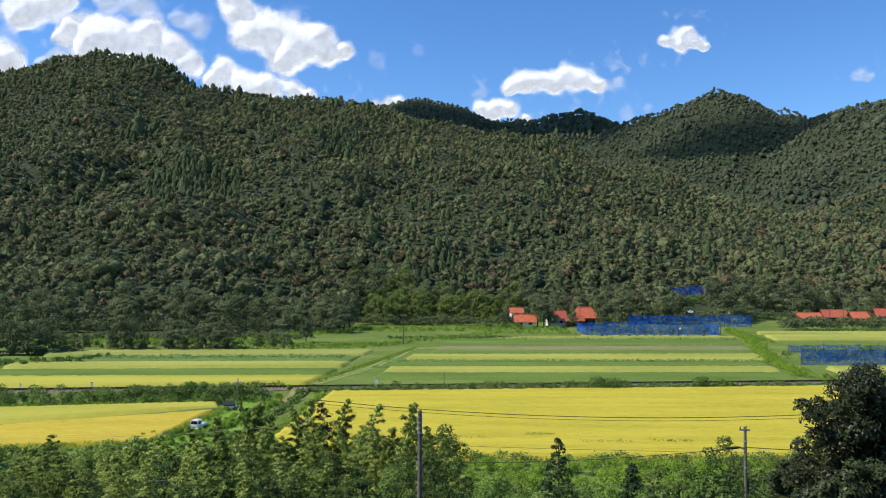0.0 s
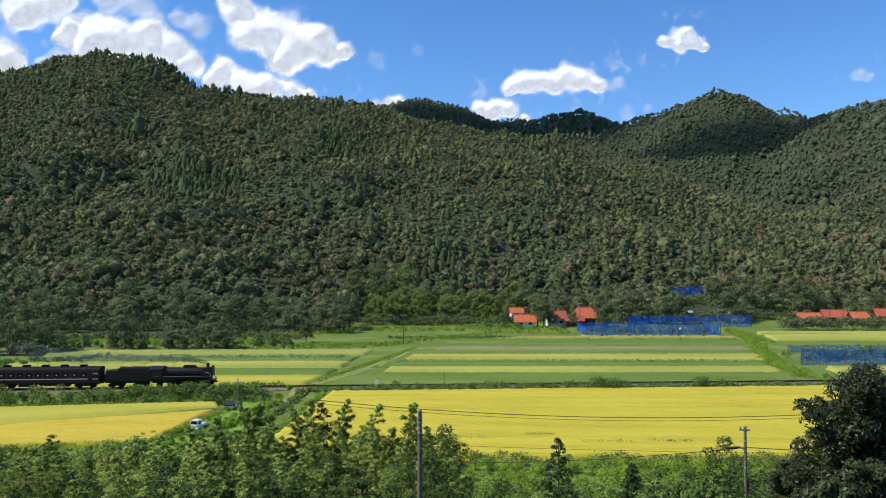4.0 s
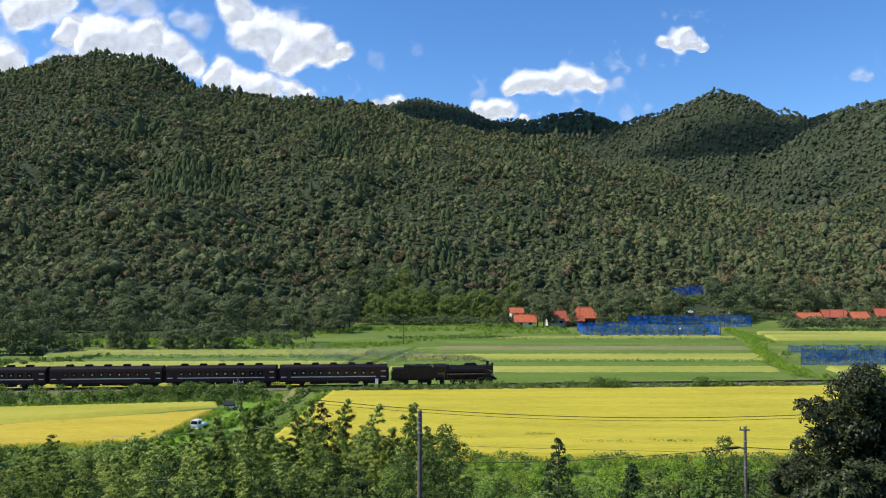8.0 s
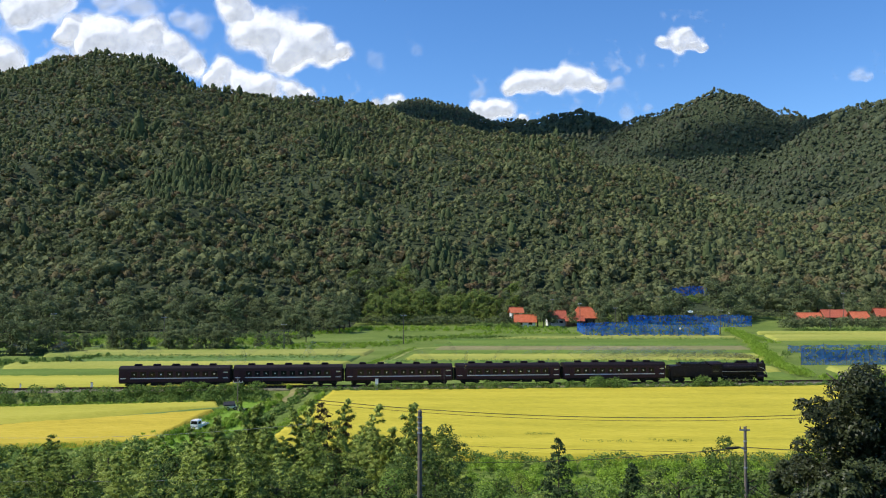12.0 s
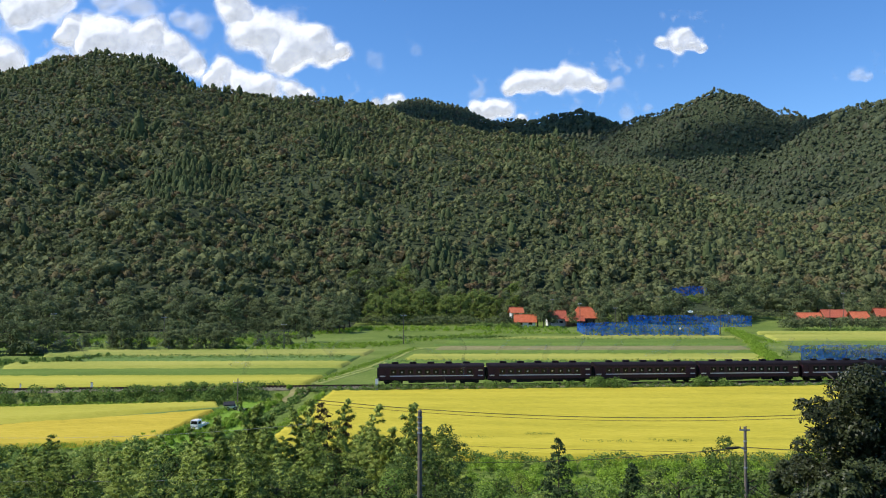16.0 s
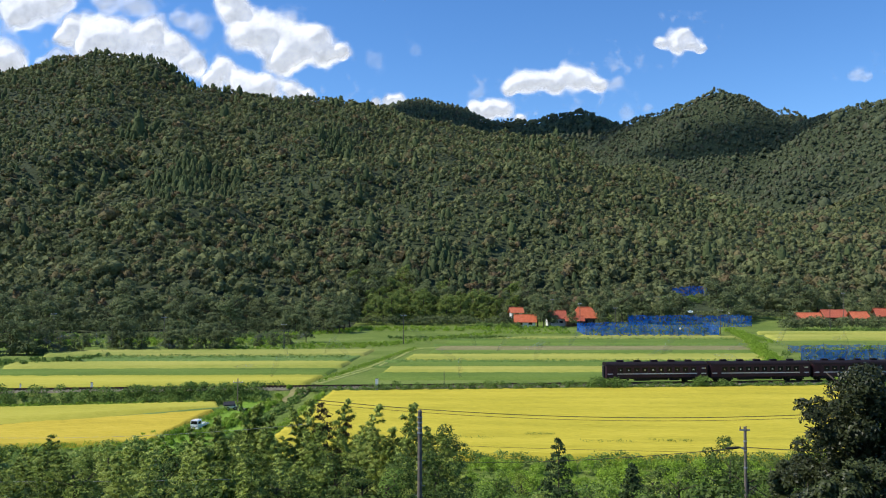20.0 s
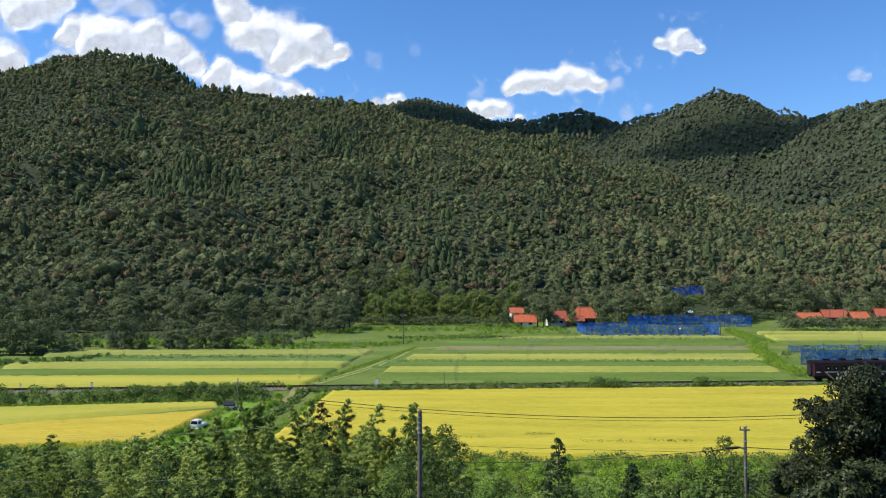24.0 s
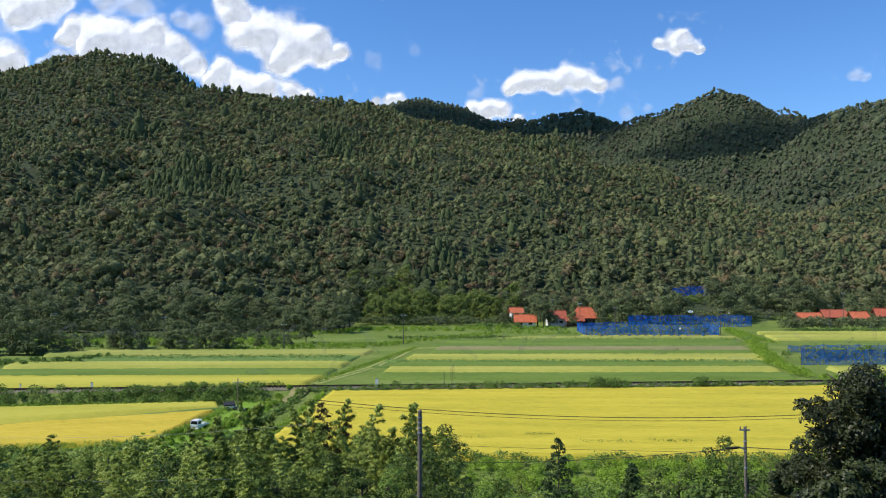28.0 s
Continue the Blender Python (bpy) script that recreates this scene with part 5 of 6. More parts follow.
def locomotive():
    ob = empty("steam_locomotive", pose(0, 0, 0), "black steam locomotive with a long boiler hauling the train", "locomotive")
    # from the front coupler at +5.9 to the cab's back at -5.4
    part("frame", boxes((-5.3, 5.3, -0.5, 0.5, 0.75, 1.3), bevel=0.03), M_LOCOGREY, ob)
    b = part("boiler", tubes(((-3.3, 0, 2.55), (0.2, 0, 2.55), 0.92, 0.92), ((0.2, 0, 2.55), (3.3, 0, 2.55), 0.92, 0.88), n=28), M_LOCO, ob, smooth=False)
    for x in (-2.4, -1.2, 0.2, 1.4, 2.6):
        part("boiler_band", tubes(((x - 0.04, 0, 2.55), (x + 0.04, 0, 2.55), 0.94), n=28), M_LOCO, b)
    sm = part("smokebox", tubes(((3.3, 0, 2.53), (5.0, 0, 2.53), 0.90), ((5.0, 0, 2.53), (5.12, 0, 2.53), 0.90, 0.70), n=28), M_LOCO, ob)
    part("smokebox_door", tubes(((5.12, 0, 2.53), (5.22, 0, 2.53), 0.62, 0.45), ((5.22, 0, 2.4), (5.28, 0, 2.4), 0.1, 0.08), n=24), M_LOCO, sm)
    part("number_plate", boxes((5.2, 5.25, -0.35, 0.35, 2.65, 2.8)), M_ROD, sm)
    ch = part("chimney", tubes(((4.25, 0, 3.15), (4.25, 0, 3.3), 0.34, 0.26), ((4.25, 0, 3.3), (4.25, 0, 4.1), 0.25, 0.27), ((4.25, 0, 4.1), (4.25, 0, 4.18), 0.31, 0.31), n=18), M_LOCO, ob)
    part("feedwater_heater", tubes(((4.95, -0.75, 3.28), (4.95, 0.75, 3.28), 0.25), n=14), M_LOCO, ob)
    dm = part("steam_dome", boxes((-0.1, 2.3, -0.42, 0.42, 3.2, 3.85), bevel=0.22), M_LOCO, ob, "long casing over dome and sandbox")
    part("safety_valve", tubes(((-1.7, 0.15, 3.2), (-1.7, 0.15, 3.62), 0.07), ((-1.7, -0.15, 3.2), (-1.7, -0.15, 3.62), 0.07), n=8), M_ROD, ob)
    part("whistle", tubes(((-2.3, 0.2, 3.2), (-2.3, 0.2, 3.66), 0.04), n=8), M_ROD, ob)
    part("turbo_generator", tubes(((-2.9, -0.35, 3.35), (-2.9, 0.35, 3.35), 0.2), n=12), M_LOCO, ob)
    part("air_pump_pipe", tubes(((-3.2, -0.88, 2.7), (3.4, -0.84, 2.62), 0.035), ((-3.2, -0.93, 2.4), (2.0, -0.9, 2.36), 0.025), n=6), M_LOCOGREY, b)
    part("hand_rail", tubes(((-3.2, -0.95, 2.95), (4.9, -0.9, 2.9), 0.02), ((-3.2, 0.95, 2.95), (4.9, 0.9, 2.9), 0.02), n=6), M_ROD, b)
    for s in (-1, 1):
        part("running_board", boxes((-3.3, 5.1, s * 1.02 - 0.32, s * 1.02 + 0.32, 1.92, 1.98)), M_LOCOGREY, ob)
        part("board_edge", boxes((-3.3, 5.1, s * 1.345 - 0.012, s * 1.345 + 0.012, 1.88, 1.95)), M_ROD, ob, "worn edge of the running board")
        bm = bmesh.new()
        box(bm, 3.55, 5.15, s * 1.30 - 0.015, s * 1.30 + 0.015, 2.0, 3.35)
        part("smoke_deflector", bm, M_LOCO, ob)
        cy = part("cylinder", tubes(((3.55, s * 1.05, 0.95), (4.75, s * 1.05, 0.95), 0.42), ((3.4, s * 1.05, 1.5), (4.9, s * 1.05, 1.5), 0.26), n=18), M_LOCO, ob)
        part("cylinder_cover", tubes(((4.75, s * 1.05, 0.95), (4.83, s * 1.05, 0.95), 0.40, 0.3), n=18), M_ROD, cy)
        part("crosshead_guide", boxes((2.3, 3.5, s * 1.05 - 0.06, s * 1.05 + 0.06, 1.12, 1.2)), M_ROD, ob)
        part("air_tank", tubes(((-2.6, s * 1.0, 1.65), (0.2, s * 1.0, 1.65), 0.22), n=14), M_LOCO, ob)
        part("steam_pipe", tubes(((4.1, s * 0.8, 2.3), (4.1, s * 1.05, 1.6), 0.13), n=10), M_LOCO, ob)
        part("front_step", tubes(((5.1, s * 1.1, 1.95), (5.6, s * 1.1, 1.25), 0.05), n=6), M_LOCOGREY, ob)
    for s in (-1, 1):
        part("front_handrail", tubes(((4.0, s * 1.33, 2.75), (4.7, s * 1.33, 2.5), 0.03), ((4.7, s * 1.33, 2.5), (5.2, s * 1.33, 1.95), 0.03), ((5.2, s * 1.33, 1.95), (5.5, s * 1.3, 1.3), 0.03), n=6), M_STRIPE, ob, "pale worn handrail")
        part("board_lip", boxes((-3.3, 3.4, s * 1.36 - 0.008, s * 1.36 + 0.008, 1.955, 1.985)), M_STRIPE, ob, "pale worn lip of the running board")
        for k in range(7):
            part("rail_stanchion", tubes(((-3.0 + 1.25 * k, s * 0.9, 2.9), (-3.0 + 1.25 * k, s * 0.97, 2.96), 0.035), n=6), M_ROD, b)
    part("buffer_beam", boxes((5.35, 5.55, -1.25, 1.25, 0.75, 1.25), bevel=0.02), M_LOCO, ob)
    part("coupler", boxes((5.55, 6.0, -0.13, 0.13, 0.75, 1.02), bevel=0.04), M_LOCOGREY, ob)
    part("front_deck", boxes((5.0, 5.55, -1.2, 1.2, 1.25, 1.3)), M_LOCOGREY, ob)
    hl = part("headlight", tubes(((5.0, 0, 3.62), (5.35, 0, 3.62), 0.2, 0.24), n=16), M_LOCO, ob)
    part("lens", tubes(((5.35, 0, 3.62), (5.37, 0, 3.62), 0.21, 0.2), n=16), M_GLASS, hl)
    cab = part("cab", boxes((-5.35, -3.3, -1.35, -1.30, 1.5, 2.35), (-5.35, -3.3, 1.30, 1.35, 1.5, 2.35), (-5.35, -5.0, -1.35, -1.30, 2.35, 3.3), (-3.55, -3.3, -1.35, -1.30, 2.35, 3.3),
                            (-5.35, -5.0, 1.30, 1.35, 2.35, 3.3), (-3.55, -3.3, 1.30, 1.35, 2.35, 3.3), (-5.35, -3.3, -1.35, -1.30, 3.05, 3.3), (-5.35, -3.3, 1.30, 1.35, 3.05, 3.3),
                            (-3.35, -3.3, -1.3, 1.3, 1.5, 3.3), (-5.35, -3.3, -1.3, 1.3, 1.4, 1.5)), M_LOCO, ob)
    part("cab_roof", prism([(-1.5, 3.28), (-1.45, 3.36), (-0.9, 3.62), (0, 3.74), (0.9, 3.62), (1.45, 3.36), (1.5, 3.28), (0, 3.55)], -5.75, -3.2), M_LOCO, cab)
    part("window_bar", boxes((-4.3, -4.24, -1.345, -1.305, 2.35, 3.05), (-4.3, -4.24, 1.305, 1.345, 2.35, 3.05)), M_LOCO, cab)
    part("cab_number", boxes((-4.9, -3.9, -1.36, -1.352, 1.95, 2.12)), M_ROD, cab)
    part("backhead", tubes(((-3.6, 0, 2.3), (-3.36, 0, 2.3), 0.7), n=20), M_LOCOGREY, cab)
    for k, (x, z) in enumerate(((-3.1, 3.2), (-2.75, 3.3), (-2.5, 2.95), (-1.1, 3.28), (-0.5, 3.3), (2.6, 3.3), (3.0, 3.26))):
        part("boiler_fitting", tubes(((x, -0.45, z - 0.1), (x, -0.55, z + 0.22), 0.06, 0.05), n=8), M_ROD if k % 2 else M_LOCOGREY, b)
    for s in (-1, 1):
        part("injector_pipe", tubes(((-3.25, s * 1.1, 1.95), (-3.1, s * 1.15, 1.1), 0.045), ((-3.1, s * 1.15, 1.1), (-2.2, s * 1.12, 0.95), 0.045), n=8), M_ROD, ob)
        part("cab_step", boxes((-5.2, -4.8, s * 1.25 - 0.1, s * 1.25 + 0.1, 0.5, 0.56), (-5.2, -5.14, s * 1.25 - 0.03, s * 1.25 + 0.03, 0.5, 1.45)), M_LOCOGREY, ob)
    part("valve_gear_casing", boxes((-1.6, 3.4, -0.72, 0.72, 1.3, 1.9)), M_LOCOGREY, ob)
    for s in (-1, 1):
        part("cab_window", boxes((-5.0, -3.55, s * 1.32 - 0.008, s * 1.32 + 0.008, 2.35, 3.05)), M_GLASS, cab)
    part("firebox", boxes((-3.3, -1.6, -0.8, 0.8, 1.1, 2.3), bevel=0.08), M_LOCO, ob)
    wheelset(ob, 4.75, 0.43)
    for x in (2.85, 1.25, -0.35, -1.95):
        wheelset(ob, x, 0.70, 13)
    wheelset(ob, -4.1, 0.43)
    rods = []
    for s in (-1, 1):
        rd = part("coupling_rod", boxes((-2.5, 2.5, s * 0.68 - 0.03, s * 0.68 + 0.03, -0.07, 0.07), bevel=0.02), M_ROD, ob)
        rods.append((rd, 0.0 if s < 0 else math.pi / 2))
    return ob, rods


def tender():
    ob = empty("tender", pose(0, 0, 0), "black coal tender coupled behind the engine", "tender")
    part("frame", boxes((-3.7, 3.7, -0.9, 0.9, 0.85, 1.2)), M_LOCOGREY, ob)
    tk = part("tank", boxes((-3.65, 4.0, -1.32, 1.32, 1.2, 3.05), bevel=0.06), M_LOCO, ob)
    part("coal_bunker", boxes((-1.6, 3.4, -1.28, -1.2, 3.05, 3.45), (-1.6, 3.4, 1.2, 1.28, 3.05, 3.45), (-1.68, -1.6, -1.28, 1.28, 3.05, 3.45)), M_LOCO, tk)
    bm = bmesh.new()
    bmesh.ops.create_grid(bm, x_segments=16, y_segments=9, size=1)
    r = random.Random(4)
    for v in bm.verts:
        v.co = Vector((0.9 + v.co.x * 2.4, v.co.y * 1.18, 3.25 + 0.38 * (1 - v.co.y ** 2) + r.uniform(-.08, .08)))
    part("coal", bm, M_COAL, ob, "heaped black coal")
    part("rivet_strip", boxes((-3.66, 3.41, -1.335, -1.322, 1.95, 2.0), (-3.66, 3.41, 1.322, 1.335, 1.95, 2.0)), M_LOCOGREY, tk)
    part("ladder", tubes(((-3.72, -1.0, 1.0), (-3.72, -1.0, 3.1), 0.025), ((-3.72, -0.7, 1.0), (-3.72, -0.7, 3.1), 0.025), n=6), M_LOCOGREY, tk)
    part("end_plate", boxes((-3.95, -3.66, -1.1, 1.1, 1.0, 2.5)), M_LOCO, ob)
    part("coupler", boxes((-4.1, -3.7, -0.13, 0.13, 0.75, 1.02)), M_LOCOGREY, ob)
    part("rear_lamp", tubes(((-3.7, 0, 3.0), (-3.85, 0, 3.0), 0.13), n=12), M_LOCO, tk)
    for c in (-2.1, 2.1):
        for s in (-1, 1):
            part("bogie_frame", boxes((c - 1.25, c + 1.25, s * 0.85 - 0.06, s * 0.85 + 0.06, 0.4, 0.75), bevel=0.03), M_LOCOGREY, ob)
        for d in (-0.8, 0.8):
            wheelset(ob, c + d, 0.43)
    return ob


def coach(seed):
    """A brown carriage of 19 m over its body."""
    r = random.Random(seed)
    ob = empty("passenger_coach", pose(0, 0, 0), "dark brown passenger coach with a white waist stripe and roof vents", "railway coach", "coaches of the train")
    hl, hw = 9.52, 1.43
    side = [(-hw, 1.0), (-hw, 3.15), (hw, 3.15), (hw, 1.0)]
    body = part("body", prism(side, -hl, hl), M_COACH, ob)
    n = 10
    arc = [(-hw - 0.04, 3.12)] + [(-math.cos(math.pi * i / n) * (hw + 0.02), 3.16 + 0.62 * math.sin(math.pi * i / n) ** 0.8) for i in range(n + 1)] + [(hw + 0.04, 3.12)]
    roof = part("roof", prism(arc, -hl - 0.05, hl + 0.05), M_ROOF, ob)
    for i in range(5):
        x = -6.6 + i * 3.25
        part("roof_vent", boxes((x - 0.62, x + 0.62, -0.42, 0.42, 3.7, 4.08), bevel=0.1), M_ROOF, roof)
    part("underframe", boxes((-hl, hl, -1.2, 1.2, 0.78, 1.0)), M_LOCOGREY, ob)
    for s in (-1, 1):
        y = s * (hw + 0.006)
        for x0, x1 in ((-7.6, 7.6), (-9.3, -8.35), (8.35, 9.3)):
            part("waist_stripe", boxes((x0, x1, y - 0.006, y + 0.006, 1.60, 1.76)), M_STRIPE, ob)
        for i in range(10):
            x = -6.9 + i * 1.53
            w = part("window", boxes((x - 0.5, x + 0.5, y - 0.012, y + 0.004, 1.95, 2.82)), M_GLASS, ob)
            wide = r.choice((0.05, 0.08, 0.1, 0.14))
            part("blind", boxes((x - wide, x + wide, y + s * 0.02 - 0.006, y + s * 0.02 + 0.006, 2.28, 2.46)), M_BLIND, w)
            part("window_sill", boxes((x - 0.55, x + 0.55, y - 0.014, y + 0.014, 1.88, 1.95)), M_COACH, w)
        for x in (-8.0, 8.0):
            d = part("door", boxes((x - 0.34, x + 0.34, y - 0.03, y + 0.0, 1.05, 2.95)), M_COACH, ob)
            part("door_window", boxes((x - 0.2, x + 0.2, y - 0.004, y + 0.006, 2.05, 2.75)), M_GLASS, d)
            for k in (-0.42, 0.42):
                part("grab_rail", tubes(((x + k, y + s * 0.05, 1.4), (x + k, y + s * 0.05, 2.5), 0.02), n=6), M_LOCOGREY, d)
        part("name_plate", boxes((8.45, 9.25, y - 0.006, y + 0.008, 2.55, 2.72)), M_PLATE, ob, "cream lettered plate")
        part("step_board", boxes((-8.4, -7.6, s * 1.3 - 0.12, s * 1.3 + 0.12, 0.62, 0.67), (7.6, 8.4, s * 1.3 - 0.12, s * 1.3 + 0.12, 0.62, 0.67)), M_LOCOGREY, ob)
    for e in (-1, 1):
        part("gangway", boxes((e * hl - 0.02 if e > 0 else -hl - 0.32, hl + 0.32 if e > 0 else -hl + 0.02, -0.5, 0.5, 1.05, 3.05), bevel=0.03), M_RUBBER, ob)
        part("coupler", boxes((hl, hl + 0.35, -0.12, 0.12, 0.75, 1.0) if e > 0 else (-hl - 0.35, -hl, -0.12, 0.12, 0.75, 1.0)), M_LOCOGREY, ob)
    part("battery_box", boxes((-4.2, -1.2, -1.15, -0.5, 0.35, 0.78), bevel=0.03), M_LOCOGREY, ob)
    part("water_tank", tubes(((0.2, 0.7, 0.55), (2.2, 0.7, 0.55), 0.26), n=12), M_LOCOGREY, ob)
    part("generator", boxes((2.6, 4.4, -1.0, -0.3, 0.35, 0.78), bevel=0.05), M_LOCOGREY, ob)
    part("brake_gear", boxes((-1.1, 2.5, -0.3, 0.3, 0.42, 0.77), bevel=0.05), M_LOCOGREY, ob)
    part("truss", tubes(((-5, -1.0, 0.78), (-3, -1.0, 0.45), 0.03), ((-3, -1.0, 0.45), (3, -1.0, 0.45), 0.03), ((3, -1.0, 0.45), (5, -1.0, 0.78), 0.03), n=6), M_LOCOGREY, ob)
    for c in (-6.9, 6.9):
        for s in (-1, 1):
            bg_ = part("bogie_frame", boxes((c - 1.75, c + 1.75, s * 0.92 - 0.06, s * 0.92 + 0.06, 0.40, 0.72), bevel=0.04), M_LOCOGREY, ob)
            for d in (-1.2, 1.2):
                part("axle_box", boxes((c + d - 0.17, c + d + 0.17, s * 1.0 - 0.08, s * 1.0 + 0.08, 0.28, 0.62), bevel=0.03), M_LOCOGREY, bg_)
        for d in (-1.2, 1.2):
            wheelset(ob, c + d, 0.43)
    return ob


engine, coupling_rods = locomotive()
engine_tender = tender()
coaches = [coach(k) for k in range(5)]


# ---- trees at the foot of the mountains ----
def make_hill_trees():
    kinds = []
    for i, (h, w, n, sz, mat, lab) in enumerate((
            (11, 11, 1700, 0.72, M_HILLTREE, "dark green broadleaf tree at the foot of the mountain"),
            (14, 12, 1800, 0.75, M_HILLTREE, "tall dark green tree at the edge of the woods"),
            (9, 13, 1800, 0.66, M_HILLTREE, "wide spreading tree with layered branches"),
            (12, 9, 1600, 0.7, M_BAMBOOFAR, "yellow-green bamboo clump at the edge of the woods"),
            (7, 8, 1600, 0.55, M_HILLTREE, "dense dark bush by the terraces"))):
        k = broadleaf("tree" if i != 3 else "bamboo_clump", h, w, n, sz, mat, lab, "tree" if i != 3 else "bamboo", 40 + i, "trees at the hill foot", 20,
                      (0.2, 0.22, 0.35, 0.06, 0.05)[i], 0.6, 0.0, 0.7 if i != 2 else 0.45)
        kinds.append(k)
    r = np.random.default_rng(5)
    spots = []

    def put(k, x, y, s=1.0, sink=0.0):
        spots.append((k, x, y, s, sink))
    for x in np.arange(-205, 100, 8.0):          # edge of the woods
        y = 338 + 10 * math.sin(x * 0.05) + r.uniform(-6, 6)
        if x < -35:
            y = 288 + r.uniform(-4, 6)
        if 24 < x < 66:
            y = 345 + r.uniform(0, 8)
        k = 3 if -32 < x < 26 else int(r.integers(0, 3))
        put(k, x + r.uniform(-2, 2), y, r.uniform(0.75, 1.15))
        put(k if k == 3 else int(r.integers(0, 2)), x + r.uniform(-3, 3), y + 13, r.uniform(0.9, 1.25))
        if k == 3:
            put(3, x + 4, y + 6, r.uniform(0.8, 1.1))
            put(3, x + r.uniform(-3, 3), y + 24, r.uniform(0.9, 1.1))
    for i in range(46):                          # bamboo and trees mixed, up the slope above the fields
        x, y = r.uniform(-42, 34), r.uniform(352, 440)
        put(3 if r.random() < 0.62 else 1, x * (1 + (y - 350) / 500), y, r.uniform(0.85, 1.25))
    for x in np.arange(-190, -30, 11):           # a second rank on the knoll
        put(int(r.integers(0, 2)), x, 311 + r.uniform(-5, 5), r.uniform(0.9, 1.2))
    for x in np.arange(120, 260, 9.0):           # round the eastern houses
        put(int(r.integers(0, 3)), x, 352 + r.uniform(-5, 12), r.uniform(0.8, 1.2))
        put(int(r.integers(0, 2)), x + 4, 372 + r.uniform(-5, 12), r.uniform(0.9, 1.2))
    # free-standing trees and bushes
    for k, x, y, s in ((4, -126, 208, 1.2), (4, -121, 206, 1.25), (4, -116.5, 206, 1.1), (4, -112, 208, 1.25), (4, -107.5, 207, 1.2), (4, -104, 209, 1.0), (4, -101, 212, 0.8), (0, -124, 216, 0.9), (0, -115, 217, 0.85),
                       (0, -108, 218, 0.8), (4, -98, 214, 0.6), (2, -90.5, 226, 1.0), (4, -87.5, 222, 0.8), (4, -84, 223, 0.75), (4, -92, 224, 0.7), (2, -74, 226, 0.9), (2, -67, 227, 0.9), (2, -61, 226, 0.8),
                       (4, -76, 222, 0.8), (4, -72, 222, 0.75), (4, -67.5, 222, 0.8), (4, -63, 222, 0.8), (4, -59.5, 223, 0.7), (4, -53, 231, 0.5), (4, -49, 233, 0.6), (4, -45, 233, 0.5), (0, -42, 246, 0.6),
                       (4, -96, 232, 0.5), (4, -103, 231, 0.6), (4, -80, 233, 0.6),
                       (1, 39.6, 314, 0.9), (0, 42.5, 318, 0.7), (0, 51, 315.5, 0.55), (4, 63, 315, 0.6), (1, 50, 330, 0.9), (4, 63, 320, 0.75), (4, 24, 322, 0.8), (4, 29.5, 330, 0.62), (4, 26.5, 330, 0.5), (1, 37.6, 319, 1.0), (0, 63.5, 321, 0.7), (0, 66, 338, 1.0), (2, 126, 338, 1.1), (0, 118, 330, 1.2),
                       (1, 130, 345, 1.1), (4, 155, 345, 1.2), (0, 176, 345, 0.9), (4, 180, 318, 0.9), (4, 134, 308, 0.9), (2, 133, 348, 0.95)):
        put(k, x, y, s)
    for k, x, y, s, sink in spots:
        c = copy_thing(kinds[k], pose(x, y, float(land(x, y)) - sink, 0, 0, r.uniform(0, 360)))
        c.scale = (s, s, s * r.uniform(0.9, 1.1))
    for k in kinds:
        for o in list(k.children_recursive) + [k]:
            bpy.data.objects.remove(o)


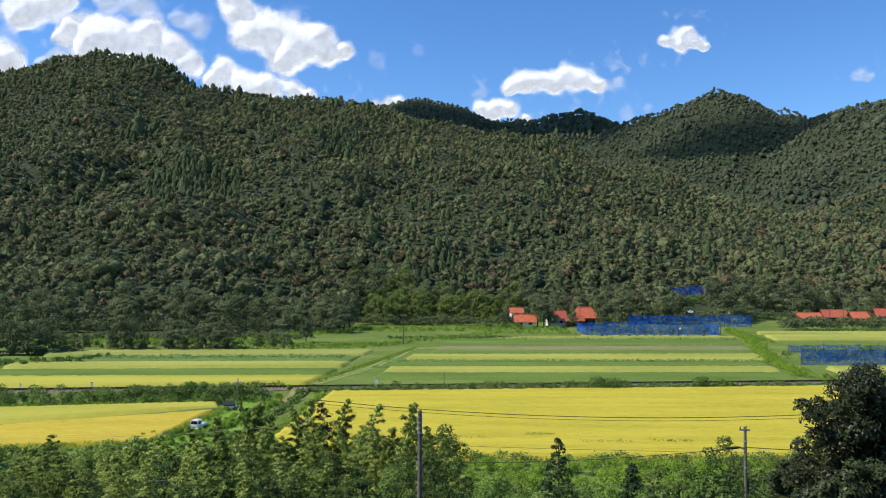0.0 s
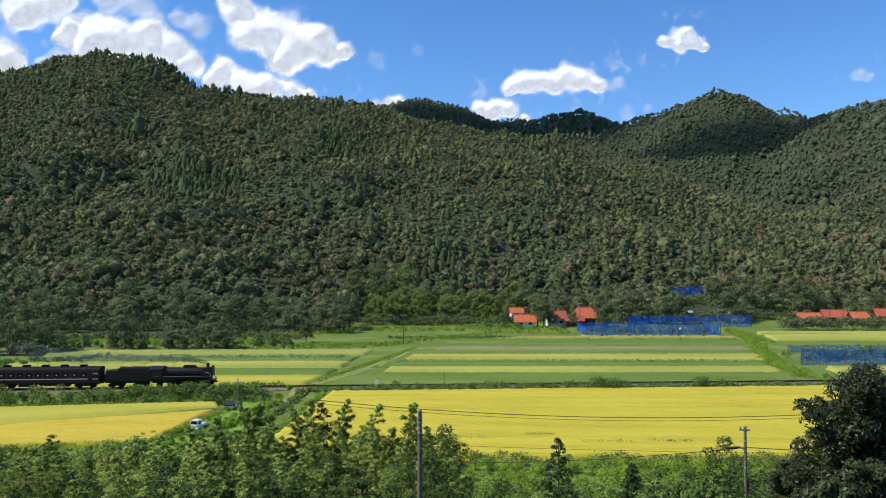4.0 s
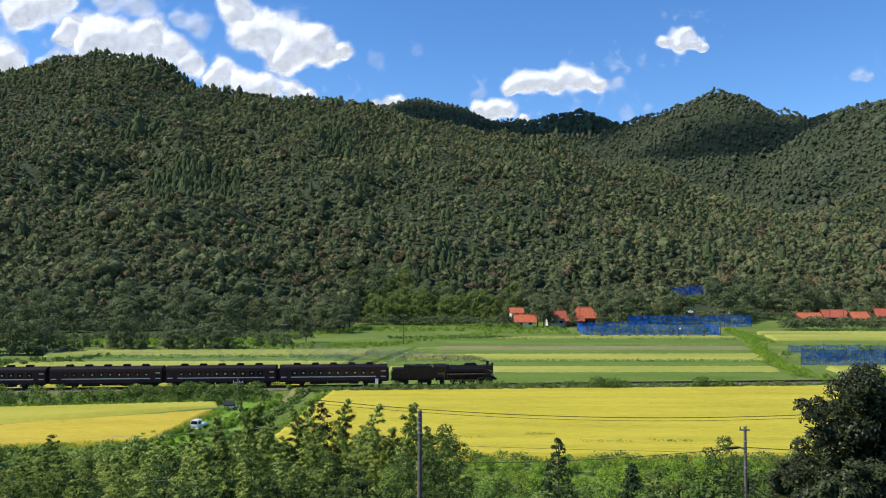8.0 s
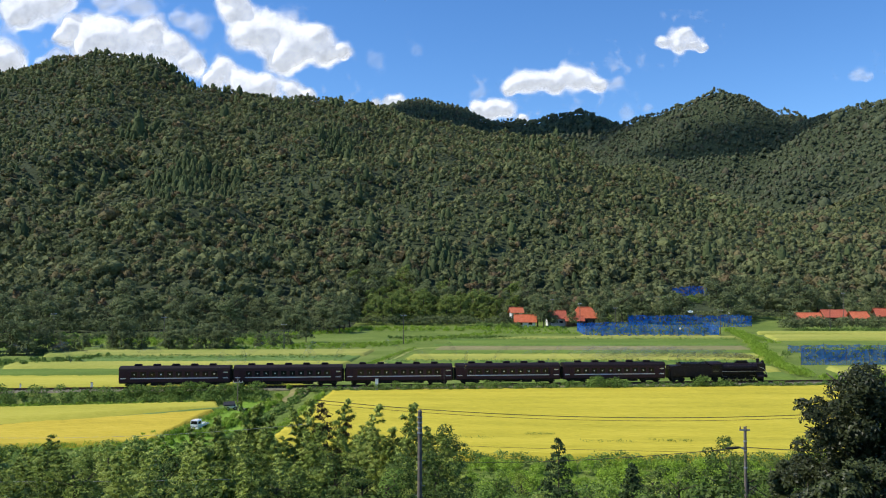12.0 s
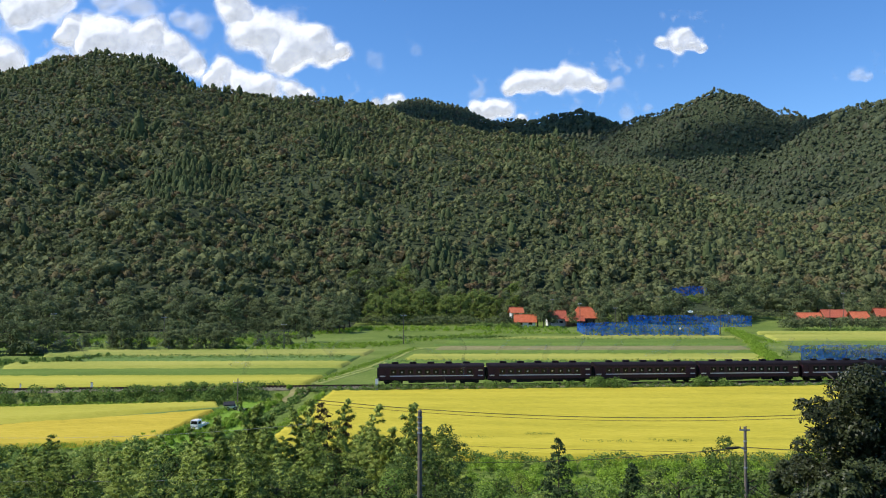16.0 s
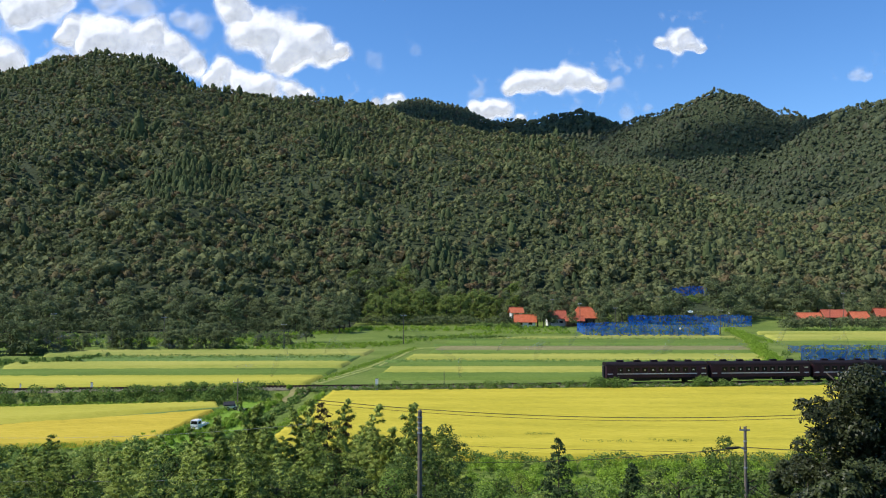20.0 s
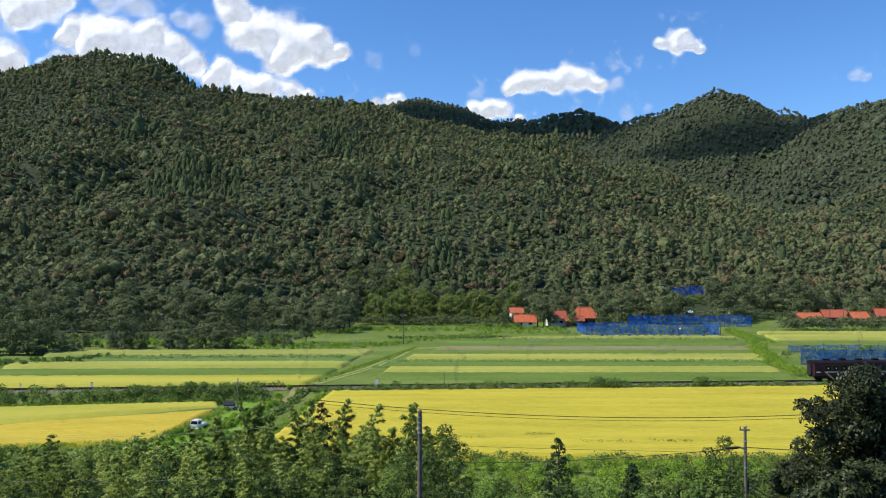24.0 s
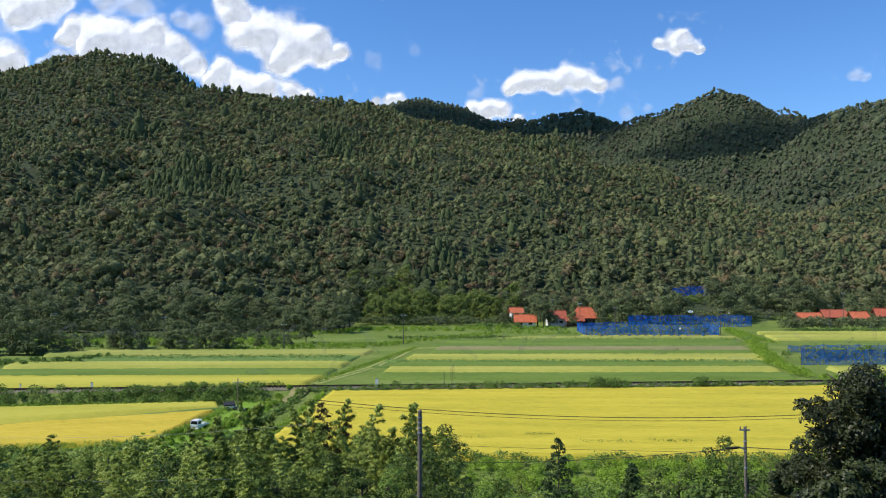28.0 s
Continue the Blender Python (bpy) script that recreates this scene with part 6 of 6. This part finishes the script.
# ---- vegetation on the near slope ----
def make_near_green():
    r = np.random.default_rng(17)
    bam = [bamboo(h, n, 60 + i, M_BAMBOO, lab) for i, (h, n, lab) in enumerate((
        (12, 2600, "tall slender bamboo with drooping leafy top"), (10.5, 2500, "slender bamboo with feathery leaves"), (9, 2400, "young bamboo with dense leaves")))]
    shr = [broadleaf("shrub", h, w, n, s, m, lab, "shrub", 80 + i, "shrubs on the near slope", c, 0.15, 0.5, 0.2) for i, (h, w, n, s, m, lab, c) in enumerate((
        (6, 5.5, 2300, 0.24, M_SHRUB, "dense green shrub on the slope", 18), (7.5, 5.5, 2400, 0.24, M_SHRUB, "tall leafy green shrub", 20),
        (4, 5, 1900, 0.23, M_SHRUB, "low spreading green shrub", 14), (8, 5, 2300, 0.23, M_BAMBOO, "feathery pale green bush", 20), (6.5, 5, 2300, 0.23, M_SHRUBDARK, "dense dark green shrub among the bamboo", 18),
        (7.5, 4.5, 2300, 0.23, M_SHRUBDARK, "tall dark green shrub among the bamboo", 20)))]

    def put(ob, x, y, top, turn=None):
        """Stand it on the slope, scaled so that its top comes to the height `top`."""
        g = float(land(x, y))
        s = max(0.35, (top - g) / ob["tall"])
        w = max(0.5, s ** 0.85) if "tip" in ob else max(0.6, s ** 0.7)
        turn = r.uniform(0, 360) if turn is None else turn
        if "tip" in ob:                           # the leaning top comes over the spot
            a, (lx, ly) = math.radians(turn), ob["tip"]
            x, y = x - w * (lx * math.cos(a) - ly * math.sin(a)), y - w * (lx * math.sin(a) + ly * math.cos(a))
        c = copy_thing(ob, pose(x, y, g, 0, 0, turn))
        c.scale = (w, w, s)
        return c
    for ob, h in zip(bam + shr, (12, 10.5, 9, 5.7, 7.1, 3.8, 7.6, 6.1, 7.1)):
        ob["tall"] = h
    # bamboo plumes that stand out
    for i, (x, y, top) in enumerate(((-14.0, 55, 12.1), (-13.0, 55, 11.5), (-12.3, 55, 12.0), (-11.5, 55, 11.3), (-10.3, 55, 11.6), (-9.0, 55, 12.3), (-6.4, 55, 12.3), (-4.25, 55, 11.9),
                                     (-1.9, 55, 12.0), (-15.2, 54, 10.9), (-5.4, 54, 10.5), (-3.2, 54, 10.4), (-1.0, 53, 10.6), (-0.3, 53, 10.0), (-14.8, 53, 11.4), (-9.7, 54, 11.0))):
        put(bam[i % 3], x, y, top)
    for x in np.arange(-15.5, 0.5, 0.62):         # dense clump in the middle
        y = 50 + r.uniform(-5, 4)
        put(bam[int(r.integers(0, 3))], x + r.uniform(-.4, .4), y, 19.8 - y * (0.185 + r.uniform(-0.018, 0.02) + 0.004 * max(0, x + 4)))
    for x in np.arange(-16.5, 1.5, 0.95):         # lower growth behind them
        y = 60 + r.uniform(-2, 2)
        put(shr[5] if r.random() < 0.6 else bam[2], x + r.uniform(-.5, .5), y, 19.8 - y * (0.190 + r.uniform(-0.008, 0.014)))
    for y0, step, k0, k1 in ((56, 0.8, 0.192, 0.212), (52, 0.75, 0.198, 0.224), (47, 0.8, 0.212, 0.236), (42, 0.85, 0.228, 0.25), (36, 0.95, 0.246, 0.266)):   # the long stand to the west
        for x in np.arange(-0.6 * y0, -13 + (53 - y0) * 0.45, step):
            y = y0 + r.uniform(-2.5, 2.5)
            put(bam[int(r.integers(0, 3))] if r.random() < 0.8 else shr[3], x + r.uniform(-.5, .5), y, 19.8 - y * r.uniform(k0, k1))
    for x in np.arange(-10, 0, 1.9):
        y = 38 + r.uniform(-3, 5)
        put(shr[4 + int(r.integers(0, 2))] if r.random() < 0.65 else shr[1], x + r.uniform(-.6, .6), y, 19.8 - y * (0.242 + r.uniform(-0.012, 0.014)))
    for x in np.arange(-15, 1, 2.1):
        y = 46 + r.uniform(-3, 3)
        put(shr[4 + int(r.integers(0, 2))], x, y, 19.8 - y * (0.222 + r.uniform(-0.01, 0.012)))
    for x in np.arange(0.5, 16, 1.7):             # middle shrubs
        y = 44 + r.uniform(-4, 6)
        put(shr[int(r.integers(0, 4))], x, y, 19.8 - y * (0.262 + 0.022 * (x > 7.5) + r.uniform(-0.012, 0.010)))
    for x in (0.5, 2.5, 4.2, 6.5, 16.5, 18.5, 20.5, 23, 25):
        y = 60 + r.uniform(-4, 6)
        put(shr[int(r.integers(0, 4))], x, y, 19.8 - y * (0.246 + r.uniform(-0.012, 0.010)))
    for x, y, top in ((16.8, 45, 10.6), (18.2, 44, 11.0), (15.8, 46, 10.2), (13.6, 46, 9.9), (19.4, 43, 11.4), (20.5, 42, 11.6), (12.5, 48, 9.4), (17.5, 50, 10.6), (22, 48, 11)):
        put(shr[5], x, y, top - 0.7)
    for k in bam + shr:
        for o in list(k.children_recursive) + [k]:
            bpy.data.objects.remove(o)
    # small conifers
    for x, y, top in ((8.6, 60, 8.2), (13.6, 58, 6.7)):
        g = float(land(x, y))
        h = top - g
        ob = empty("cedar", pose(x, y, g), "small dark pointed cedar among the bushes", "tree", "small cedars")
        part("trunk", tubes(((0, 0, -0.4), (0, 0, h * 0.95), 0.10, 0.02), n=7), M_BARK, ob)
        c, rad = [], []
        for i in range(34):
            t = 0.08 + 0.9 * i / 34
            a = i * 2.4
            q = (1 - t) ** 0.8 * h * 0.2
            c.append((math.cos(a) * q, math.sin(a) * q, t * h))
            rad.append(0.25 + (1 - t) * h * 0.075)
        p, n = clump_points(c, rad, 4200, r, 0.8)
        v, f = leaf_cards(p, n, 0.26, 0.12, 0.4, 0.5, r)
        part("needles", mesh_of("needles", v, f, M_CEDARNEAR), M_CEDARNEAR, ob)
    # reddish bamboo tops and weeds below the paddies
    for x, y, top in ((-7.9, 55.5, 11.8), (-7.3, 55.5, 11.0)):
        g = float(land(x, y))
        ob = bamboo(top - g, 1500, int(abs(x) * 10), M_REDLEAF, "bamboo with withered brownish leaves")
        ob.matrix_basis = pose(x, y, g)
    hedge("weeds", [(-4, 84), (20, 82), (46, 84)], 1.6, 8.0, 30000, 0.21, M_WEED, "bright green vines and weeds below the paddies", 51, "weeds")
    hedge("weeds", [(-4, 76), (20, 74), (46, 76)], 2.0, 12.0, 26000, 0.22, M_WEED, "bright green vines and weeds on the slope", 52, "weeds")
    hedge("weeds", [(0, 88.5), (22, 87), (40, 87.5)], 1.7, 1.6, 6000, 0.28, M_HEDGE, "dark leafy weeds at the paddy's edge", 53, "weeds")
    hedge("weeds", [(-40, 102), (-31, 116), (-29, 140)], 0.9, 11.0, 15000, 0.34, M_WEED, "bright green grass round the parked truck", 54, "grass", blade=True)
    hedge("weeds", [(-61, 98.5), (-38, 103), (-36, 116), (-35.2, 130)], 1.0, 1.6, 5000, 0.24, M_WEED, "bright grass along the paddy's edge", 58, "grass", blade=True)
    hedge("weeds", [(-23, 92), (-21.5, 118), (-21, 141)], 0.9, 2.0, 4000, 0.26, M_WEED, "grass along the edge of the wide paddy", 59, "grass", blade=True)
    hedge("weeds", [(-28, 104), (-26, 122), (-25, 140)], 0.8, 6.0, 9000, 0.28, M_HEDGE, "weeds between the paddies", 61, "weeds")
    hedge("weeds", [(-70, 92), (-46, 92), (-26, 96)], 2.2, 9.0, 14000, 0.32, M_HEDGE, "green weeds and vines below the paddies", 55, "weeds")
    hedge("weeds", [(-32, 66), (0, 66), (30, 66)], 2.6, 12.0, 12000, 0.32, M_SHRUB, "leafy undergrowth on the slope", 56, "undergrowth")
    hedge("weeds", [(-26, 44), (0, 42), (22, 42)], 2.4, 14.0, 12000, 0.34, M_SHRUBDARK, "leafy undergrowth on the slope", 57, "undergrowth")


def big_dark_tree():
    r = np.random.default_rng(90)
    x, y = 13.6, 26.0
    g = float(land(x, y))
    ob = empty("evergreen_tree", pose(x, y, g), "large glossy dark-leaved evergreen tree on the near slope", "tree")
    bm = bmesh.new()
    limbs(bm, (0, 0, -0.5), (0.2, 0.1, 17.0 - g - 1), 2.2, 12, 0.17, r)
    part("trunk", bm, M_BARK, ob)
    c, rad = [], []
    for cx, top, w in ((-2.2, 15.9, 0.55), (-1.7, 16.1, 0.6), (-1.4, 15.3, 0.8), (-0.7, 16.5, 0.75), (-0.2, 17.1, 0.7), (0.4, 16.9, 0.8), (1.2, 17.0, 0.8), (0.9, 16.0, 1.0),
                       (-2.3, 14.9, 0.6), (-2.1, 14.2, 0.8), (-2.9, 13.9, 0.6), (-1.2, 14.6, 1.1), (0.1, 15.2, 1.1), (1.6, 15.0, 1.1), (-2.8, 12.8, 0.9), (-1.4, 13.2, 1.1),
                       (0.4, 13.6, 1.2), (-0.4, 12.2, 1.2), (1.4, 12.0, 1.2), (-2.2, 11.8, 1.0), (0.6, 15.9, 1.0), (1.0, 15.2, 1.0), (0.1, 16.3, 0.8), (-0.5, 15.5, 0.9), (0.7, 14.4, 1.1), (-1.2, 15.9, 0.8), (-3.4, 12.6, 0.8), (-3.6, 11.8, 0.9)):
        for k in range(3):
            c.append((cx + 0.5 * min(1.0, max(0.0, (-cx - 0.4) / 1.4)) + r.normal(0, 0.25), r.uniform(-1.0, 1.0), top - g - w * 0.8 + r.normal(0, 0.15)))
            rad.append(w * r.uniform(0.45, 0.8))
    p, n = clump_points(c, rad, 46000, r, 0.85, 0.35)
    v, f = leaf_cards(p, n, 0.145, 0.066, 0.3, 0.45, r)
    part("crown", mesh_of("crown", v, f, M_GLOSSY), M_GLOSSY, ob)


def dark_shrubs():
    for i, (x, y, top, w) in enumerate(((14.3, 34, 12.4, 2.0), (14.9, 33, 12.7, 2.4), (16.0, 32.4, 12.9, 3.2), (17.5, 32, 13.2, 3.4), (15.4, 30.5, 12.2, 2.6), (17.0, 30, 12.6, 3.0), (10.9, 22, 14.5, 2.2), (12.0, 22.5, 14.7, 2.4))):
        g = float(land(x, y))
        ob = broadleaf("evergreen_shrub", top - g, w, 5200, 0.14, M_EVERGREEN, "dark glossy evergreen shrub below the big tree", "shrub", 300 + i, "dark shrubs", 18, 0.25)
        ob.matrix_basis = pose(x, y, g)


M_EVERGREEN = material("evergreen shrub leaves", [(0.016, 0.022, 0.007), (0.052, 0.066, 0.020), (0.13, 0.145, 0.052)], 0.5, 0.42, island=0.5, leaf=0.1, spec=0.2)
M_CEDARNEAR = material("cedar needles", [(0.025, 0.05, 0.02), (0.055, 0.09, 0.03), (0.10, 0.14, 0.05)], 0.5, 0.7, island=0.6, leaf=0.15)
make_hill_trees()
make_near_green()
big_dark_tree()
dark_shrubs()


# ---- clouds ----
CLOUDS = []


def cloud(lobes, thick, drift, seed, label, d=4300.0, deep=1.0):
    """A puffy bank of vapour swollen round its lobes (x, z, radius in metres at distance d): a front and a back, thinning out at the rim."""
    L = np.array(lobes, float)
    cx, cz = L[:, 0].mean(), L[:, 1].mean()
    L = L - [cx, cz, 0]
    step = 10.0 * max(1.0, L[:, 2].max() / 150)
    x0, x1 = (L[:, 0] - L[:, 2]).min() * 1.3, (L[:, 0] + L[:, 2]).max() * 1.3
    z0, z1 = (L[:, 1] - L[:, 2]).min() * 1.3, (L[:, 1] + L[:, 2]).max() * 1.3
    X, Z = np.meshgrid(np.arange(x0 - 60, x1 + 60, step), np.arange(z0 - 60, z1 + 60, step))

    def fold(a, b, s):
        return sum(q * (lattice((a * 0.8 + b * 0.6) / w + s, (b * 0.8 - a * 0.6) / w - s, 40 + i) - 0.5) for i, (q, w) in enumerate(((1.0, 120), (0.7, 62), (0.5, 33), (0.34, 17))))
    wx, wz = X + 16 * fold(X, Z, seed), Z + 16 * fold(X, Z, seed + 50)
    body = np.zeros(X.shape)
    for x, z, r in L:
        q = np.hypot(wx - x, (wz - z) * np.where(wz < z, 1.3, 1.0)) / r
        body = body + np.exp(-2.2 * q * q)
    puff = fold(X, Z, seed + 90)
    dens = np.clip(body, 0, 1.4) - 0.20 + 0.34 * puff * np.clip(1.7 - body, 0.25, 1)
    swell = 60 * np.clip(body, 0, 2.2) ** 0.7 + 4 * puff
    V, F, D = [], [], []
    for side in (-1, 1):
        Y = side * swell * min(1.0, L[:, 2].max() / 90) * deep
        V.append(np.stack([X, Y, Z], -1).reshape(-1, 3))
        D.append(dens.ravel())
        h, w = X.shape
        idx = np.arange(h * w).reshape(h, w) + (0 if side < 0 else h * w)
        f = np.stack([idx[:-1, :-1], idx[:-1, 1:], idx[1:, 1:], idx[1:, :-1]], -1).reshape(-1, 4)
        live = dens.ravel()[f - (0 if side < 0 else h * w)].max(1) > -0.22
        F.append(f[live] if side < 0 else f[live][:, ::-1])
    V, F, D = np.concatenate(V), np.concatenate(F), np.concatenate(D)
    used = np.unique(F)
    remap = np.zeros(len(V), int)
    remap[used] = np.arange(len(used))
    me = mesh_of("cloud", V[used], remap[F], M_CLOUD, True)
    me.attributes.new("vapour", "FLOAT", "POINT").data.foreach_set("value", D[used].astype(np.float32))
    me.attributes.new("thickness", "FLOAT", "POINT").data.foreach_set("value", np.full(len(used), thick, np.float32))
    ob = tagged(new("cloud", me), label, "cloud", "clouds")
    ob.matrix_basis = pose(cx, d, cz)
    CLOUDS.append((ob, (cx, d, cz), drift))


def make_clouds():
    k = 4300 / 1414.4
    big, thin = "bright white cumulus cloud with soft grey folds", "thin white shred of cloud"
    for i, (dx, dz, thick, lab, lobes) in enumerate((
            (-6, 0, 0.85, big, [(15, 12, 48), (70, 8, 48), (105, 0, 26), (30, 32, 22)]),
            (3, -2, 0.95, big, [(-5, 92, 36), (18, 108, 24), (0, 115, 24)]),
            (5, -2, 1.0, big, [(122, 44, 32), (160, 62, 48), (210, 58, 48), (262, 48, 36), (300, 78, 40), (330, 112, 36), (235, 110, 60), (150, 92, 40), (100, 66, 22)]),
            (-8, -2, 1.0, big, [(418, 14, 40), (440, 58, 46), (482, 48, 56), (530, 78, 58), (582, 94, 34), (612, 88, 20), (500, 108, 40), (566, 62, 30), (404, -8, 28)]),
            (-2, -1, 1.0, big, [(392, 118, 32), (372, 142, 24), (420, 142, 36), (470, 152, 34), (520, 160, 32), (548, 168, 18), (440, 168, 40)]),
            (1, 5, 0.95, big, [(664, 184, 13), (690, 182, 15), (708, 178, 17), (722, 188, 10)]),
            (1, 0, 0.95, big, [(905, 152, 22), (930, 146, 28), (962, 142, 28), (1002, 130, 32), (1032, 142, 30), (1062, 150, 20), (985, 154, 24)]),
            (-14, 0, 0.95, big, [(850, 192, 22), (880, 190, 25), (905, 196, 22), (932, 208, 13), (870, 202, 20)]),
            (-9, -5, 0.85, big, [(1180, 72, 16), (1206, 62, 20), (1222, 52, 14), (1236, 70, 19), (1252, 78, 10), (1210, 78, 16)]),
            (-6, 0, 0.25, thin, [(1526, 128, 18), (1545, 132, 11)]), (-6, 0, 0.07, thin, [(740, 86, 15)]), (-6, 0, 0.08, thin, [(665, 103, 22)]),
            (-2, 0, 0.28, thin, [(1095, 146, 20)]), (0, 0, 0.15, thin, [(1112, 198, 20), (1150, 190, 12)]), (-8, 0, 0.15, thin, [(852, 163, 22)]),
            (4, 0, 0.35, thin, [(345, 45, 36), (310, 30, 24)]), (-4, 0, 0.45, thin, [(185, 2, 36), (235, 6, 34)]), (2, 0, 0.5, thin, [(95, 100, 26), (70, 112, 20)]))):
        cloud([((u - 784) * k, 19.8 + (495 - v) * k, r * k) for u, v, r in lobes], thick, (dx * k, dz * k), 100 + i, lab)
    # unseen banks added overhead, to cast shadows on the farthest peaks and under the summit of the side valley
    for i, (at, lobes) in enumerate((((150, 2400, 570), [(-320, 0, 260), (-120, 30, 330), (120, 20, 330), (310, 0, 260)]),
                                     ((490, 1630, 335), [(-90, 0, 140), (30, 20, 180), (130, 0, 130)]))):
        c = Vector(at) + SUN_FROM * 1700
        cloud([(c.x + x, c.z + z, r) for x, z, r in lobes], (1.0, 0.62)[i], (-8, 0), 140 + i, big, c.y, (5.0, 3.2)[i])


make_clouds()


# ---- smoke from the chimney ----
SMOKE, PLUME = [], []


def make_smoke():
    r = np.random.default_rng(23)
    tm = []
    for i in range(4):
        bm = bmesh.new()
        bmesh.ops.create_icosphere(bm, subdivisions=2, radius=1.0)
        for v in bm.verts:
            q = v.co.copy()
            v.co = q * (1 + 0.35 * noise.noise(q * 1.4 + Vector((i * 5, 0, 0))) + 0.08 * noise.noise(q * 4 + Vector((i, 3, 0))))
            v.co = Vector((v.co.x * 2.2, v.co.y * 0.55, v.co.z * 0.55))
        bmesh.ops.delete(bm, geom=[f for f in bm.faces if f.calc_center_median().y > 0.05], context="FACES")
        tm.append(bm_mesh("smoke_puff", bm, M_SMOKE, True))
    for i in range(32):
        ob = tagged(new("smoke_puff", tm[i % 4]), "thin grey coal smoke hanging over the fields", "smoke", "smoke of the engine")
        SMOKE.append((ob, 0.1 + i * 0.44, r.uniform(0, 360), r.normal(0, 1, 3)))
    # the plume close behind the chimney
    for j in range(26):
        i = j * 0.78
        back = 0.05 + 0.62 * i + 0.05 * i * i
        s = 0.30 + 0.044 * i
        me = tm[j % 4].copy()
        me.transform(Matrix.Diagonal((s * (0.75 + 0.05 * i), s * 1.6, s * 2.1, 1)))
        me.materials.clear()
        me.materials.append(M_SMOKES[min(4, int(i // 4))])
        ob = tagged(new("smoke_puff", me), "dark coal smoke streaming back from the chimney", "smoke", "smoke of the engine")
        PLUME.append((ob, back, 0.55 * (1 - math.exp(-back / 1.2)) + (0.04 + 0.006 * back) * r.normal() + 0.035 * back, r.uniform(0, 6)))


make_smoke()


# ---- all that moves ----
TURN = math.degrees(math.atan2(RY, RX))
RUN = [(0, -94.0), (1.5, -74.2), (3, -54.0), (5.5, -21.6), (7, -3.3), (8, 9.5), (9, 22.4), (10, 35.3), (11, 48.3), (12, 61.2), (13.4, 77.7), (14.75, 92.5), (16, 106.1), (17, 116.7),
       (18, 127.3), (19, 137.7), (20, 148.0), (21, 158.1), (22.4, 172.1), (23.75, 185.4), (26, 207.0), (28, 226.0)]
RT, RS = np.array([q[0] for q in RUN]), np.array([q[1] for q in RUN])
COEF = np.polyfit(RT / 28, RS, 9)


def front_at(t):
    """How far the engine's front coupler has come along the track, from the point before the camera."""
    return float(np.polyval(COEF, t / 28))


def on_track(s, z=RAIL_TOP):
    return pose(s * RX, 146.61 + s * RY, z, 0, 0, TURN)


def motions():
    times = [i * 0.5 for i in range(57)]
    offsets = [(engine, 5.65), (engine_tender, 15.0)]
    for i, c in enumerate(coaches):
        offsets.append((c, 19.35 + 9.9 + 19.78 * i))
    for ob, back in offsets:
        walk(ob, [(t, on_track(front_at(t) - back)) for t in times])
    # wheels roll; rods go round with the cranks
    for ob, (x, y, z), r in spinning:
        step = 0.04 if r < 0.6 else 0.0667
        n = int(round(28 / step))
        walk(ob, [(28 * i / n, pose(x, y, z, 0, math.degrees((front_at(28 * i / n) - RS[0]) / r) % 360, 0)) for i in range(n + 1)])
    for ob, phase in coupling_rods:
        n = 420
        rows = []
        for i in range(n + 1):
            t = 28 * i / n
            a = (front_at(t) - RS[0]) / 0.70 + phase
            rows.append((t, pose(0.45 + 0.33 * math.cos(a), 0, 0.70 - 0.33 * math.sin(a))))
        walk(ob, rows)
    for ob, (x, y, z), (dx, dz) in CLOUDS:
        walk(ob, [(0, pose(x, y, z)), (28, pose(x + dx, y, z + dz))])
    for ob, back, up, ph in PLUME:
        walk(ob, [(k * 0.25, on_track(front_at(k * 0.25) - 1.75 - back, RAIL_TOP + 4.15 + up + 0.02 * back * math.sin(k * 0.9 + ph)) @ pose(0, 0.02 * back * math.sin(k * 0.7 + 2 * ph), 0, 8 * math.sin(k * 0.5 + ph), 6 * math.sin(k * 0.6), 0)) for k in range(113)])
    # smoke: rides in the boiler until it is blown out, then hangs and spreads
    for ob, t0, turn, (a, b, c) in SMOKE:
        rows = []
        for t in sorted({0.0, 28.0, t0, *[k * 0.5 for k in range(57) if k * 0.5 < t0 - 0.2], *[t0 + q for q in (0.15, 0.4, 0.8, 1.5, 3, 6, 10, 16, 22) if t0 + q < 27.5]}):
            if t <= t0:
                m = on_track(front_at(t) - 4.2, RAIL_TOP + 2.4)
            else:
                q = t - t0
                s = front_at(t0) - 1.75 + 2.5 * (1 - math.exp(-q * 3)) + (0.25 + 0.35 * a) * q
                up = 1.9 + 0.9 * (1 - math.exp(-q * 1.2)) + (0.16 + 0.14 * c) * q
                p = on_track(s, RAIL_TOP + 2.4 + up)
                m = p @ pose(0, (0.25 + 0.5 * b) * q ** 0.9, 0, 12 * c, 10 * a * min(q, 4), 6 * b * min(q, 4))
            rows.append((t, m))
        walk(ob, rows)


motions()
